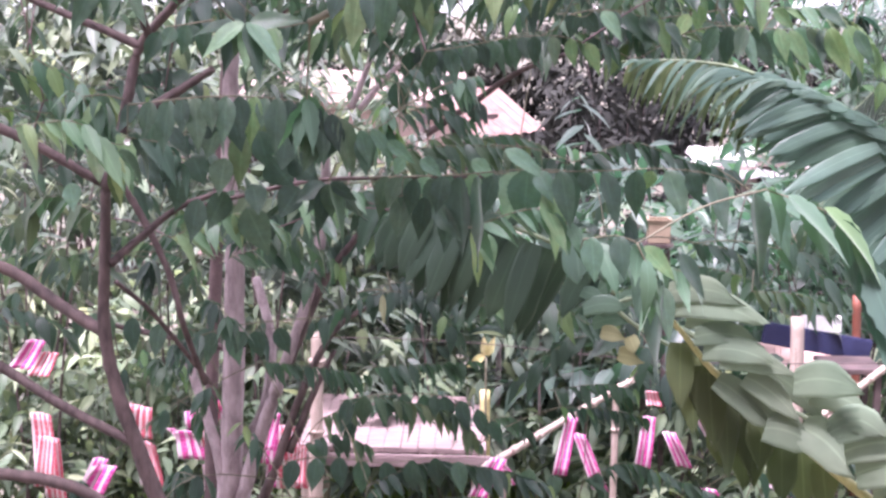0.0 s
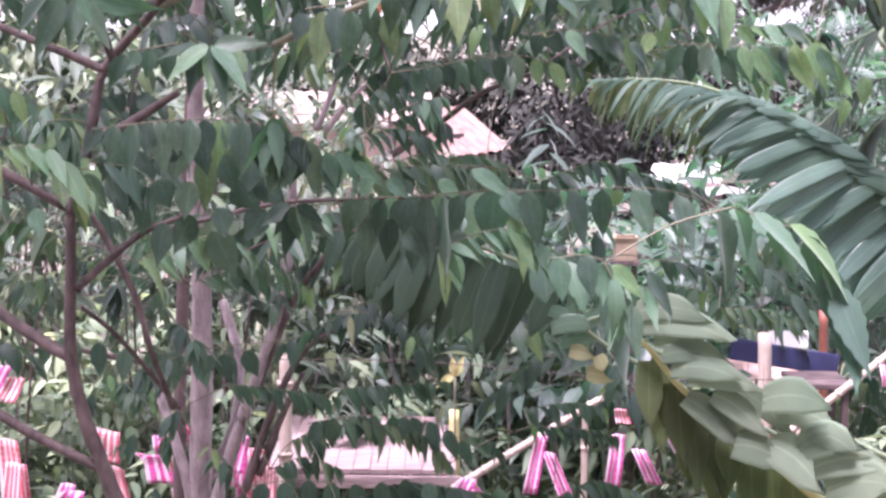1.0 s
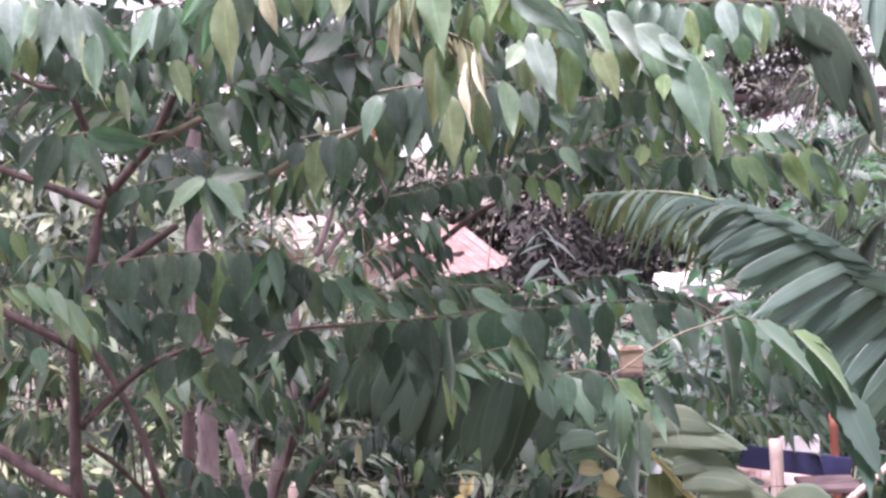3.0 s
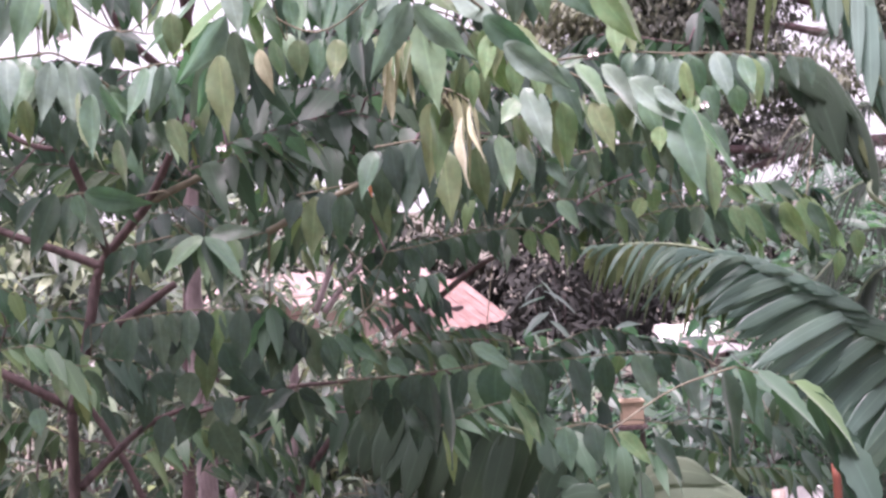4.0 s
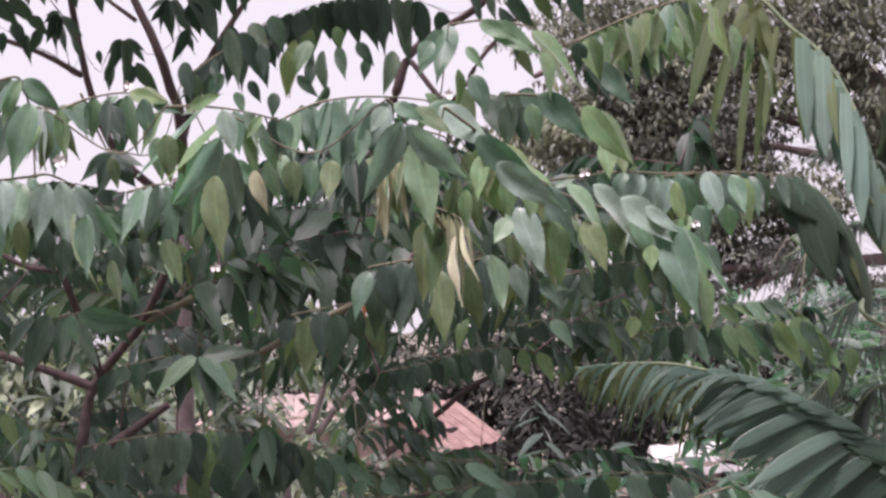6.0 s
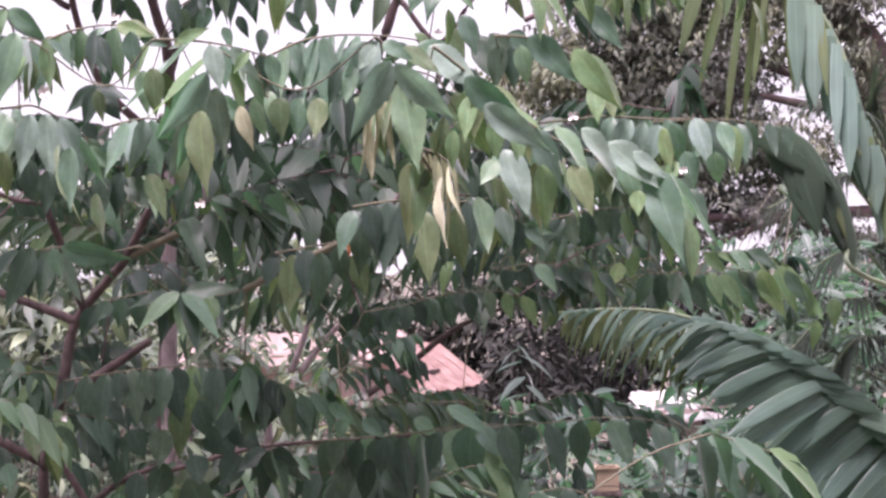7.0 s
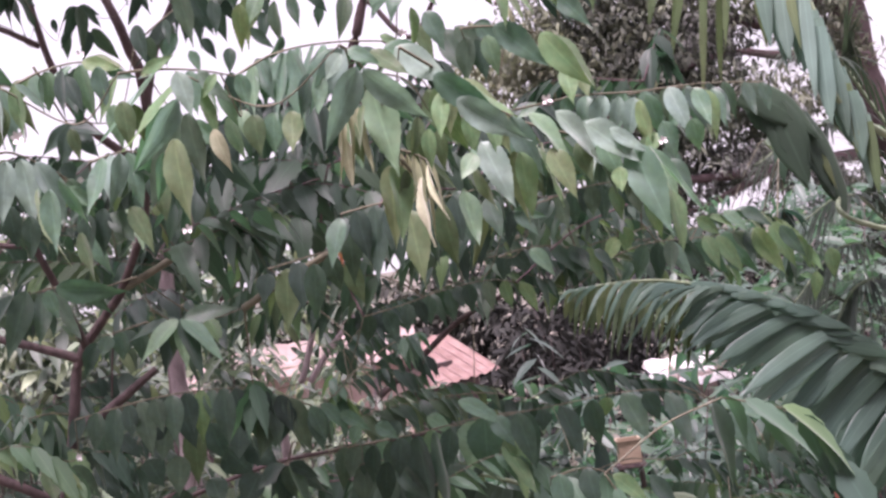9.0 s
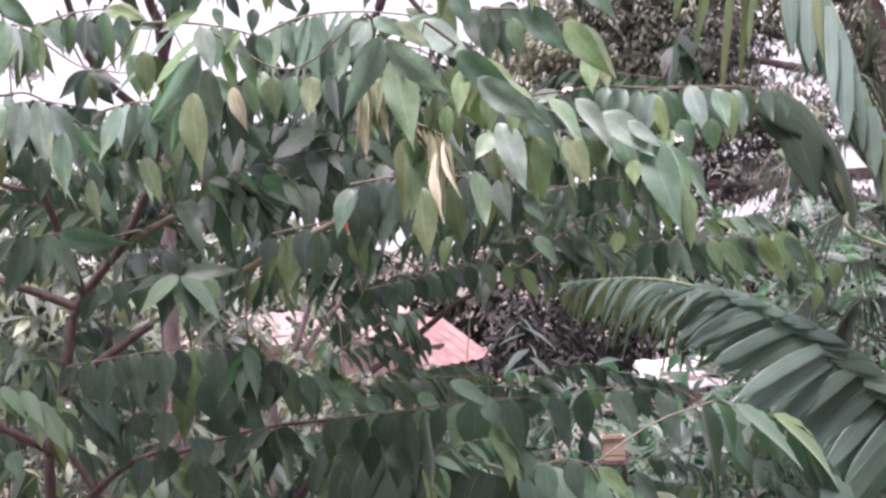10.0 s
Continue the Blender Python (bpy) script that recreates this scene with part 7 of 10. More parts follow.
limb(tall, [(-1.41, 6.90, 4.84), (-1.57, 6.90, 4.94), (-1.76, 6.90, 5.02), (-1.95, 6.90, 5.08)], 0.014, 0.008, BARK_DARK)
limb(tall, [(-1.19, 7.00, 5.08), (-1.31, 7.00, 5.18), (-1.41, 7.00, 5.29)], 0.01, 0.006, BARK_DARK)
limb(tall, [(-0.50, 7.20, 4.06), (-0.23, 7.00, 4.42), (-0.11, 6.90, 4.67), (-0.01, 6.90, 4.88), (0.28, 6.80, 5.04), (0.39, 6.80, 5.22)], 0.03, 0.01, BARK_DARK)
limb(tall, [(-0.03, 6.90, 4.83), (0.12, 6.80, 4.64), (0.27, 6.80, 4.82), (0.45, 6.80, 5.00)], 0.012, 0.008, BARK_DARK)

m_(0.12, (0.459, 5.000, 4.547), (0.583, 5.000, 4.593), (0.725, 5.000, 4.646), (0.831, 5.000, 4.684), gap=0.09, hang=0.9, seed=80, young=0.7)
m_(0.12, (0.506, 5.000, 4.458), (0.614, 5.000, 4.539), (0.755, 5.000, 4.583), (0.895, 5.000, 4.610), gap=0.09, hang=0.9, seed=81, young=0.6)
# dark leaves on the outer limb
bough = twig_of(tall, [(-1.483, 6.700, 4.900), (-1.605, 6.740, 4.969), (-1.728, 6.780, 5.049)], 0.0022)
hang(bough, (-1.716, 6.662, 5.143), (-1.606, 6.677, 5.014), 0.091, DEEP_SHADE_LEAF)
hang(bough, (-1.649, 6.685, 5.130), (-1.527, 6.694, 5.018), 0.082, DEEP_SHADE_LEAF)
hang(bough, (-1.558, 6.638, 5.046), (-1.482, 6.628, 4.966), 0.068, DEEP_SHADE_LEAF)
hang(bough, (-1.653, 6.760, 5.051), (-1.597, 6.720, 4.928), 0.069, DEEP_SHADE_LEAF)
hang(bough, (-1.599, 6.738, 4.992), (-1.577, 6.740, 4.865), 0.055, DEEP_SHADE_LEAF)
hang(bough, (-1.687, 6.705, 5.000), (-1.695, 6.704, 4.907), 0.050, DEEP_SHADE_LEAF)
hang(bough, (-1.518, 6.653, 5.000), (-1.571, 6.663, 4.898), 0.059, DEEP_SHADE_LEAF)
hang(bough, (-1.645, 6.659, 5.185), (-1.603, 6.624, 5.096), 0.046, DEEP_SHADE_LEAF)
hang(bough, (-1.609, 6.747, 5.201), (-1.575, 6.718, 5.109), 0.046, DEEP_SHADE_LEAF)
hang(bough, (-1.536, 6.743, 5.196), (-1.517, 6.746, 5.107), 0.046, DEEP_SHADE_LEAF)
hang(bough, (-1.465, 6.673, 5.178), (-1.450, 6.656, 5.099), 0.041, DEEP_SHADE_LEAF)
hang(bough, (-1.404, 6.733, 5.175), (-1.378, 6.701, 5.081), 0.055, DEEP_SHADE_LEAF)
hang(bough, (-1.716, 6.755, 5.185), (-1.699, 6.764, 5.092), 0.069, DEEP_SHADE_LEAF)
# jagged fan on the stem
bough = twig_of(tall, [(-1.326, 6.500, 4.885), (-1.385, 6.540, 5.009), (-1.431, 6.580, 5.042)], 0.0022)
hang(bough, (-1.421, 6.515, 5.029), (-1.477, 6.498, 4.992), 0.036, DEEP_SHADE_LEAF)
hang(bough, (-1.419, 6.501, 5.021), (-1.465, 6.506, 4.907), 0.049, DEEP_SHADE_LEAF)
hang(bough, (-1.409, 6.496, 5.020), (-1.441, 6.512, 4.862), 0.049, DEEP_SHADE_LEAF)
hang(bough, (-1.414, 6.563, 5.028), (-1.380, 6.491, 4.819), 0.054, DEEP_SHADE_LEAF)
hang(bough, (-1.395, 6.507, 5.017), (-1.324, 6.501, 4.831), 0.053, DEEP_SHADE_LEAF)
hang(bough, (-1.404, 6.559, 5.027), (-1.322, 6.537, 4.937), 0.036, DEEP_SHADE_LEAF)
hang(bough, (-1.421, 6.555, 5.041), (-1.475, 6.534, 5.031), 0.031, DEEP_SHADE_LEAF)
hang(bough, (-1.414, 6.501, 5.021), (-1.412, 6.491, 4.911), 0.044, DEEP_SHADE_LEAF)
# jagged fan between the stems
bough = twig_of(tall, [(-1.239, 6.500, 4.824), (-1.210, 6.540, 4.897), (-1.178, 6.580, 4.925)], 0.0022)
hang(bough, (-1.171, 6.514, 4.911), (-1.230, 6.506, 4.858), 0.040, DEEP_SHADE_LEAF)
hang(bough, (-1.159, 6.451, 4.895), (-1.232, 6.446, 4.736), 0.044, DEEP_SHADE_LEAF)
hang(bough, (-1.172, 6.545, 4.912), (-1.202, 6.560, 4.793), 0.045, DEEP_SHADE_LEAF)
hang(bough, (-1.145, 6.435, 4.891), (-1.131, 6.395, 4.705), 0.048, DEEP_SHADE_LEAF)
hang(bough, (-1.144, 6.468, 4.901), (-1.060, 6.449, 4.813), 0.044, DEEP_SHADE_LEAF)
hang(bough, (-1.145, 6.496, 4.908), (-1.075, 6.491, 4.856), 0.036, DEEP_SHADE_LEAF)
hang(bough, (-1.122, 6.572, 4.822), (-1.039, 6.577, 4.682), 0.058, DEEP_SHADE_LEAF)
hang(bough, (-1.210, 6.487, 4.813), (-1.225, 6.491, 4.702), 0.053, DEEP_SHADE_LEAF)
hang(bough, (-1.131, 6.519, 4.805), (-1.172, 6.517, 4.690), 0.058, DEEP_SHADE_LEAF)
hang(bough, (-1.253, 6.479, 5.121), (-1.229, 6.444, 4.996), 0.058, DEEP_SHADE_LEAF)
hang(bough, (-1.194, 6.474, 5.121), (-1.221, 6.462, 5.057), 0.040, DEEP_SHADE_LEAF)
hang(bough, (-1.155, 6.558, 5.137), (-1.168, 6.564, 5.075), 0.040, DEEP_SHADE_LEAF)
hang(bough, (-1.247, 6.437, 4.859), (-1.237, 6.438, 4.798), 0.035, DEEP_SHADE_LEAF)
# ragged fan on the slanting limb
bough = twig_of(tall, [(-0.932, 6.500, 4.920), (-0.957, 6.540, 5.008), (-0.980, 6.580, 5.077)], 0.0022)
hang(bough, (-0.978, 6.538, 5.068), (-1.071, 6.516, 5.028), 0.040, DEEP_SHADE_LEAF)
hang(bough, (-0.967, 6.462, 5.048), (-1.050, 6.457, 4.966), 0.035, DEEP_SHADE_LEAF)
hang(bough, (-0.966, 6.454, 5.042), (-1.014, 6.438, 4.920), 0.040, DEEP_SHADE_LEAF)
hang(bough, (-0.959, 6.434, 5.038), (-0.960, 6.392, 4.869), 0.044, DEEP_SHADE_LEAF)
hang(bough, (-0.968, 6.557, 5.067), (-0.912, 6.518, 4.979), 0.036, DEEP_SHADE_LEAF)
hang(bough, (-0.960, 6.534, 5.064), (-0.863, 6.452, 4.874), 0.049, DEEP_SHADE_LEAF)
hang(bough, (-0.897, 6.431, 4.921), (-0.961, 6.427, 4.786), 0.040, DEEP_SHADE_LEAF)
hang(bough, (-0.908, 6.567, 4.938), (-0.894, 6.538, 4.841), 0.036, DEEP_SHADE_LEAF)
hang(bough, (-0.905, 6.487, 4.932), (-0.921, 6.437, 4.803), 0.035, DEEP_SHADE_LEAF)
hang(bough, (-0.887, 6.517, 5.114), (-0.776, 6.427, 4.847), 0.120, DEEP_SHADE_LEAF)
hang(bough, (-0.792, 6.470, 5.099), (-0.767, 6.474, 4.981), 0.066, DEEP_SHADE_LEAF)
hang(bough, (-0.732, 6.492, 5.100), (-0.713, 6.502, 4.961), 0.058, DEEP_SHADE_LEAF)
hang(bough, (-0.682, 6.483, 5.096), (-0.660, 6.440, 4.987), 0.049, DEEP_SHADE_LEAF)
hang(bough, (-0.878, 6.476, 5.037), (-0.854, 6.495, 4.904), 0.089, DEEP_SHADE_LEAF)
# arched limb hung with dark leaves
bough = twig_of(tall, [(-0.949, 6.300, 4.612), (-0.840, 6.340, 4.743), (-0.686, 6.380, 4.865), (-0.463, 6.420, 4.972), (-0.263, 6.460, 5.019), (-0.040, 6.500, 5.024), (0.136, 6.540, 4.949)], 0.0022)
hang(bough, (-0.746, 6.234, 4.778), (-0.915, 6.246, 4.594), 0.094, DEEP_SHADE_LEAF)
hang(bough, (-0.791, 6.341, 4.767), (-0.828, 6.330, 4.600), 0.087, DEEP_SHADE_LEAF)
hang(bough, (-0.849, 6.270, 4.715), (-0.895, 6.282, 4.589), 0.073, DEEP_SHADE_LEAF)
hang(bough, (-0.704, 6.369, 4.918), (-0.790, 6.347, 4.711), 0.074, DEEP_SHADE_LEAF)
hang(bough, (-0.700, 6.258, 4.888), (-0.745, 6.284, 4.668), 0.086, DEEP_SHADE_LEAF)
hang(bough, (-0.648, 6.236, 4.846), (-0.681, 6.246, 4.637), 0.077, DEEP_SHADE_LEAF)
hang(bough, (-0.632, 6.325, 4.844), (-0.586, 6.337, 4.654), 0.086, DEEP_SHADE_LEAF)
hang(bough, (-0.578, 6.234, 4.868), (-0.540, 6.213, 4.720), 0.107, DEEP_SHADE_LEAF)
hang(bough, (-0.514, 6.264, 4.914), (-0.520, 6.191, 4.737), 0.107, DEEP_SHADE_LEAF)
hang(bough, (-0.447, 6.246, 4.929), (-0.423, 6.218, 4.758), 0.094, DEEP_SHADE_LEAF)
hang(bough, (-0.387, 6.339, 4.970), (-0.400, 6.321, 4.773), 0.095, DEEP_SHADE_LEAF)
hang(bough, (-0.322, 6.370, 4.990), (-0.309, 6.344, 4.794), 0.096, DEEP_SHADE_LEAF)
hang(bough, (-0.251, 6.263, 4.976), (-0.217, 6.245, 4.786), 0.094, DEEP_SHADE_LEAF)
hang(bough, (-0.185, 6.233, 4.971), (-0.153, 6.212, 4.764), 0.094, DEEP_SHADE_LEAF)
hang(bough, (-0.121, 6.264, 4.978), (-0.111, 6.174, 4.725), 0.086, DEEP_SHADE_LEAF)
hang(bough, (-0.079, 6.348, 4.993), (-0.050, 6.307, 4.708), 0.078, DEEP_SHADE_LEAF)
hang(bough, (0.007, 6.233, 4.945), (0.039, 6.232, 4.735), 0.085, DEEP_SHADE_LEAF)
hang(bough, (0.092, 6.263, 4.907), (0.128, 6.266, 4.779), 0.077, DEEP_SHADE_LEAF)
hang(bough, (-0.551, 6.261, 4.900), (-0.586, 6.208, 4.752), 0.094, DEEP_SHADE_LEAF)
hang(bough, (-0.480, 6.248, 4.927), (-0.478, 6.266, 4.777), 0.094, DEEP_SHADE_LEAF)
hang(bough, (-0.424, 6.362, 4.963), (-0.464, 6.333, 4.810), 0.096, DEEP_SHADE_LEAF)
hang(bough, (-0.355, 6.371, 4.988), (-0.338, 6.356, 4.829), 0.096, DEEP_SHADE_LEAF)
hang(bough, (-0.288, 6.358, 4.995), (-0.284, 6.318, 4.819), 0.096, DEEP_SHADE_LEAF)
hang(bough, (-0.221, 6.342, 4.992), (-0.199, 6.297, 4.833), 0.087, DEEP_SHADE_LEAF)
hang(bough, (-0.155, 6.299, 4.985), (-0.091, 6.315, 4.830), 0.086, DEEP_SHADE_LEAF)
hang(bough, (-0.018, 6.258, 4.960), (-0.048, 6.197, 4.785), 0.077, DEEP_SHADE_LEAF)
hang(bough, (0.214, 6.358, 5.010), (0.241, 6.297, 4.849), 0.048, DEEP_SHADE_LEAF)
# leaves beyond the bright shoot
bough = twig_of(tall, [(0.321, 6.500, 5.045), (0.375, 6.540, 4.982), (0.463, 6.580, 4.893)], 0.0022)
hang(bough, (0.337, 6.476, 4.953), (0.416, 6.426, 4.751), 0.058, DEEP_SHADE_LEAF)
hang(bough, (0.379, 6.543, 5.010), (0.471, 6.502, 4.851), 0.058, DEEP_SHADE_LEAF)
hang(bough, (0.480, 6.545, 5.034), (0.551, 6.518, 4.882), 0.067, OLIVE_LEAF)
hang(bough, (0.397, 6.522, 4.795), (0.460, 6.487, 4.668), 0.067, OLIVE_LEAF)
hang(bough, (0.609, 6.467, 5.022), (0.664, 6.396, 4.844), 0.066, DEEP_SHADE_LEAF)
hang(bough, (0.550, 6.566, 5.046), (0.591, 6.576, 4.954), 0.058, DEEP_SHADE_LEAF)
hang(bough, (0.301, 6.568, 5.060), (0.334, 6.498, 4.885), 0.049, DEEP_SHADE_LEAF)
# bright leaf against the sky
bough = twig_of(tall, [(-0.324, 5.200, 4.681), (-0.374, 5.240, 4.651), (-0.394, 5.280, 4.644)], 0.0022)
hang(bough, (-0.386, 5.224, 4.638), (-0.422, 5.246, 4.461), 0.064, LIME)
hang(bough, (-0.336, 5.257, 4.677), (-0.391, 5.269, 4.532), 0.061, LIME)
hang(bough, (-0.367, 5.267, 4.659), (-0.334, 5.239, 4.543), 0.054, SHADE_LEAF)
fill(tall, 34, -0.28, 0.1, 5.0, 7.4, 0.0, 0.085, 0.11, 6, DEEP_SHADE_LEAF)

# unseen twigs added above the view to shade the leaves below
fill(tall, 30, -0.32, 0.2, 5.6, 7.6, 0.25, 0.42, 0.13, 16, DEEP_SHADE_LEAF)
fill(mid, 160, -0.52, 0.32, 4.6, 8.5, 0.26, 0.5, 0.2, 17)


def shade_crown(tree, mid_at, radii, n, size, seed):
    """A dense mass of leaves added above the view, unseen, to shade what hangs below."""
    q = random.Random(seed)
    heap = Heap()
    for i in range(n):
        a = Vector((q.uniform(-1, 1), q.uniform(-1, 1), q.uniform(-1, 1)))
        if a.length > 1:
            continue
        p = Vector(mid_at) + Vector((a.x * radii[0], a.y * radii[1], a.z * radii[2]))
        heap.add(q.choice(TINY), facing(p, (q.uniform(-1, 1), q.uniform(-1, 1), -0.7), (q.uniform(-0.5, 0.5), q.uniform(-0.5, 0.5), 1), size * q.uniform(0.7, 1.3)))
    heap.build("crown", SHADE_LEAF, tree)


shade_crown(mid, (-2.0, 4.8, 6.6), (3.0, 3.2, 0.9), 9000, 0.26, 71)


# ---- banana plants ----
banana = thing("banana_plant", "banana plant with large wind-torn green leaves and yellowish midribs", "banana plant", (1.75, 4.6, 0.0), "banana plants")
part("stem", tube(bmesh.new(), spline([(1.75, 4.6, 0.0), (1.72, 4.6, 1.2), (1.7, 4.6, 2.3)]), 0.11, 0.07, 14, 0.03), MIDRIB, banana)
# broad torn leaf at the side
leaf_rib = part("midrib", tube(bmesh.new(), spline([(1.75, 4.5, 2.3), (1.188, 4.200, 3.218), (1.089, 4.200, 3.313), (0.989, 4.200, 3.401), (0.889, 4.200, 3.467), (0.760, 4.200, 3.533), (0.631, 4.200, 3.574), (0.502, 4.200, 3.587), (0.358, 4.200, 3.582)], 8), 0.009, 0.0031, 8, 0.03), GREEN_RIB, banana)
blade(leaf_rib, (1.256, 4.192, 3.159), (1.066, 4.203, 2.959), 0.055, 0.03, BANANA)
blade(leaf_rib, (1.235, 4.173, 3.175), (1.002, 4.128, 2.977), 0.053, 0.03, BANANA)
blade(leaf_rib, (1.228, 4.198, 3.185), (1.021, 4.218, 2.996), 0.053, 0.03, BANANA)
blade(leaf_rib, (1.211, 4.188, 3.198), (1.025, 4.133, 3.020), 0.053, 0.03, BANANA)
blade(leaf_rib, (1.200, 4.201, 3.209), (0.989, 4.180, 3.016), 0.051, 0.03, BANANA)
blade(leaf_rib, (1.186, 4.205, 3.220), (0.980, 4.212, 3.051), 0.052, 0.03, BANANA)
blade(leaf_rib, (1.171, 4.199, 3.234), (0.960, 4.132, 3.059), 0.050, 0.03, BANANA)
blade(leaf_rib, (1.159, 4.205, 3.248), (0.967, 4.174, 3.080), 0.050, 0.03, BANANA)
blade(leaf_rib, (1.136, 4.174, 3.265), (0.948, 4.193, 3.109), 0.050, 0.03, BANANA)
blade(leaf_rib, (1.126, 4.191, 3.276), (0.905, 4.198, 3.089), 0.048, 0.03, BANANA)
blade(leaf_rib, (1.113, 4.195, 3.289), (0.903, 4.212, 3.107), 0.048, 0.03, BANANA)
blade(leaf_rib, (1.102, 4.201, 3.301), (0.882, 4.201, 3.133), 0.048, 0.03, BANANA)
blade(leaf_rib, (1.080, 4.171, 3.317), (0.876, 4.176, 3.177), 0.046, 0.03, BANANA)
blade(leaf_rib, (1.070, 4.188, 3.329), (0.847, 4.147, 3.169), 0.046, 0.03, BANANA)
blade(leaf_rib, (1.054, 4.186, 3.342), (0.862, 4.191, 3.212), 0.045, 0.03, BANANA)
blade(leaf_rib, (1.040, 4.189, 3.354), (0.821, 4.113, 3.244), 0.045, 0.03, BANANA)
blade(leaf_rib, (1.027, 4.191, 3.366), (0.776, 4.106, 3.251), 0.045, 0.03, BANANA)
blade(leaf_rib, (1.007, 4.171, 3.381), (0.752, 4.080, 3.278), 0.043, 0.03, BANANA)
blade(leaf_rib, (1.001, 4.206, 3.390), (0.801, 4.174, 3.290), 0.042, 0.03, BANANA)
blade(leaf_rib, (0.982, 4.191, 3.404), (0.755, 4.157, 3.317), 0.040, 0.03, BANANA)
blade(leaf_rib, (0.970, 4.206, 3.414), (0.750, 4.223, 3.343), 0.040, 0.03, BANANA)
blade(leaf_rib, (0.952, 4.196, 3.425), (0.748, 4.165, 3.345), 0.039, 0.03, BANANA)
blade(leaf_rib, (0.933, 4.182, 3.436), (0.726, 4.134, 3.367), 0.037, 0.03, BANANA)
blade(leaf_rib, (0.920, 4.199, 3.446), (0.692, 4.212, 3.358), 0.037, 0.03, BANANA)
blade(leaf_rib, (0.904, 4.198, 3.457), (0.711, 4.177, 3.396), 0.035, 0.03, BANANA)
blade(leaf_rib, (0.886, 4.190, 3.468), (0.675, 4.150, 3.406), 0.034, 0.03, BANANA)
blade(leaf_rib, (0.866, 4.172, 3.477), (0.682, 4.140, 3.425), 0.034, 0.03, BANANA)
blade(leaf_rib, (0.851, 4.185, 3.485), (0.645, 4.122, 3.407), 0.032, 0.03, BANANA)
blade(leaf_rib, (0.833, 4.179, 3.495), (0.659, 4.130, 3.422), 0.030, 0.03, BANANA)
blade(leaf_rib, (0.820, 4.199, 3.502), (0.672, 4.169, 3.425), 0.029, 0.03, BANANA)
blade(leaf_rib, (0.804, 4.205, 3.511), (0.669, 4.218, 3.427), 0.029, 0.03, BANANA)
blade(leaf_rib, (0.785, 4.194, 3.520), (0.633, 4.163, 3.423), 0.027, 0.03, BANANA)
blade(leaf_rib, (0.768, 4.197, 3.529), (0.634, 4.184, 3.447), 0.026, 0.03, BANANA)
blade(leaf_rib, (0.746, 4.173, 3.537), (0.643, 4.175, 3.453), 0.026, 0.03, BANANA)
blade(leaf_rib, (1.193, 4.194, 3.214), (1.320, 4.197, 3.156), 0.039, 0.03, BANANA)
blade(leaf_rib, (1.171, 4.173, 3.231), (1.323, 4.162, 3.163), 0.038, 0.03, BANANA)
blade(leaf_rib, (1.160, 4.189, 3.244), (1.307, 4.165, 3.180), 0.038, 0.03, BANANA)
blade(leaf_rib, (1.139, 4.171, 3.261), (1.245, 4.140, 3.215), 0.037, 0.03, BANANA)
blade(leaf_rib, (1.127, 4.183, 3.274), (1.254, 4.146, 3.222), 0.037, 0.03, BANANA)
blade(leaf_rib, (1.109, 4.170, 3.290), (1.239, 4.119, 3.239), 0.035, 0.03, BANANA)
blade(leaf_rib, (1.100, 4.194, 3.302), (1.204, 4.152, 3.263), 0.035, 0.03, BANANA)
blade(leaf_rib, (1.088, 4.209, 3.315), (1.208, 4.171, 3.272), 0.035, 0.03, BANANA)
blade(leaf_rib, (1.063, 4.174, 3.331), (1.167, 4.168, 3.296), 0.034, 0.03, BANANA)
blade(leaf_rib, (1.049, 4.179, 3.346), (1.156, 4.149, 3.310), 0.034, 0.03, BANANA)
blade(leaf_rib, (1.033, 4.178, 3.359), (1.159, 4.178, 3.320), 0.034, 0.03, BANANA)
blade(leaf_rib, (1.015, 4.174, 3.374), (1.140, 4.180, 3.337), 0.032, 0.03, BANANA)
blade(leaf_rib, (1.008, 4.208, 3.384), (1.124, 4.163, 3.352), 0.032, 0.03, BANANA)
blade(leaf_rib, (0.987, 4.185, 3.400), (1.081, 4.161, 3.375), 0.032, 0.03, BANANA)
blade(leaf_rib, (0.970, 4.189, 3.412), (1.075, 4.174, 3.386), 0.030, 0.03, BANANA)
blade(leaf_rib, (0.952, 4.185, 3.424), (1.071, 4.161, 3.395), 0.030, 0.03, BANANA)
blade(leaf_rib, (0.933, 4.179, 3.436), (1.045, 4.178, 3.409), 0.030, 0.03, BANANA)
blade(leaf_rib, (0.918, 4.191, 3.447), (1.025, 4.192, 3.422), 0.029, 0.03, BANANA)
blade(leaf_rib, (0.900, 4.188, 3.459), (0.994, 4.154, 3.438), 0.029, 0.03, BANANA)
blade(leaf_rib, (0.878, 4.171, 3.470), (0.998, 4.177, 3.444), 0.027, 0.03, BANANA)
blade(leaf_rib, (0.866, 4.202, 3.479), (0.972, 4.210, 3.455), 0.027, 0.03, BANANA)
blade(leaf_rib, (0.843, 4.180, 3.490), (0.921, 4.156, 3.473), 0.026, 0.03, BANANA)
blade(leaf_rib, (0.827, 4.194, 3.498), (0.934, 4.194, 3.477), 0.026, 0.03, BANANA)
blade(leaf_rib, (0.803, 4.172, 3.510), (0.893, 4.170, 3.491), 0.024, 0.03, BANANA)
blade(leaf_rib, (0.787, 4.182, 3.518), (0.873, 4.158, 3.501), 0.024, 0.03, BANANA)
blade(leaf_rib, (0.773, 4.209, 3.527), (0.851, 4.188, 3.511), 0.023, 0.03, BANANA)
blade(leaf_rib, (0.754, 4.206, 3.536), (0.835, 4.178, 3.520), 0.023, 0.03, BANANA)
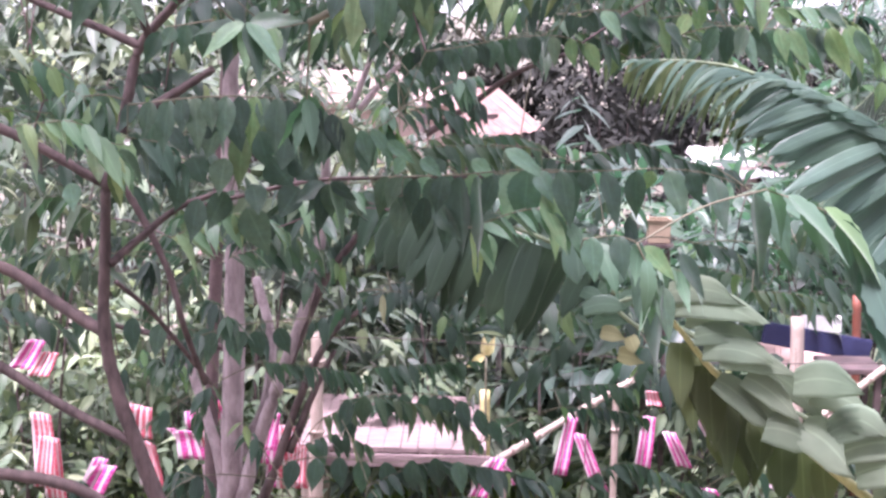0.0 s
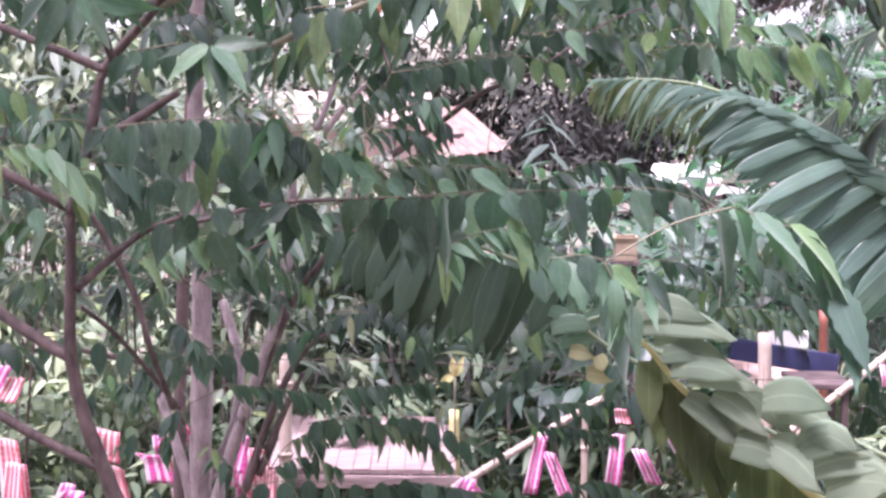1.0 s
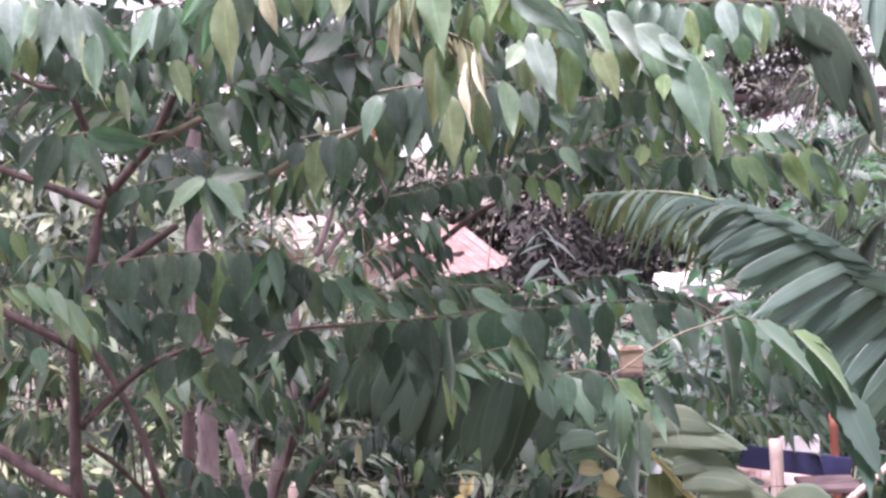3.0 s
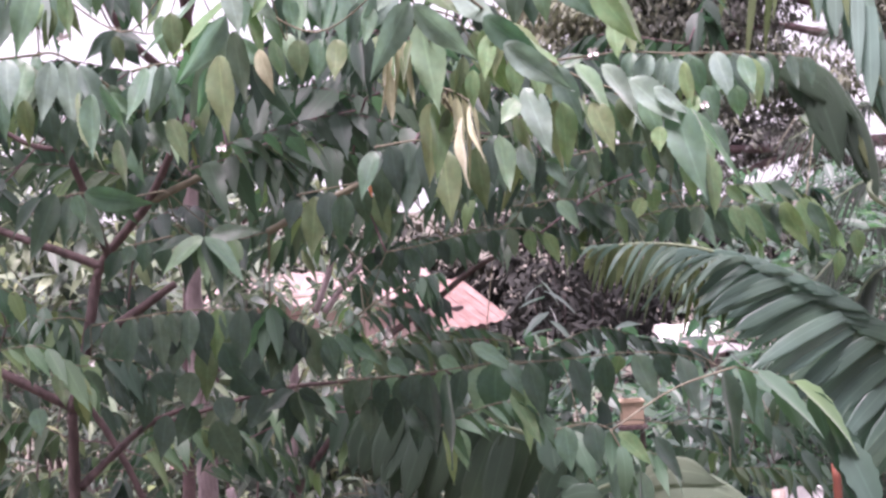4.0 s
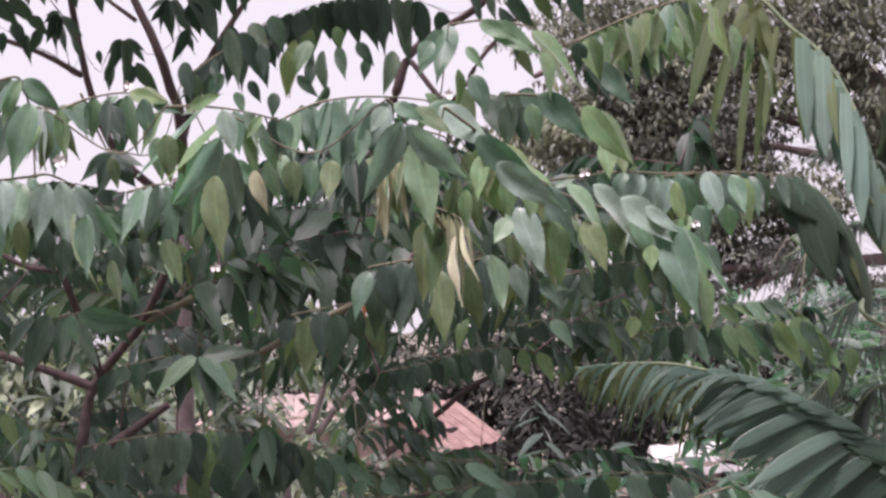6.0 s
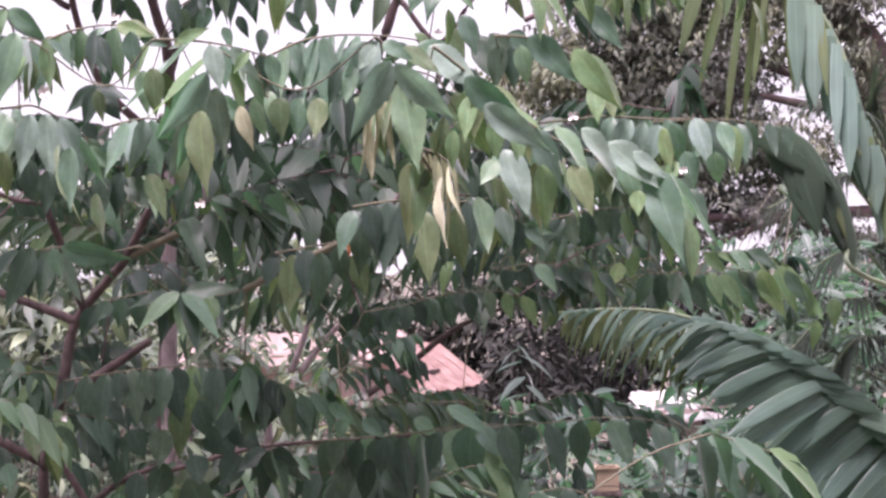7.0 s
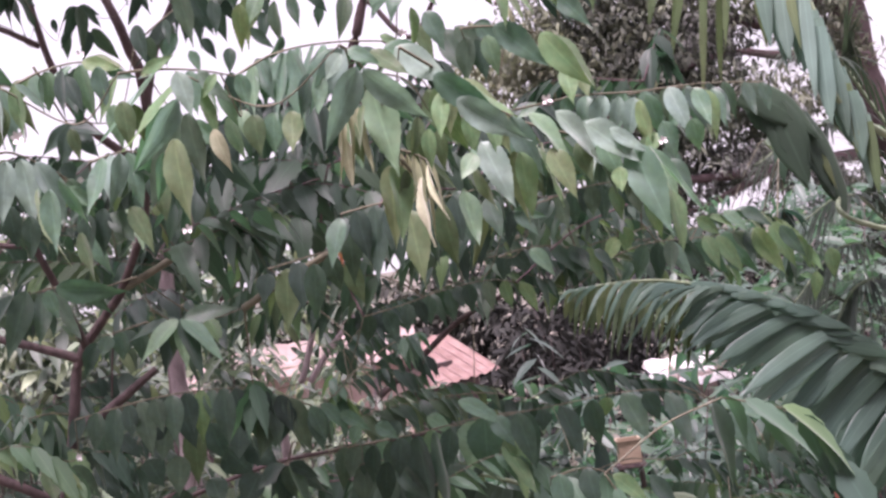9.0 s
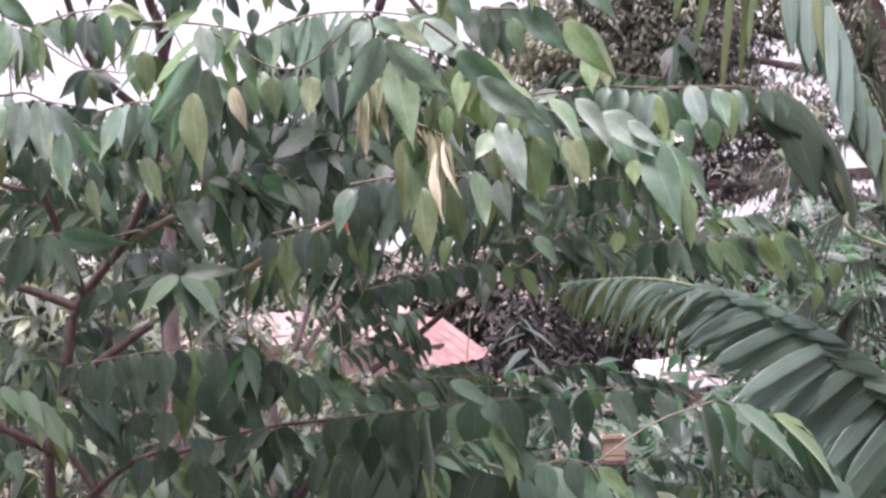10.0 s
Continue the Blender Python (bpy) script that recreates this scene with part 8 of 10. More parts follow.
blade(leaf_rib, (0.734, 4.205, 3.542), (0.809, 4.179, 3.528), 0.021, 0.03, BANANA)
blade(leaf_rib, (0.714, 4.209, 3.548), (0.787, 4.213, 3.534), 0.021, 0.03, BANANA)
blade(leaf_rib, (0.690, 4.183, 3.555), (0.774, 4.182, 3.540), 0.019, 0.03, BANANA)
blade(leaf_rib, (0.875, 4.244, 3.476), (0.839, 4.231, 3.371), 0.015, 0.05, DULL_BLADE)
blade(leaf_rib, (0.858, 4.234, 3.484), (0.803, 4.190, 3.338), 0.015, 0.05, OLIVE)
blade(leaf_rib, (0.846, 4.236, 3.492), (0.813, 4.237, 3.383), 0.015, 0.05, OLIVE)
blade(leaf_rib, (0.832, 4.231, 3.498), (0.779, 4.213, 3.342), 0.013, 0.05, DULL_BLADE)
blade(leaf_rib, (0.820, 4.244, 3.505), (0.764, 4.218, 3.344), 0.018, 0.05, DULL_BLADE)
blade(leaf_rib, (0.806, 4.238, 3.513), (0.759, 4.240, 3.365), 0.010, 0.05, OLIVE)
blade(leaf_rib, (0.791, 4.236, 3.519), (0.738, 4.228, 3.356), 0.013, 0.05, DULL_BLADE)
blade(leaf_rib, (0.776, 4.227, 3.526), (0.729, 4.206, 3.393), 0.015, 0.05, OLIVE)
blade(leaf_rib, (0.762, 4.228, 3.534), (0.701, 4.188, 3.364), 0.018, 0.05, DULL_BLADE)
blade(leaf_rib, (0.751, 4.246, 3.538), (0.703, 4.253, 3.382), 0.013, 0.05, OLIVE)
blade(leaf_rib, (0.736, 4.245, 3.542), (0.689, 4.237, 3.398), 0.010, 0.05, OLIVE)
blade(leaf_rib, (0.720, 4.238, 3.547), (0.651, 4.202, 3.349), 0.018, 0.05, OLIVE)
blade(leaf_rib, (0.708, 4.250, 3.551), (0.649, 4.200, 3.393), 0.015, 0.05, DULL_BLADE)
blade(leaf_rib, (0.692, 4.249, 3.556), (0.642, 4.250, 3.392), 0.010, 0.05, OLIVE)
blade(leaf_rib, (0.676, 4.242, 3.561), (0.611, 4.231, 3.358), 0.013, 0.05, OLIVE)
blade(leaf_rib, (0.659, 4.221, 3.566), (0.605, 4.196, 3.407), 0.013, 0.05, OLIVE)
blade(leaf_rib, (0.647, 4.239, 3.570), (0.582, 4.184, 3.393), 0.010, 0.05, OLIVE)
blade(leaf_rib, (0.632, 4.233, 3.573), (0.581, 4.193, 3.436), 0.013, 0.05, DULL_BLADE)
blade(leaf_rib, (0.617, 4.241, 3.575), (0.559, 4.251, 3.387), 0.013, 0.05, DULL_BLADE)
blade(leaf_rib, (0.603, 4.249, 3.576), (0.557, 4.244, 3.434), 0.018, 0.05, DULL_BLADE)
blade(leaf_rib, (0.586, 4.241, 3.578), (0.548, 4.250, 3.453), 0.015, 0.05, DULL_BLADE)
blade(leaf_rib, (0.569, 4.220, 3.580), (0.503, 4.160, 3.400), 0.010, 0.05, DULL_BLADE)
blade(leaf_rib, (0.553, 4.222, 3.582), (0.515, 4.226, 3.455), 0.015, 0.05, DULL_BLADE)
blade(leaf_rib, (0.540, 4.227, 3.583), (0.485, 4.237, 3.408), 0.018, 0.05, DULL_BLADE)
blade(leaf_rib, (0.527, 4.253, 3.584), (0.465, 4.190, 3.415), 0.013, 0.05, DULL_BLADE)
blade(leaf_rib, (0.510, 4.246, 3.586), (0.463, 4.234, 3.441), 0.013, 0.05, OLIVE)
blade(leaf_rib, (0.497, 4.256, 3.586), (0.462, 4.241, 3.480), 0.018, 0.05, OLIVE)
blade(leaf_rib, (0.477, 4.225, 3.586), (0.442, 4.202, 3.480), 0.018, 0.05, OLIVE)
blade(leaf_rib, (0.464, 4.234, 3.585), (0.429, 4.232, 3.475), 0.018, 0.05, DULL_BLADE)
blade(leaf_rib, (0.448, 4.233, 3.584), (0.412, 4.224, 3.474), 0.018, 0.05, OLIVE)
blade(leaf_rib, (0.433, 4.227, 3.583), (0.394, 4.207, 3.474), 0.010, 0.05, OLIVE)
blade(leaf_rib, (0.419, 4.255, 3.583), (0.381, 4.235, 3.466), 0.013, 0.05, DULL_BLADE)
blade(leaf_rib, (0.400, 4.220, 3.582), (0.374, 4.203, 3.504), 0.013, 0.05, OLIVE)
blade(leaf_rib, (0.386, 4.221, 3.583), (0.365, 4.213, 3.520), 0.015, 0.05, OLIVE)
# thin curled strips on its upper side
blade(leaf_rib, (0.449, 4.170, 3.588), (0.389, 4.167, 3.543), 0.013, 0.14, BANANA)
blade(leaf_rib, (0.482, 4.170, 3.587), (0.404, 4.124, 3.498), 0.011, 0.14, BANANA)
blade(leaf_rib, (0.513, 4.170, 3.589), (0.452, 4.142, 3.505), 0.013, 0.14, BANANA)
blade(leaf_rib, (0.539, 4.170, 3.586), (0.446, 4.120, 3.466), 0.011, 0.14, BANANA)
blade(leaf_rib, (0.570, 4.170, 3.578), (0.492, 4.150, 3.474), 0.011, 0.14, BANANA)
blade(leaf_rib, (0.624, 4.170, 3.570), (0.509, 4.125, 3.499), 0.013, 0.14, BANANA)
blade(leaf_rib, (0.653, 4.170, 3.562), (0.522, 4.137, 3.517), 0.014, 0.14, BANANA)
blade(leaf_rib, (0.676, 4.170, 3.556), (0.510, 4.130, 3.489), 0.013, 0.14, BANANA)
blade(leaf_rib, (0.701, 4.170, 3.551), (0.498, 4.133, 3.435), 0.013, 0.14, BANANA)
blade(leaf_rib, (0.734, 4.170, 3.545), (0.623, 4.145, 3.461), 0.014, 0.14, BANANA)
blade(leaf_rib, (0.763, 4.170, 3.537), (0.587, 4.165, 3.434), 0.023, 0.14, BANANA)
blade(leaf_rib, (0.425, 4.170, 3.587), (0.371, 4.159, 3.560), 0.011, 0.14, BANANA)
blade(leaf_rib, (0.399, 4.170, 3.585), (0.346, 4.126, 3.564), 0.010, 0.14, BANANA)
blade(leaf_rib, (0.591, 4.170, 3.575), (0.475, 4.125, 3.449), 0.010, 0.14, BANANA)
blade(leaf_rib, (0.641, 4.170, 3.564), (0.539, 4.124, 3.457), 0.011, 0.14, BANANA)
blade(leaf_rib, (0.713, 4.170, 3.548), (0.578, 4.153, 3.470), 0.017, 0.14, BANANA)
# pale leaf seen from beneath
leaf_rib = part("midrib", tube(bmesh.new(), spline([(1.7, 4.55, 2.1), (1.187, 3.840, 2.347), (1.071, 3.840, 2.458), (0.958, 3.840, 2.555), (0.845, 3.840, 2.644), (0.761, 3.840, 2.712), (0.664, 3.840, 2.793), (0.567, 3.840, 2.867), (0.498, 3.840, 2.948), (0.428, 3.840, 3.028)], 8), 0.016, 0.0056, 8, 0.03), MIDRIB, banana)
blade(leaf_rib, (0.445, 3.815, 3.053), (0.618, 3.778, 3.049), 0.066, 0.12, BANANA_PALE)
blade(leaf_rib, (0.466, 3.816, 3.026), (0.664, 3.767, 3.005), 0.073, 0.1, BANANA_PALE)
blade(leaf_rib, (0.511, 3.791, 2.958), (0.671, 3.796, 2.946), 0.058, 0.1, BANANA_PALE)
blade(leaf_rib, (0.533, 3.798, 2.923), (0.687, 3.766, 2.912), 0.065, 0.1, BANANA_PALE)
blade(leaf_rib, (0.572, 3.789, 2.905), (0.743, 3.781, 2.883), 0.058, 0.08, BANANA_PALE)
blade(leaf_rib, (0.570, 3.810, 2.854), (0.699, 3.801, 2.755), 0.066, 0.05, BANANA_PALE)
blade(leaf_rib, (0.635, 3.804, 2.863), (0.761, 3.782, 2.775), 0.066, 0.08, BANANA_PALE)
blade(leaf_rib, (0.684, 3.817, 2.874), (0.825, 3.832, 2.763), 0.058, 0.1, BANANA_PALE)
blade(leaf_rib, (0.746, 3.787, 2.854), (0.896, 3.748, 2.852), 0.087, 0.12, BANANA_PALE)
blade(leaf_rib, (0.790, 3.807, 2.823), (0.934, 3.815, 2.783), 0.073, 0.1, BANANA_PALE)
blade(leaf_rib, (0.683, 3.785, 2.746), (0.805, 3.786, 2.706), 0.087, 0.1, BANANA_PALE)
blade(leaf_rib, (0.766, 3.802, 2.743), (0.880, 3.756, 2.661), 0.102, 0.12, BANANA_PALE)
blade(leaf_rib, (0.831, 3.789, 2.733), (0.990, 3.790, 2.749), 0.087, 0.15, BANANA_PALE)
blade(leaf_rib, (0.877, 3.807, 2.688), (1.056, 3.791, 2.708), 0.087, 0.1, BANANA_PALE)
blade(leaf_rib, (0.908, 3.814, 2.631), (1.050, 3.760, 2.662), 0.102, 0.1, BANANA_PALE)
blade(leaf_rib, (0.951, 3.817, 2.589), (1.090, 3.786, 2.600), 0.088, 0.1, BANANA_PALE)
blade(leaf_rib, (0.975, 3.800, 2.553), (1.112, 3.809, 2.552), 0.087, 0.1, BANANA_PALE)
blade(leaf_rib, (0.618, 3.812, 2.820), (0.740, 3.801, 2.729), 0.066, 0.06, BANANA_PALE)
blade(leaf_rib, (0.858, 3.799, 2.772), (0.961, 3.778, 2.738), 0.073, 0.12, BANANA_PALE)
blade(leaf_rib, (0.494, 3.819, 2.993), (0.598, 3.802, 2.970), 0.050, 0.1, BANANA_PALE)
blade(leaf_rib, (0.520, 3.897, 2.896), (0.525, 3.839, 2.730), 0.089, 0.04, OLIVE)
blade(leaf_rib, (0.557, 3.863, 2.862), (0.575, 3.853, 2.685), 0.089, 0.04, OLIVE)
blade(leaf_rib, (0.604, 3.896, 2.814), (0.611, 3.847, 2.618), 0.075, 0.04, OLIVE)
blade(leaf_rib, (0.647, 3.899, 2.786), (0.662, 3.902, 2.575), 0.075, 0.04, OLIVE)
blade(leaf_rib, (0.693, 3.881, 2.749), (0.684, 3.843, 2.634), 0.074, 0.04, OLIVE)
blade(leaf_rib, (0.742, 3.882, 2.708), (0.743, 3.852, 2.562), 0.074, 0.04, OLIVE)
blade(leaf_rib, (0.795, 3.899, 2.662), (0.808, 3.902, 2.534), 0.075, 0.04, OLIVE)
blade(leaf_rib, (0.488, 3.862, 2.930), (0.487, 3.821, 2.789), 0.067, 0.04, OLIVE)
blade(leaf_rib, (0.581, 3.883, 2.837), (0.602, 3.885, 2.635), 0.074, 0.04, OLIVE)
blade(leaf_rib, (0.674, 3.893, 2.767), (0.677, 3.889, 2.593), 0.075, 0.04, OLIVE)
blade(leaf_rib, (0.544, 3.865, 2.875), (0.547, 3.861, 2.752), 0.074, 0.04, OLIVE)
blade(leaf_rib, (0.836, 3.861, 2.645), (0.853, 3.853, 2.536), 0.074, 0.04, OLIVE)
# dark leaf in the middle, its shade put into the colour
leaf_rib = part("midrib", tube(bmesh.new(), spline([(1.7, 4.7, 2.3), (0.477, 4.400, 2.900), (0.336, 4.400, 3.037), (0.229, 4.400, 3.081), (0.092, 4.400, 3.133), (-0.030, 4.400, 3.169), (-0.196, 4.400, 3.159)], 8), 0.009, 0.0031, 8, 0.03), GREEN_RIB, banana)
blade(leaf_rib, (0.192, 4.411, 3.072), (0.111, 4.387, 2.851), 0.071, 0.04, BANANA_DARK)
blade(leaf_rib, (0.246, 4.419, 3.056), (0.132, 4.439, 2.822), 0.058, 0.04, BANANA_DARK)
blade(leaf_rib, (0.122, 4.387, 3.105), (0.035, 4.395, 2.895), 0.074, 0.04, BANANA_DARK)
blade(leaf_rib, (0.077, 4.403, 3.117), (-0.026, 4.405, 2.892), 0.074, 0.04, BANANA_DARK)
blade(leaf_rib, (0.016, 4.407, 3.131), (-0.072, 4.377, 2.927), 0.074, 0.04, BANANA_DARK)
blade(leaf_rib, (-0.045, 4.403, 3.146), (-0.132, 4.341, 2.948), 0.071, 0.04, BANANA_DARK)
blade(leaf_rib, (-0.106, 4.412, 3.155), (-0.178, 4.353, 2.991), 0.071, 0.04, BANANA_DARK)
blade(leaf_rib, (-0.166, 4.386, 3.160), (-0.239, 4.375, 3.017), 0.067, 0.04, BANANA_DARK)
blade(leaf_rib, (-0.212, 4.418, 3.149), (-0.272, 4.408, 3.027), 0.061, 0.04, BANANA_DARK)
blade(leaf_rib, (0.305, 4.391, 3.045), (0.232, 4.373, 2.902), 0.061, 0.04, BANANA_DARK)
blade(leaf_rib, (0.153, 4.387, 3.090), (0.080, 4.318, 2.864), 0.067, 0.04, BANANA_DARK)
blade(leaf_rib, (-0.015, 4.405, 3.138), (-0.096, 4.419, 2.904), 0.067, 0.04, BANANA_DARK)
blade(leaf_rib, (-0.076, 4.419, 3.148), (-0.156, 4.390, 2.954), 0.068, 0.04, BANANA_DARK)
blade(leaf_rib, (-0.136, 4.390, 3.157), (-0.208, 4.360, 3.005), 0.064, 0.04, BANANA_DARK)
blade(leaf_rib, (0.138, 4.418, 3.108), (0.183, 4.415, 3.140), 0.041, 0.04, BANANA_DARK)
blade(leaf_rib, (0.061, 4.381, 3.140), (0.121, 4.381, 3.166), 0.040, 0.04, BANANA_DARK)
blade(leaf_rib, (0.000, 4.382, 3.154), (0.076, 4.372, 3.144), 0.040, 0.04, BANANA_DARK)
# small bluish leaf folded beside it
leaf_rib = part("midrib", tube(bmesh.new(), spline([(1.7, 4.65, 2.2), (0.464, 4.200, 2.877), (0.417, 4.200, 2.995), (0.363, 4.200, 3.104), (0.262, 4.200, 3.117)], 8), 0.007, 0.0024, 8, 0.03), GREEN_RIB, banana)
blade(leaf_rib, (0.253, 4.172, 3.117), (0.263, 4.147, 3.030), 0.080, 0.04, BANANA_GREY)
blade(leaf_rib, (0.317, 4.168, 3.127), (0.335, 4.177, 3.027), 0.083, 0.04, BANANA_GREY)
blade(leaf_rib, (0.383, 4.179, 3.115), (0.407, 4.183, 3.027), 0.067, 0.04, BANANA_GREY)
blade(leaf_rib, (0.270, 4.172, 2.997), (0.333, 4.172, 2.969), 0.038, 0.1, BANANA_GREY)
blade(leaf_rib, (0.275, 4.167, 2.951), (0.380, 4.147, 2.967), 0.048, 0.1, BANANA_GREY)
blade(leaf_rib, (0.303, 4.197, 2.908), (0.400, 4.191, 2.922), 0.042, 0.1, BANANA_GREY)
blade(leaf_rib, (0.407, 4.186, 3.070), (0.307, 4.180, 2.996), 0.048, 0.04, BANANA_GREY)
blade(leaf_rib, (0.424, 4.197, 2.995), (0.323, 4.179, 2.938), 0.042, 0.04, BANANA_GREY)
blade(leaf_rib, (0.324, 4.181, 2.891), (0.384, 4.167, 2.882), 0.042, 0.04, YELLOW_BLADE)
blade(leaf_rib, (0.370, 4.188, 2.833), (0.432, 4.193, 2.818), 0.048, 0.04, YELLOW_BLADE)
blade(leaf_rib, (0.397, 4.181, 2.880), (0.414, 4.170, 2.845), 0.038, 0.04, YELLOW_BLADE)
tallb = thing("banana_plant", "taller banana plant with drooping torn blue-green leaves", "banana plant", (2.3, 5.0, 0.0), "banana plants")
part("stem", tube(bmesh.new(), spline([(2.3, 5.0, 0.0), (2.25, 5.0, 1.8), (2.2, 5.0, 3.4)]), 0.12, 0.07, 14, 0.03), MIDRIB, tallb)
# grey-green leaf that hangs at the top
leaf_rib = part("midrib", tube(bmesh.new(), spline([(2.2, 5.0, 3.4), (1.122, 3.900, 3.875), (1.060, 3.900, 4.040), (1.022, 3.900, 4.184), (0.963, 3.900, 4.300), (0.887, 3.900, 4.375), (0.824, 3.900, 4.444), (0.758, 3.900, 4.470)], 8), 0.01, 0.0035, 8, 0.03), GREEN_RIB, tallb)
blade(leaf_rib, (1.103, 3.845, 3.883), (1.097, 3.827, 3.723), 0.027, 0.02, OLIVE_BLADE)
blade(leaf_rib, (1.096, 3.849, 3.902), (1.086, 3.835, 3.740), 0.044, 0.02, BANANA_GREY)
blade(leaf_rib, (1.103, 3.901, 3.924), (1.106, 3.863, 3.755), 0.034, 0.02, BANANA_GREY)
blade(leaf_rib, (1.096, 3.898, 3.945), (1.094, 3.879, 3.780), 0.048, 0.02, BANANA_GREY)
blade(leaf_rib, (1.072, 3.844, 3.960), (1.073, 3.822, 3.808), 0.049, 0.02, BANANA_GREY)
blade(leaf_rib, (1.068, 3.851, 3.980), (1.062, 3.822, 3.826), 0.030, 0.02, OLIVE_BLADE)
blade(leaf_rib, (1.073, 3.898, 4.004), (1.079, 3.878, 3.864), 0.039, 0.02, BANANA_GREY)
blade(leaf_rib, (1.074, 3.933, 4.026), (1.066, 3.906, 3.855), 0.048, 0.02, BANANA_GREY)
blade(leaf_rib, (1.037, 3.820, 4.037), (1.045, 3.816, 3.864), 0.034, 0.02, BANANA_GREY)
blade(leaf_rib, (1.046, 3.873, 4.062), (1.062, 3.886, 3.861), 0.044, 0.02, BANANA_GREY)
blade(leaf_rib, (1.050, 3.909, 4.086), (1.039, 3.874, 3.922), 0.025, 0.02, OLIVE_BLADE)
blade(leaf_rib, (1.049, 3.926, 4.108), (1.063, 3.929, 3.954), 0.041, 0.02, BANANA_GREY)
blade(leaf_rib, (1.016, 3.820, 4.118), (0.994, 3.759, 3.902), 0.044, 0.02, BANANA_GREY)
blade(leaf_rib, (1.023, 3.865, 4.142), (1.026, 3.845, 3.933), 0.040, 0.02, BANANA_GREY)
blade(leaf_rib, (1.024, 3.891, 4.165), (1.017, 3.853, 4.006), 0.040, 0.02, BANANA_GREY)
blade(leaf_rib, (1.024, 3.910, 4.188), (1.028, 3.854, 3.956), 0.030, 0.02, OLIVE_BLADE)
blade(leaf_rib, (0.993, 3.826, 4.197), (0.966, 3.749, 3.961), 0.032, 0.02, BANANA_GREY)
blade(leaf_rib, (0.994, 3.873, 4.221), (0.983, 3.865, 4.037), 0.034, 0.02, BANANA_GREY)
blade(leaf_rib, (0.989, 3.889, 4.242), (0.969, 3.827, 4.027), 0.043, 0.02, BANANA_GREY)
blade(leaf_rib, (0.984, 3.908, 4.263), (0.972, 3.866, 4.060), 0.051, 0.02, BANANA_GREY)
blade(leaf_rib, (0.961, 3.856, 4.275), (0.960, 3.795, 4.083), 0.025, 0.02, OLIVE_BLADE)
blade(leaf_rib, (0.952, 3.855, 4.293), (0.931, 3.798, 4.063), 0.046, 0.02, BANANA_GREY)
blade(leaf_rib, (0.946, 3.894, 4.315), (0.926, 3.829, 4.057), 0.042, 0.02, BANANA_GREY)
blade(leaf_rib, (0.932, 3.898, 4.330), (0.931, 3.878, 4.093), 0.046, 0.02, BANANA_GREY)
blade(leaf_rib, (0.903, 3.838, 4.334), (0.887, 3.777, 4.094), 0.044, 0.02, BANANA_GREY)
blade(leaf_rib, (0.893, 3.863, 4.354), (0.903, 3.883, 4.106), 0.027, 0.02, OLIVE_BLADE)
blade(leaf_rib, (0.744, 3.908, 4.452), (0.629, 3.837, 4.197), 0.033, 0.1, OLIVE_BLADE)
blade(leaf_rib, (0.796, 3.935, 4.441), (0.673, 3.881, 4.106), 0.026, 0.08, OLIVE_BLADE)
blade(leaf_rib, (0.808, 3.903, 4.407), (0.720, 3.803, 3.996), 0.020, 0.04, OLIVE_BLADE)
blade(leaf_rib, (0.843, 3.935, 4.384), (0.791, 3.925, 4.044), 0.017, 0.04, OLIVE_BLADE)
blade(leaf_rib, (0.727, 3.919, 4.462), (0.668, 3.914, 4.307), 0.028, 0.04, OLIVE_BLADE)
blade(leaf_rib, (0.860, 3.902, 4.377), (0.797, 3.843, 4.115), 0.015, 0.04, OLIVE_BLADE)
blade(leaf_rib, (0.824, 3.906, 4.434), (0.736, 3.916, 4.304), 0.019, 0.04, OLIVE_BLADE)
blade(leaf_rib, (0.804, 3.936, 4.455), (0.860, 3.950, 4.220), 0.024, 0.04, OLIVE_BLADE)
blade(leaf_rib, (0.828, 3.930, 4.425), (0.847, 3.897, 4.295), 0.024, 0.04, OLIVE_BLADE)
# dark leaf bent over, shade in its colour too
leaf_rib = part("midrib", tube(bmesh.new(), spline([(2.2, 5.0, 3.4), (1.162, 4.100, 3.631), (1.072, 4.100, 3.749), (1.039, 4.100, 3.892), (0.974, 4.100, 3.969), (0.870, 4.100, 4.011)], 8), 0.008, 0.0028, 8, 0.03), GREEN_RIB, tallb)
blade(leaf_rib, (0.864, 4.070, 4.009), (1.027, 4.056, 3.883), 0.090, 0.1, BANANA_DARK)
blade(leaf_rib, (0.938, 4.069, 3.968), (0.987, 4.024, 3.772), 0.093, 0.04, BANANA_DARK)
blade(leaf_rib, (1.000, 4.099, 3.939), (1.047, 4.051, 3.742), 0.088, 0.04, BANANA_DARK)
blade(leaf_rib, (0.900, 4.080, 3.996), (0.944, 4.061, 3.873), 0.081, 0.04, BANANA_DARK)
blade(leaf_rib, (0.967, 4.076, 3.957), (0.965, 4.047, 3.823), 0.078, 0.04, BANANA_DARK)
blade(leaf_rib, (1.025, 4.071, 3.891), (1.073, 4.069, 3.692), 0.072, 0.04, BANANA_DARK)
blade(leaf_rib, (0.975, 4.068, 3.893), (0.986, 4.066, 3.760), 0.025, 0.04, OLIVE_BLADE)
blade(leaf_rib, (1.032, 4.080, 3.863), (1.059, 4.052, 3.748), 0.019, 0.04, OLIVE_BLADE)

# ---- palm ----
palm = thing("palm", "small palm with thin dark feather fronds", "palm", (2.55, 6.4, 0.0))
part("stem", tube(bmesh.new(), spline([(2.55, 6.4, 0.0), (2.52, 6.4, 2.8)]), 0.09, 0.07, 12, 0.06), BARK, palm)


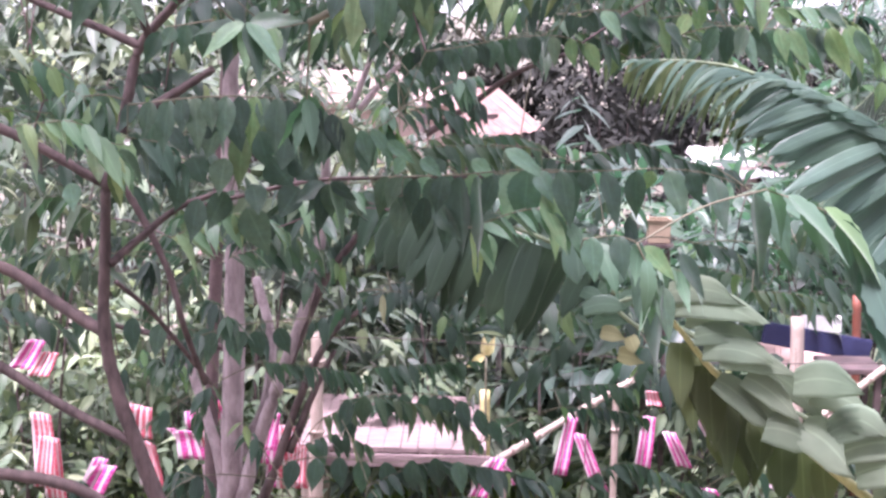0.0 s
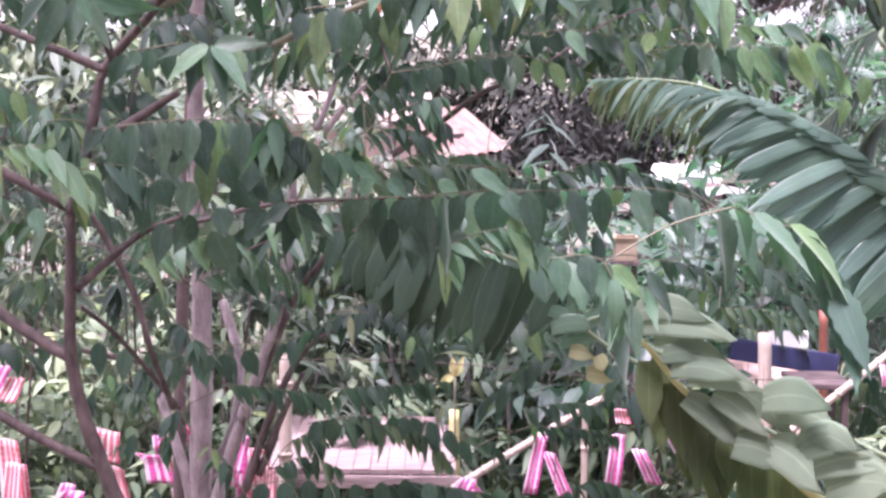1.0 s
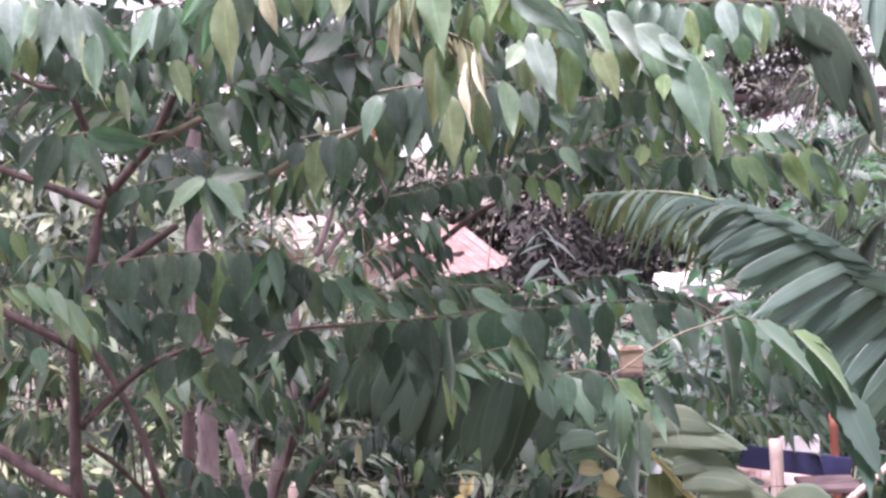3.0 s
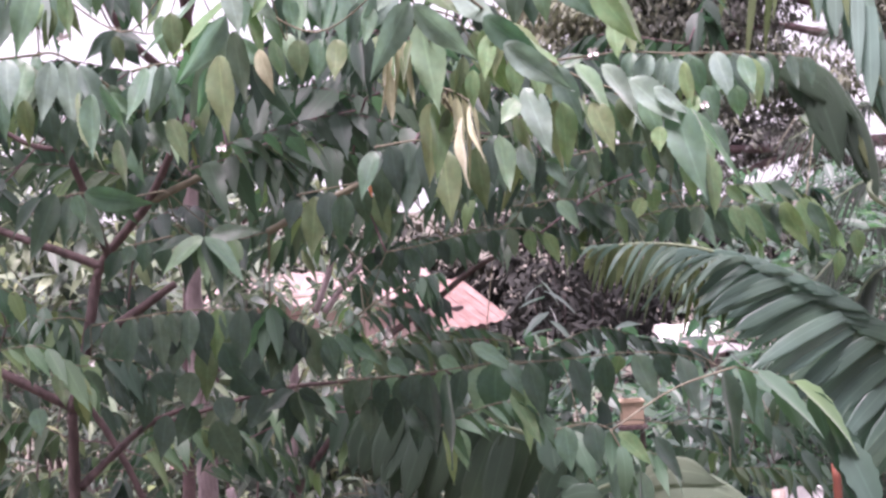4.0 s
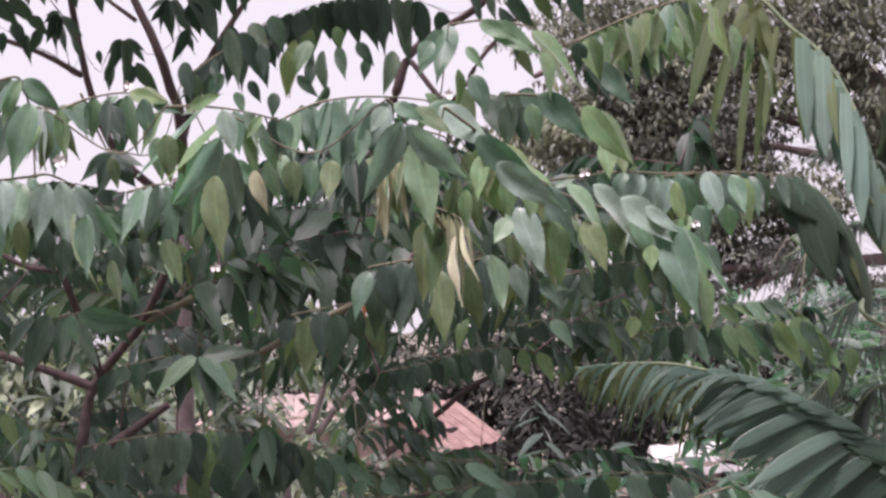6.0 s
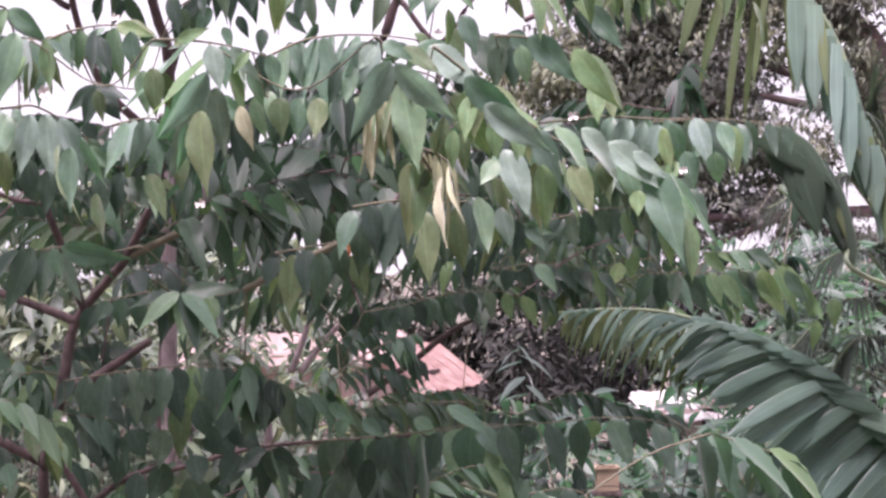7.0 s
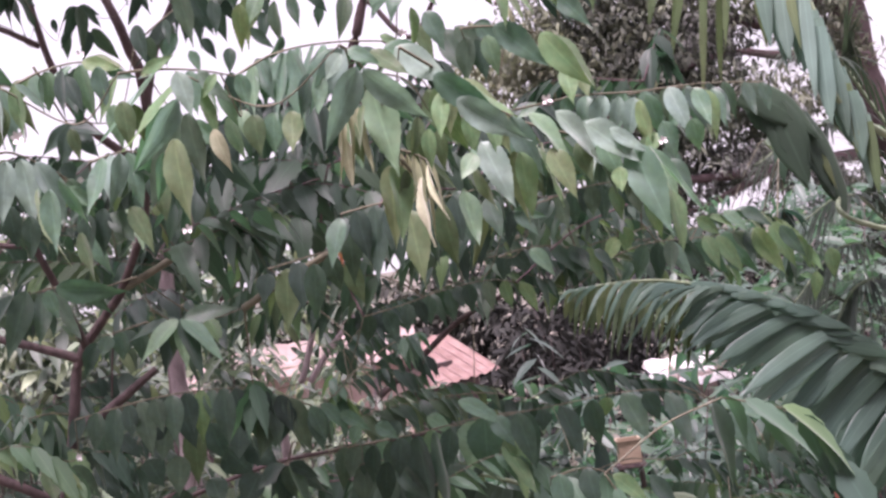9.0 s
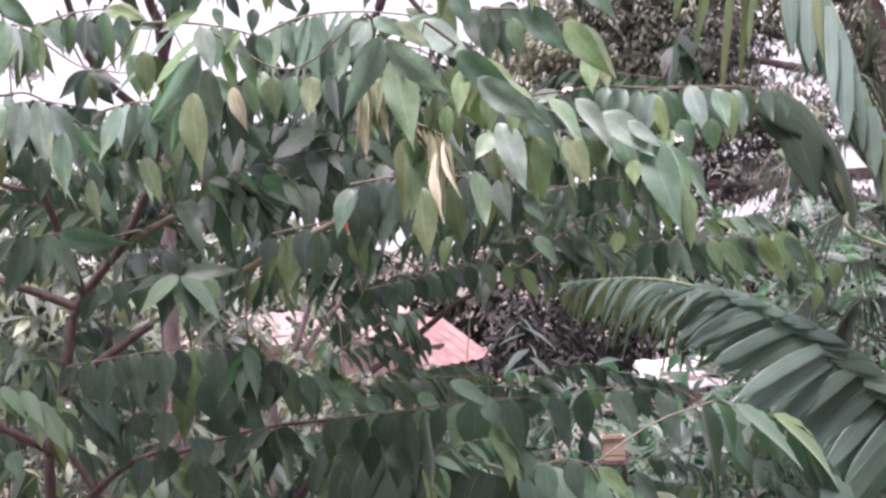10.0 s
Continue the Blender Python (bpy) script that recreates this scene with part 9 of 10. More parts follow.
def frond(plant, pts, long, n, seed):
    q = random.Random(seed)
    line = spline(pts, 12)
    rib = part("frond", tube(bmesh.new(), line, 0.01, 0.003, 6), GREEN_RIB, plant)
    heap = Heap()
    blade = leaf_shape(rows=6, width=0.034, curl=0.3, fold=0.5, teeth=0.0)
    for i in range(n):
        u = 0.1 + 0.9 * i / n
        k = min(len(line) - 2, int(u * (len(line) - 1)))
        p = line[k].lerp(line[k + 1], u * (len(line) - 1) - k)
        t = (line[k + 1] - line[k]).normalized()
        sd = t.cross(UP).normalized()
        for sg in (1, -1):
            heap.add(blade, facing(p, t * 1.1 + sd * sg * 0.7 - UP * q.uniform(-0.1, 0.25), UP, long * (1 - 0.5 * u * u) * q.uniform(0.85, 1.1)))
    heap.build("foliage", PALM, rib)


for k, pts in enumerate((
    [(2.52, 6.4, 2.8), (1.82, 6.20, 3.57), (1.604, 6.000, 3.729), (1.393, 5.900, 3.656)],
    [(2.52, 6.4, 2.8), (1.82, 6.20, 3.43), (1.557, 6.000, 3.546), (1.324, 5.900, 3.376)],
    [(2.52, 6.4, 2.8), (1.75, 6.20, 3.85), (1.56, 6.10, 4.00), (1.281, 6.000, 3.886)],
    [(2.52, 6.4, 2.8), (1.84, 6.20, 3.32), (1.594, 6.000, 3.401), (1.419, 5.900, 3.210)],
    [(2.52, 6.4, 2.8), (1.79, 6.20, 4.06), (1.65, 6.10, 4.25), (1.438, 6.000, 4.286)],
    [(2.52, 6.4, 2.8), (1.74, 6.40, 3.25), (1.57, 6.40, 3.34), (1.30, 6.40, 3.22)],
)):
    frond(palm, pts, 0.5, 46, 30 + k)

# ---- big dark tree in the distance ----
rain = thing("rain_tree", "large dark spreading tree with thick bare limbs", "tree", (7.5, 19.0, 0.0))
limb(rain, [(7.5, 19, 0), (7.3, 19, 2.5), (5.68, 19.00, 4.41), (5.38, 19.00, 5.07), (5.30, 19.00, 6.13), (4.81, 19.00, 6.62), (4.34, 19.00, 7.37)], 0.4, 0.1, BARK_DARK, "trunk", 14)
limb(rain, [(5.48, 19.00, 4.23), (4.58, 18.50, 4.21), (3.84, 18.00, 4.17), (2.92, 18.00, 4.21), (2.31, 18.00, 4.32)], 0.075, 0.03, BARK_DARK)
limb(rain, [(3.96, 18.00, 4.16), (3.53, 18.00, 4.00), (3.15, 18.00, 3.86), (2.72, 18.00, 3.87)], 0.05, 0.02, BARK_DARK)
limb(rain, [(5.37, 18.50, 5.29), (4.30, 18.00, 5.39), (3.69, 18.00, 5.51), (3.06, 18.00, 5.36)], 0.06, 0.025, BARK_DARK)
limb(rain, [(5.30, 19.00, 6.13), (4.44, 18.50, 5.79), (3.50, 18.50, 6.03), (2.54, 18.50, 5.89), (1.57, 18.50, 5.75)], 0.08, 0.02, BARK_DARK)
limb(rain, [(4.81, 19.00, 6.62), (3.66, 19.00, 7.01), (2.34, 19.00, 6.95), (1.33, 19.00, 6.55)], 0.12, 0.03, BARK_DARK)


def crown(tree, cx, cy, cz, rx, ry, rz, n, size, seed, material=None):
    """Uneven clumps of small leaves through one part of a crown."""
    q = random.Random(seed)
    heap = Heap()
    for i in range(n // 12):
        o = Vector((cx + q.gauss(0, 0.5) * rx, cy + q.gauss(0, 0.5) * ry, cz + q.gauss(0, 0.5) * rz))
        lead = Vector((q.uniform(-1, 1), q.uniform(-1, 1), q.uniform(-0.6, 0.2))).normalized()
        for k in range(12):
            p = o + lead * (k / 6 - 1) * size * 1.6 + Vector((q.gauss(0, .3), q.gauss(0, .3), q.gauss(0, .3))) * size
            heap.add(q.choice(TINY), facing(p, Vector((q.uniform(-1, 1), q.uniform(-1, 1), q.uniform(-1.2, 0.1))), UP + Vector((q.uniform(-.6, .6), q.uniform(-.6, .6), 0)), size * q.uniform(0.7, 1.2)))
    heap.build("foliage", material or FAR_LEAF, tree)


crown(rain, *(2.55, 18.50, 6.08), 0.90, 1.0, 0.90, 6500, 0.115, 50)
crown(rain, *(1.57, 18.50, 5.75), 0.80, 1.0, 0.50, 3750, 0.115, 51)
crown(rain, *(3.54, 18.50, 6.54), 1.00, 1.0, 0.80, 5500, 0.115, 52)
crown(rain, *(4.71, 18.50, 6.86), 1.00, 1.0, 0.70, 4500, 0.115, 53)
crown(rain, *(2.29, 18.50, 7.00), 0.90, 1.0, 0.60, 4000, 0.115, 54)
crown(rain, *(3.93, 18.50, 4.86), 0.90, 1.0, 0.30, 1500, 0.115, 55)
crown(rain, *(4.94, 18.50, 5.63), 0.40, 1.0, 0.50, 1250, 0.115, 56)
crown(rain, *(3.03, 18.50, 4.65), 0.50, 1.0, 0.40, 1750, 0.115, 57)
crown(rain, *(5.26, 18.50, 7.48), 1.20, 1.0, 0.60, 3750, 0.115, 58)
crown(rain, *(2.50, 18.50, 5.25), 0.80, 1.0, 0.40, 2250, 0.115, 59)
crown(rain, *(3.58, 18.50, 4.30), 0.35, 1.0, 0.25, 1750, 0.09, 60)
crown(rain, *(3.05, 18.50, 4.01), 0.30, 1.0, 0.20, 1000, 0.09, 61)
crown(rain, *(4.17, 18.50, 4.52), 0.35, 1.0, 0.30, 1250, 0.09, 62)
crown(rain, *(4.45, 18.50, 4.06), 0.45, 1.0, 0.18, 1050, 0.09, 63)
crown(rain, *(3.55, 18.50, 5.25), 0.4, 1.0, 0.35, 1600, 0.1, 68)
crown(rain, *(3.40, 18.50, 5.75), 0.55, 1.0, 0.35, 2600, 0.1, 65)
crown(rain, *(3.05, 18.50, 5.35), 0.5, 1.0, 0.35, 2200, 0.1, 66)
crown(rain, *(2.30, 18.50, 4.85), 0.7, 1.0, 0.3, 2000, 0.1, 67)
crown(rain, *(4.95, 18.50, 3.91), 0.40, 1.0, 0.20, 950, 0.09, 64)

# ---- thickets between the trees and the houses ----
q = random.Random(5)
for k in range(46):
    y = q.uniform(9.8, 16.0)
    u = -0.31 + 0.62 * (k + q.random()) / 46
    x = u * y
    if k % 7 == 1 and -0.22 < u < 0.02:
        continue
    lid = 0.075 if u < -0.1 else (0.0 if u < -0.075 else -0.08 if u < 0.1 else (0.03 if u < 0.13 else (-0.1 if u < 0.2 else 0.02)))
    if k % 2:
        lid = lid - q.uniform(0.05, 0.14)
    top = max(0.6, 3.7 + lid * y)
    h = min(top * 0.48, q.uniform(0.7, 1.1))
    bush("shrub", "loose green shrub with light and dark leaves", "shrub", (x, y, 0), (x, y, top - h), (q.uniform(0.6, 1.0), 0.7, h), 420, q.uniform(0.16, 0.26), BUSH if u < 0.02 else SHADE_LEAF, 200 + k, stems=2, group="shrubs in the yard")
for k in range(30):
    y = q.uniform(9.4, 12.5)
    x = (-0.31 + 0.62 * (k + q.random()) / 30) * y
    h = q.uniform(0.45, 0.75)
    bush("shrub", "low leafy shrub with pale green leaves", "shrub", (x, y, 0), (x, y, h + q.uniform(0.15, 0.5)), (q.uniform(0.5, 0.8), 0.5, h), 300, q.uniform(0.14, 0.22), LOW_LEAF, 500 + k, stems=2, group="low shrubs in the yard")
for k in range(10):
    y = q.uniform(12.5, 15.0)
    x = (-0.31 + 0.24 * (k + q.random()) / 10) * y
    bush("shrub", "leafy waist-high shrub with pale green leaves", "shrub", (x, y, 0), (x, y, 1.0), (q.uniform(0.6, 0.9), 0.5, 0.75), 380, q.uniform(0.16, 0.24), LOW_LEAF, 560 + k, stems=2, group="low shrubs in the yard")
for k in range(14):
    y = q.uniform(33.0, 38.0)
    x = (-0.32 + 0.64 * (k + 0.5) / 14) * y
    z = 3.2 + q.uniform(-0.2, 0.5)
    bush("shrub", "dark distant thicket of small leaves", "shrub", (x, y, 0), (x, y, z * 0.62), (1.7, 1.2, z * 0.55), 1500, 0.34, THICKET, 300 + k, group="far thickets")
for k in range(7):
    y = q.uniform(20.5, 23.0)
    x = (-0.32 + 0.17 * (k + 0.5) / 7) * y
    bush("shrub", "leafy thicket behind the yard", "shrub", (x, y, 0), (x, y, 2.2), (1.1, 1.0, q.uniform(1.4, 2.0)), 700, 0.22, BUSH, 330 + k, group="far thickets")
for k in range(5):
    y = q.uniform(18.5, 20.5)
    x = (-0.1 + 0.09 * (k + 0.5) / 5) * y
    bush("shrub", "leafy shrub before the pinkish house", "shrub", (x, y, 0), (x, y, 1.45), (0.75, 0.7, q.uniform(0.85, 1.15)), 520, 0.2, BUSH, 350 + k, group="far thickets")
for k in range(6):
    y = q.uniform(18.0, 20.5)
    x = (0.06 + 0.22 * (k + 0.5) / 6) * y
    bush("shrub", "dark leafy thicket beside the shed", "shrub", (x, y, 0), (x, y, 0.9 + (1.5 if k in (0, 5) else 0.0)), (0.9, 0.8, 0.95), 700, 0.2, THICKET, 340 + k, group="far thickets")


# ---- huts and yard things ----
def hut(name, label, at, wide, deep, eave, ridge, turn, roof_mat, wall_mat):
    """A small house: four walls with a door opening and window, gabled sheet roof with ridged sheets."""
    ob = thing(name, label, "hut", (0, 0, 0))
    ob.location = at
    ob.rotation_euler = (0, 0, radians(turn))
    a, b = wide / 2, deep / 2

    def put(nm, bm, mat, lab=""):
        me = bpy.data.meshes.new(nm)
        bm.to_mesh(me)
        bm.free()
        me.materials.append(mat)
        o = new(nm, me)
        o.parent = ob
        return tagged(o, lab)

    bm = bmesh.new()
    slab(bm, -a, -b, 0, -0.2 * wide, -b + 0.1, eave)
    slab(bm, 0.1 * wide, -b, 0, a, -b + 0.1, eave)
    slab(bm, -0.2 * wide, -b, 2.0, 0.1 * wide, -b + 0.1, eave)
    put("wall", bm, wall_mat)
    put("wall", slab(bmesh.new(), -a, b - 0.1, 0, a, b, eave), wall_mat)
    put("wall", slab(bmesh.new(), -a, -b + 0.102, 0, -a + 0.1, b - 0.102, eave), wall_mat)
    put("wall", slab(bmesh.new(), a - 0.1, -b + 0.102, 0, a, b - 0.102, eave), wall_mat)
    for sx in (-a, a - 0.1):
        bm = bmesh.new()
        ends = [[bm.verts.new((sx + dx, y, z)) for y, z in ((-b, eave), (b, eave), (0, ridge - 0.03))] for dx in (0.0, 0.1)]
        bm.faces.new(ends[0][::-1])
        bm.faces.new(ends[1])
        for i in range(3):
            bm.faces.new((ends[0][i], ends[0][(i + 1) % 3], ends[1][(i + 1) % 3], ends[1][i]))
        put("gable", bm, wall_mat)
    put("door", slab(bmesh.new(), -0.2 * wide + 0.01, -b + 0.03, 0.01, 0.1 * wide - 0.01, -b + 0.07, 1.98), DARK)
    for sg in (-1, 1):
        bm = bmesh.new()
        n = int(wide * 14)
        top, low = [], []
        for i in range(n + 1):
            x = -a - 0.25 + (wide + 0.5) * i / n
            wv = 0.018 * math.sin(i * math.pi / 2)
            top.append(bm.verts.new((x, sg * 0.01, ridge + wv)))
            low.append(bm.verts.new((x, sg * (b + 0.35), eave - 0.12 + wv)))
        for i in range(n):
            bm.faces.new((top[i], top[i + 1], low[i + 1], low[i]))
        bmesh.ops.solidify(bm, geom=bm.faces[:], thickness=0.012)
        put("roof_sheet", bm, roof_mat)
    return ob


w = Vector((0.32, 30.00, 2.42))
hut("shed", "small shed with a rusty pinkish tin roof among trees", (w.x - 0.68, w.y - 1.18, 0), 2.2, 1.4, w.z - 0.63, w.z, 60, TIN, DARK)
w = Vector((4.01, 22.00, 1.93))
hut("hut", "low shed with a pale metal roof behind the trees", (w.x, w.y, 0), 1.9, 2.0, 1.84, 2.0, -4, PALE_TIN, WALL)
w = Vector((-2.75, 26.00, 1.58))
hut("house", "long low house with a faded pinkish wall behind the yard", (w.x, w.y, 0), 4.6, 2.6, 2.5, 2.8, 2, WALL, PINK_WALL)
# raised bamboo platform
bench = thing("bamboo_platform", "weathered low wooden platform on posts in the yard", "platform", (-0.45, 9.6, 0))
zt = (-0.55, 9.00, 1.28)[2]
x0, x1 = (-0.98, 9.00, 1.27)[0], (0.08, 9.00, 1.30)[0]
for i in range(11):
    xa = x0 + (x1 - x0) * i / 11
    part("plank", slab(bmesh.new(), xa + 0.0015, 9.0, zt - 0.025, xa + (x1 - x0) / 11 - 0.0015, 10.3, zt + 0.002 * (i % 3), 0.002), WOOD, bench)
part("front_beam", slab(bmesh.new(), x0 - 0.03, 8.96, zt - 0.1, x1 + 0.03, 8.998, zt - 0.03, 0.006), WOOD, bench)
for xa in (x0 + 0.05, x1 - 0.05):
    for ya in (9.05, 10.2):
        part("leg", pole(bmesh.new(), (xa, ya, 0), (xa, ya, zt - 0.03), 0.035, 0.03), BAMBOO, bench)
part("upright", pole(bmesh.new(), ((-0.87, 8.90, 1.21)[0], 8.92, 0), (-0.86, 8.90, 1.99), 0.045, 0.035, 5), BAMBOO, bench, "tall bamboo upright")
log = thing("log", "short cut log lying beside the platform", "log", (-0.61, 8.80, 1.26))
part("log_body", pole(bmesh.new(), (-0.72, 8.80, 1.21), (-0.51, 8.80, 1.31), 0.04, 0.038), WOOD, log)
log.location.z = 0

# bamboo rail with striped plastic strips
rail = thing("bamboo_rail", "slanting bamboo pole on stakes with hung strips", "rail", (0.42, 8.60, 1.07))
rail.location.z = 0
part("pole", pole(bmesh.new(), (0.02, 8.60, 1.26), (0.85, 8.60, 1.79), 0.022, 0.018, 6), BAMBOO, rail)
for e in ((0.17, 8.60, 1.36), (0.76, 8.60, 1.73)):
    part("stake", pole(bmesh.new(), (e[0], e[1], 0), e, 0.02, 0.018, 4), BAMBOO, rail)


rope = thing("cord", "thin dark cord strung across the yard", "cord", (-2.88, 8.50, 2.07), "")
part("cord_line", tube(bmesh.new(), spline([(-2.88, 8.50, 2.07), (-1.56, 8.50, 2.00), (-0.20, 8.50, 2.00), (1.10, 8.50, 1.91), (2.57, 8.50, 1.94)], 12), 0.003, 0.003, 6, 0.0), DARK, rope)
for e in ((-2.88, 8.50, 2.07), (2.57, 8.50, 1.94)):
    part("stake", pole(bmesh.new(), (e[0], e[1], 0), (e[0], e[1], e[2] + 0.05), 0.03, 0.025, 4), BAMBOO, rope)


def strip(a, b, wide, material, seed):
    """A folded length of striped plastic hanging from a to b, open like a shallow gutter."""
    q = random.Random(seed)
    a, b = Vector(a), Vector(b)
    d = (b - a)
    sd = Vector((1, 0.25 * q.uniform(-1, 1), 0)).normalized()
    ob = thing("plastic_strip", "pink and white striped plastic strip hanging in the yard", "bunting", tuple(a), "striped strips")
    top = Vector((a.x, 8.5, 2.0))
    part("tie", tube(bmesh.new(), [a, a.lerp(top, 0.5), top], 0.0015, 0.0015, 5, 0.0), DARK, ob)
    for s0, s1, dep in ((-0.5, 0.05, 0.0), (0.0, 0.5, 0.02)):
        v, f, uv = [], [], []
        for i in range(9):
            t = i / 8
            for k in range(5):
                e = s0 + (s1 - s0) * k / 4
                fold = 0.35 * wide * abs(e) + dep
                v.append(a + d * t + sd * wide * e * (0.85 + 0.2 * t) + Vector((0, -fold + 0.01 * math.sin(5 * t + seed), 0)))
                uv.append((e + 0.5, t))
        for i in range(8):
            for k in range(4):
                z = i * 5 + k
                f.append((z, z + 1, z + 6, z + 5))
        me = mesh_of("fold", v, f, uv, material)
        o = new("fold", me)
        mod = o.modifiers.new("thick", "SOLIDIFY")
        mod.thickness = 0.002
        under(o, ob)
    return ob


strip((0.52, 8.45, 1.62), (0.46, 8.45, 1.31), 0.075, PINK, 0)
strip((0.56, 8.49, 1.52), (0.68, 8.49, 1.22), 0.081, PINK, 1)
strip((0.93, 8.53, 1.61), (0.90, 8.53, 1.32), 0.087, PINK, 2)
strip((1.04, 8.57, 1.52), (1.13, 8.57, 1.33), 0.082, PINK, 3)
strip((1.20, 8.45, 1.64), (1.29, 8.45, 1.51), 0.116, PINK, 4)
strip((0.93, 8.49, 1.76), (0.95, 8.49, 1.68), 0.075, REDCHECK, 5)
strip((0.12, 8.53, 1.36), (0.03, 8.53, 1.14), 0.087, PINK, 6)
strip((0.13, 8.57, 1.34), (0.25, 8.57, 1.21), 0.070, PINK, 7)
strip((1.56, 8.45, 1.45), (1.59, 8.45, 1.40), 0.087, PINK, 8)
strip((1.60, 8.49, 1.28), (1.68, 8.49, 1.21), 0.116, PINK, 9)
strip((1.25, 8.53, 1.23), (1.31, 8.53, 1.14), 0.099, PINK, 10)
strip((-2.31, 8.57, 1.95), (-2.41, 8.57, 1.79), 0.127, PINK, 11)
strip((-2.21, 8.45, 1.91), (-2.28, 8.45, 1.78), 0.118, REDCHECK, 12)
strip((-2.28, 8.49, 1.57), (-2.24, 8.49, 1.18), 0.139, REDCHECK, 13)
strip((-2.24, 8.53, 1.43), (-2.21, 8.53, 1.09), 0.126, REDCHECK, 14)
strip((-1.96, 8.57, 1.27), (-2.12, 8.57, 0.96), 0.162, PINK, 15)
strip((-1.74, 8.45, 1.63), (-1.76, 8.45, 1.46), 0.159, REDCHECK, 16)
strip((-1.72, 8.49, 1.42), (-1.69, 8.49, 1.19), 0.125, REDCHECK, 17)
strip((-1.38, 8.53, 1.65), (-1.42, 8.53, 1.44), 0.126, REDCHECK, 18)
strip((-1.52, 8.57, 1.47), (-1.48, 8.57, 1.32), 0.155, PINK, 19)
strip((-1.33, 8.45, 1.44), (-1.34, 8.45, 1.10), 0.118, REDCHECK, 20)
strip((-1.06, 8.49, 1.59), (-1.09, 8.49, 1.32), 0.118, PINK, 21)
strip((-1.00, 8.53, 1.52), (-0.95, 8.53, 1.18), 0.161, REDCHECK, 22)
strip((-1.05, 8.57, 1.33), (-1.06, 8.57, 1.17), 0.091, PINK, 23)
strip((-0.90, 8.45, 1.45), (-0.92, 8.45, 1.22), 0.083, REDCHECK, 24)
strip((-1.84, 8.64, 1.60), (-1.78, 8.64, 1.44), 0.136, REDCHECK, 30)
strip((-1.70, 8.38, 1.46), (-1.67, 8.38, 1.27), 0.080, REDCHECK, 31)
strip((-1.61, 8.64, 1.46), (-1.50, 8.64, 1.35), 0.089, PINK, 32)
strip((-1.47, 8.38, 1.62), (-1.45, 8.38, 1.53), 0.080, PINK, 33)
strip((-1.41, 8.64, 1.66), (-1.36, 8.64, 1.52), 0.100, PINK, 34)
strip((-1.39, 8.38, 1.52), (-1.37, 8.38, 1.43), 0.086, REDCHECK, 35)
strip((-1.40, 8.64, 1.27), (-1.38, 8.64, 1.12), 0.118, REDCHECK, 36)
strip((-1.03, 8.38, 1.63), (-1.08, 8.38, 1.43), 0.086, PINK, 37)
strip((-0.98, 8.64, 1.45), (-0.98, 8.64, 1.21), 0.130, REDCHECK, 38)
strip((-2.22, 8.38, 1.47), (-2.24, 8.38, 1.20), 0.115, REDCHECK, 39)
strip((-2.00, 8.64, 1.29), (-2.09, 8.64, 1.07), 0.100, PINK, 40)
strip((0.14, 8.38, 1.41), (0.03, 8.38, 1.19), 0.097, PINK, 41)
strip((0.13, 8.64, 1.34), (0.22, 8.64, 1.20), 0.083, PINK, 42)
strip((1.24, 8.38, 1.65), (1.27, 8.38, 1.53), 0.086, PINK, 43)
strip((1.57, 8.64, 1.40), (1.60, 8.64, 1.34), 0.100, PINK, 44)
strip((1.68, 8.38, 1.32), (1.65, 8.38, 1.23), 0.097, PINK, 45)
strip((2.35, 8.64, 1.97), (2.37, 8.64, 1.85), 0.065, PINK, 46)

# stall at the side of the yard
stall = thing("yard_stall", "open stall with cream posts under a navy tarp", "stall", (1.93, 9.50, 0.83))
stall.location.z = 0
part("post", pole(bmesh.new(), ((1.93, 9.50, 0.89)[0], 9.5, 0), (1.88, 9.50, 1.98), 0.042, 0.04), BAMBOO, stall, "cream round post")
part("post", pole(bmesh.new(), (2.37, 9.90, 0), (2.31, 9.90, 2.05), 0.029, 0.027), RED, stall, "red painted post")
part("roof_sheet", slab(bmesh.new(), (1.73, 9.80, 1.61)[0], 9.7, (1.73, 9.80, 1.59)[2], (2.26, 9.80, 1.62)[0], 10.6, (1.73, 9.80, 1.61)[2], 0.004), TIN, stall)
bm = bmesh.new()
slab(bm, (1.71, 9.70, 1.80)[0], 9.66, (1.93, 9.70, 1.74)[2], (2.36, 9.70, 1.82)[0], 9.7, (1.92, 9.70, 1.87)[2], 0.008)
mid_v = sum((v.co for v in bm.verts), Vector()) / len(bm.verts)
bmesh.ops.rotate(bm, verts=bm.verts[:], cent=mid_v, matrix=Matrix.Rotation(radians(9), 3, "Y"))
part("tarp", bm, TARP, stall, "navy tarp")
part("panel", slab(bmesh.new(), (1.95, 9.75, 1.80)[0], 9.74, (1.93, 9.75, 1.85)[2], (2.19, 9.75, 1.80)[0], 9.76, (1.93, 9.75, 1.95)[2], 0.004), PALE_TIN, stall, "white panel")
table = thing("table", "small dark wooden table under the stall", "table", (2.18, 9.30, 0.89))
table.location.z = 0
tz = (2.14, 9.30, 1.74)[2]
part("tabletop", slab(bmesh.new(), (2.00, 9.30, 1.76)[0], 9.2, tz - 0.03, (2.33, 9.30, 1.76)[0], 9.6, tz, 0.006), DARK, table)
for e in ((2.03, 9.30, 1.76), (2.30, 9.30, 1.76)):
    for ya in (9.25, 9.55):
        part("leg", slab(bmesh.new(), e[0] - 0.02, ya - 0.02, 0, e[0] + 0.02, ya + 0.02, tz - 0.03, 0.004), DARK, table)
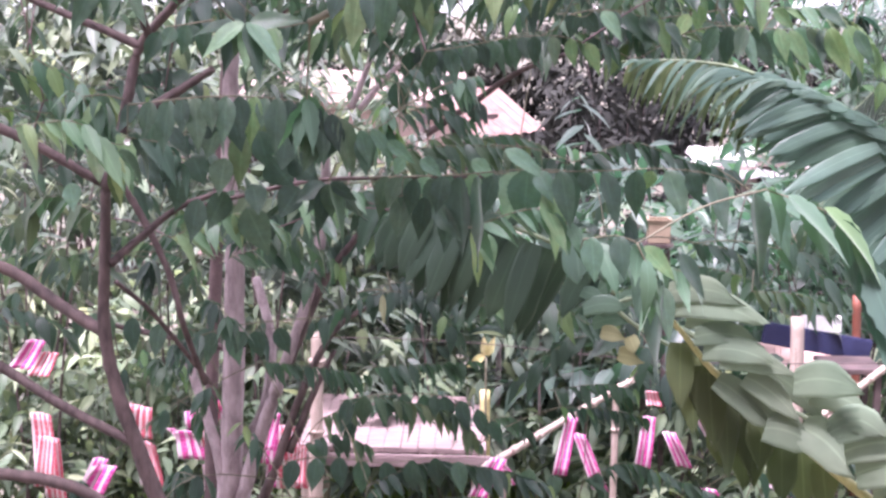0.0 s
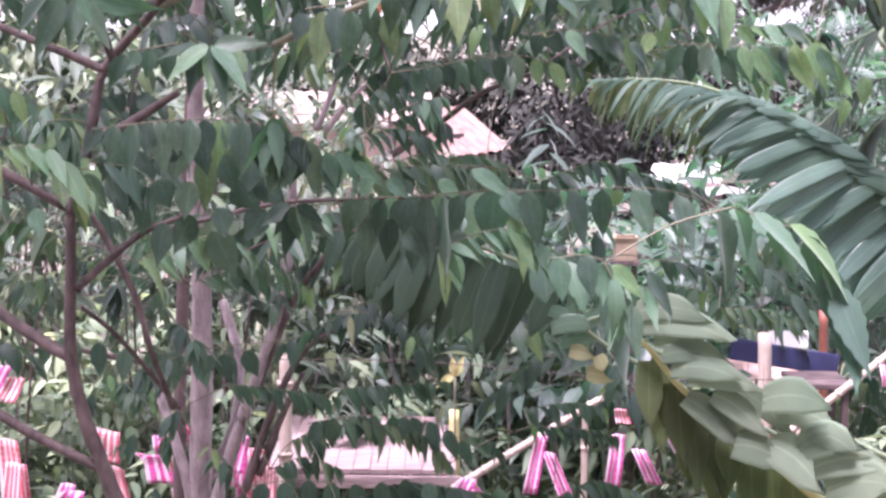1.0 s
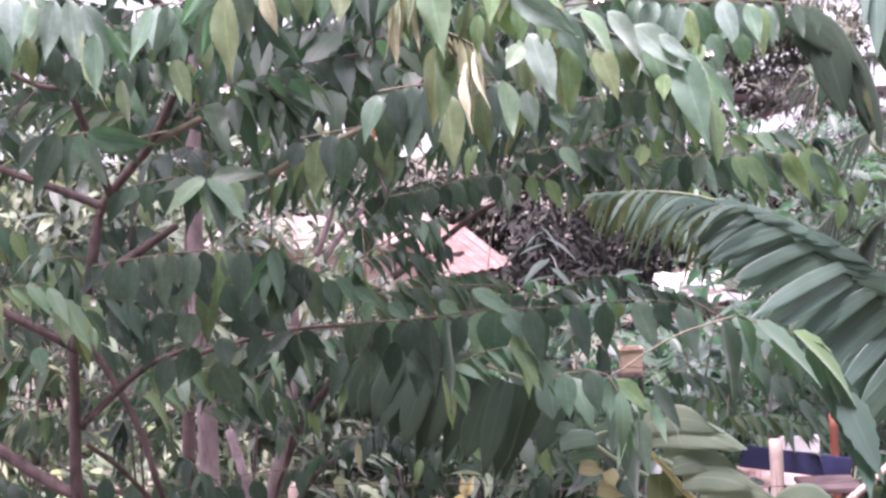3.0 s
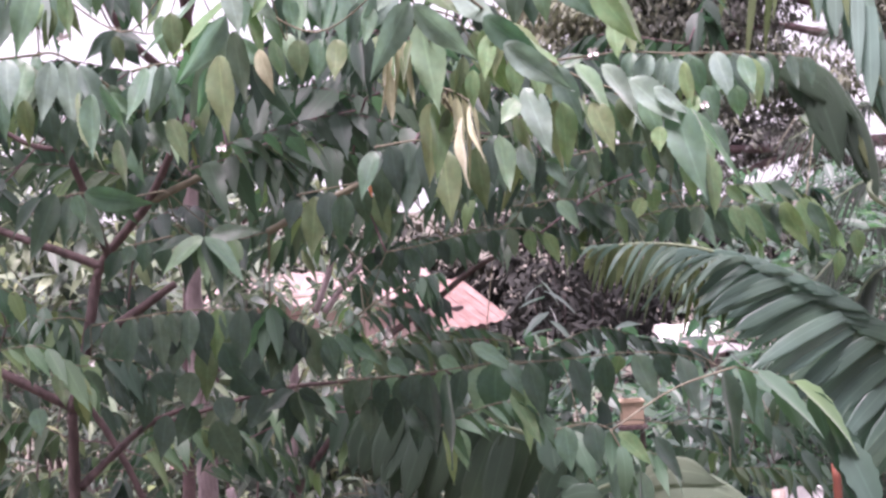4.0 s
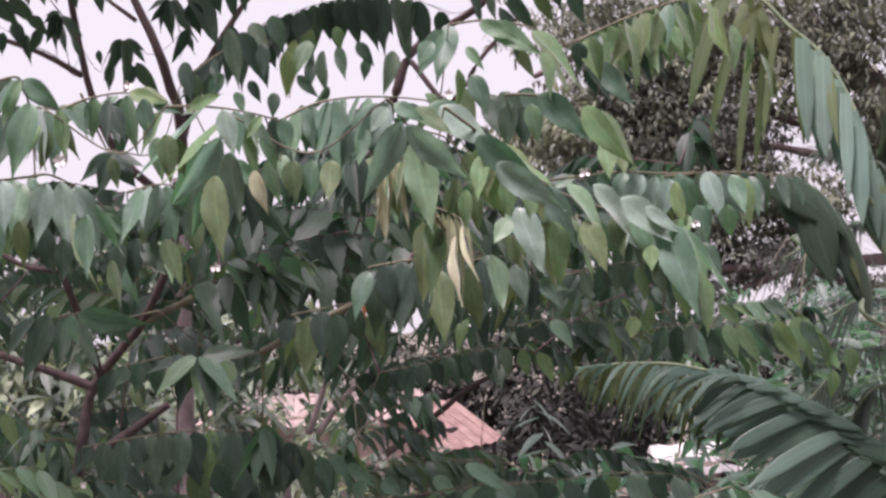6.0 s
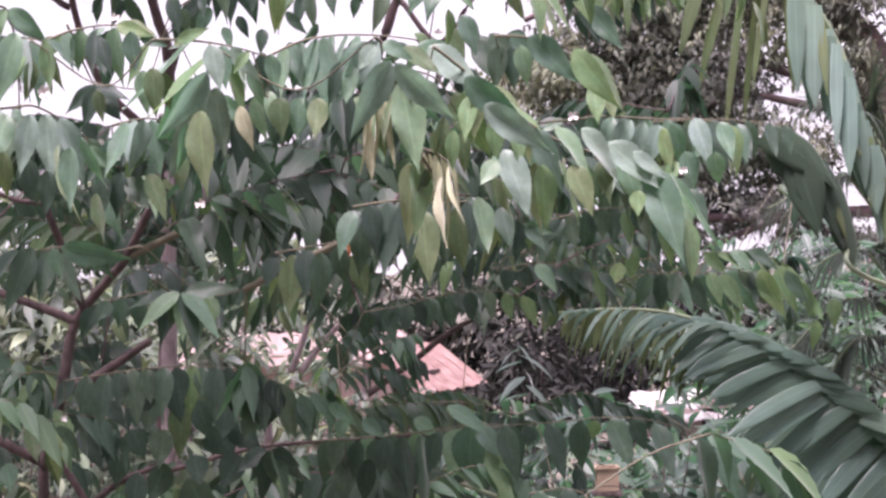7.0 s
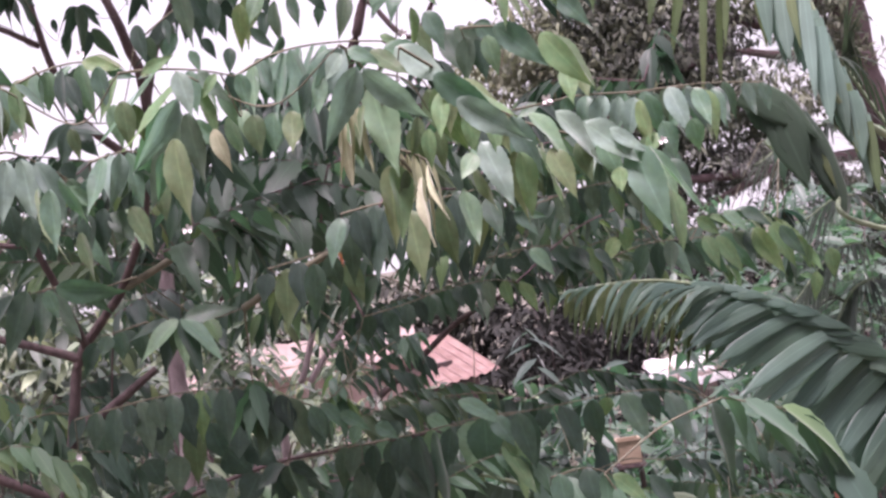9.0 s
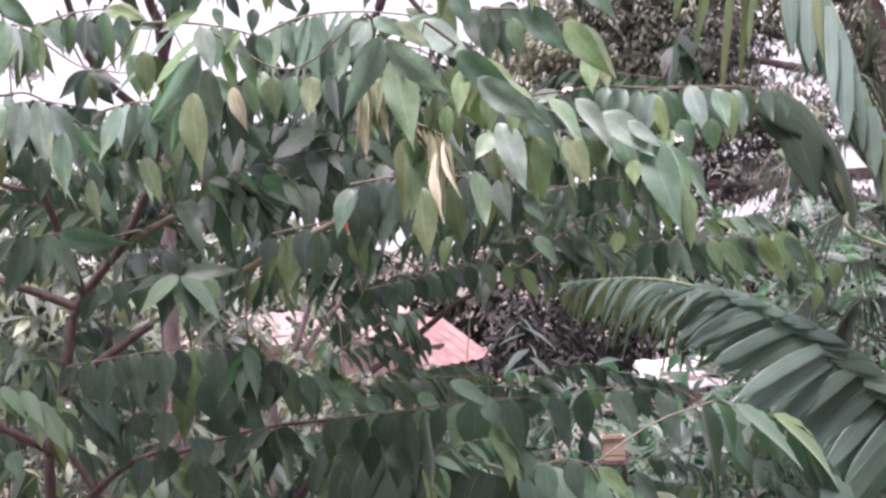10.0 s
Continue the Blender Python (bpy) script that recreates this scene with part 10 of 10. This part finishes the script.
spare = thing("bamboo_pole", "pale bamboo pole leaning beside the stall", "pole", (2.11, 9.00, 1.65))
part("pole_body", pole(bmesh.new(), (1.93, 9.00, 1.51), (2.47, 9.00, 1.96), 0.022, 0.02, 5), BAMBOO, spare)
part("prop", pole(bmesh.new(), ((1.98, 9.00, 1.55)[0], 9.0, 0), (1.98, 9.00, 1.55), 0.02, 0.018, 3), BAMBOO, spare)

# yellow things
crate = thing("crate", "tan wooden crate with a pale rim", "crate", (1.12, 10.00, 2.34))
c = Vector((1.11, 10.00, 2.34))
bm = bmesh.new()
for q in ((-0.1, -0.1, 0, 0.1, -0.085, 0.2), (-0.1, 0.085, 0, 0.1, 0.1, 0.2), (-0.1, -0.083, 0, -0.085, 0.083, 0.2), (0.085, -0.083, 0, 0.1, 0.083, 0.2), (-0.084, -0.084, 0, 0.084, 0.084, 0.015)):
    slab(bm, c.x + q[0] * 0.66, c.y + q[1] * 0.66, c.z + q[2] * 0.66, c.x + q[3] * 0.66, c.y + q[4] * 0.66, c.z + q[5] * 0.66, 0.003)
part("box", bm, CRATE, crate)
bm = bmesh.new()
for q in ((-0.115, -0.115, 0.2, 0.115, -0.09, 0.22), (-0.115, 0.09, 0.2, 0.115, 0.115, 0.22), (-0.115, -0.088, 0.2, -0.09, 0.088, 0.22), (0.09, -0.088, 0.2, 0.115, 0.088, 0.22)):
    slab(bm, c.x + q[0] * 0.66, c.y + q[1] * 0.66, c.z + q[2] * 0.66, c.x + q[3] * 0.66, c.y + q[4] * 0.66, c.z + q[5] * 0.66, 0.003)
part("rim", bm, CRATE, crate)
shelf = thing("stand", "rough wooden stand under the crate", "stand", (c.x, c.y, 0))
part("top", slab(bmesh.new(), c.x - 0.09, c.y - 0.09, c.z - 0.03, c.x + 0.09, c.y + 0.09, c.z - 0.002), BARK, shelf)
for sx in (-0.06, 0.06):
    part("leg", pole(bmesh.new(), (c.x + sx, c.y, 0), (c.x + sx, c.y, c.z - 0.03), 0.02, 0.018), BARK, shelf)
ypost = thing("post", "short yellow painted post in the yard", "post", (0.09, 9.40, 0.81))
ypost.location.z = 0
part("post_body", pole(bmesh.new(), ((0.09, 9.40, 0.81)[0], 9.4, 0), (0.07, 9.40, 1.53), 0.035, 0.03), YELLOW, ypost)
sapling = thing("sapling", "small sapling with a few large yellowed leaves", "sapling", (0.09, 9.20, 0.88))
sapling.location.z = 0
stalk = part("stalk", pole(bmesh.new(), ((0.09, 9.20, 0.88)[0], 9.2, 0), (0.07, 9.20, 1.77), 0.012, 0.006), TWIG, sapling)


def loose_leaf(holder, place, tip, size, material, shape=0, normal=(0, -1, 0.4)):
    ob = new("leaf", LEAF_DATA[material.name][shape])
    ob.parent = holder
    ob.matrix_basis = Matrix.Translation(-origin_of(holder)) @ facing(place, tip, normal, size)
    return ob


for k, (e, tx, tz) in enumerate((((0.07, 9.20, 1.78), -0.15, 1.0), ((0.08, 9.20, 1.78), 0.3, 0.9), ((0.06, 9.20, 1.78), -0.7, -0.5))):
    loose_leaf(stalk, e, (tx, -0.2, tz), 0.125, YELLOW_LEAF, (4, 1, 0, 4)[k], (0, -1, 0.1))

# dry and orange leaves and white blossoms in the near tree
dry_twig = limb(near, [(-0.013, 2.050, 3.858), (0.022, 2.050, 3.847), (0.052, 2.050, 3.828)], 0.002, 0.001, TWIG, "twig", 6)
for k, (e, tip, ln) in enumerate((((0.020, 2.050, 3.844), (-0.1, 0, -1), 0.1), ((0.028, 2.050, 3.842), (0.02, -0.1, -1), 0.11), ((0.035, 2.050, 3.840), (0.1, 0.1, -1), 0.11), ((0.043, 2.050, 3.836), (0.25, 0, -1), 0.075), ((0.013, 2.050, 3.846), (-0.05, -0.1, -1), 0.09), ((-0.043, 2.000, 3.920), (0.0, 0, -1), 0.1), ((-0.034, 2.000, 3.912), (0.1, 0, -1), 0.09), ((-0.051, 2.000, 3.906), (-0.1, 0, -1), 0.09))):
    lf = loose_leaf(dry_twig, e, tip, ln, DRY, (5, 2, 5, 5, 1, 5, 2, 5)[k], (0.8, -1, 0.2))
    lf.matrix_basis = lf.matrix_basis @ Matrix.Diagonal((0.34, 1, 0.8, 1))
for e, tip, ln in (((-0.119, 2.950, 3.766), (0.02, 0, -1), 0.045), ((-0.450, 4.200, 3.155), (0, 0, -1), 0.04), ((-0.240, 4.200, 2.971), (0.05, 0, -1), 0.08), ((-0.280, 5.000, 2.857), (0.05, 0, -1), 0.11), ((-0.743, 5.800, 2.529), (0.0, 0, -1), 0.08)):
    lf = loose_leaf(dry_twig, e, tip, ln, ORANGE if ln == 0.045 else DRY, 0)
    lf.matrix_basis = lf.matrix_basis @ Matrix.Diagonal((0.6, 1, 1, 1))


def blossom(place, size, seed):
    q = random.Random(seed)
    bm = bmesh.new()
    for k in range(5):
        a = 2 * math.pi * k / 5 + q.random()
        d = Vector((math.cos(a), -0.5, math.sin(a))).normalized()
        sd = d.cross(Vector((0, -1, 0))).normalized()
        p = Vector(place)
        v = [bm.verts.new(p + d * size * f + sd * size * w + Vector((0, -0.1 * size * f, 0))) for f, w in ((0.08, 0), (0.35, 0.22), (0.8, 0.26), (1.0, 0.0), (0.8, -0.26), (0.35, -0.22))]
        bm.faces.new(v)
    bmesh.ops.create_icosphere(bm, subdivisions=1, radius=size * 0.2, matrix=Matrix.Translation(place))
    part("blossom", bm, PETAL, near)


for k, (e, sz) in enumerate((((-0.473, 2.150, 3.945), 0.014), ((-0.406, 2.300, 4.064), 0.01), ((0.234, 2.400, 3.916), 0.013), ((0.260, 4.400, 3.662), 0.012), ((0.308, 4.500, 3.724), 0.016), ((-0.181, 5.400, 3.298), 0.02), ((-0.727, 3.400, 3.421), 0.012), ((-0.335, 2.600, 3.815), 0.013), ((-0.425, 2.300, 3.885), 0.018), ((0.038, 2.100, 3.999), 0.01), ((0.392, 2.400, 3.833), 0.01))):
    blossom(e, sz * 0.75, k)

# grass in the yard
heap = Heap()
q = random.Random(77)
blade = leaf_shape(rows=4, width=0.06, curl=0.35, fold=0.3, teeth=0.0)
for i in range(5200):
    x, y = q.uniform(-3.2, 3.2), q.uniform(7.6, 12.5)
    heap.add(blade, facing((x, y, 0.1 * noise.noise(Vector((x, y, 0)) * 0.35)), (q.uniform(-0.5, 0.5), q.uniform(-0.5, 0.5), 1), (q.uniform(-1, 1), -1, 0.2), q.uniform(0.18, 0.5)))
g = heap.build("grass", GRASS, None, "long green grass in the yard", "stuff")
tagged(g, "", "grass")
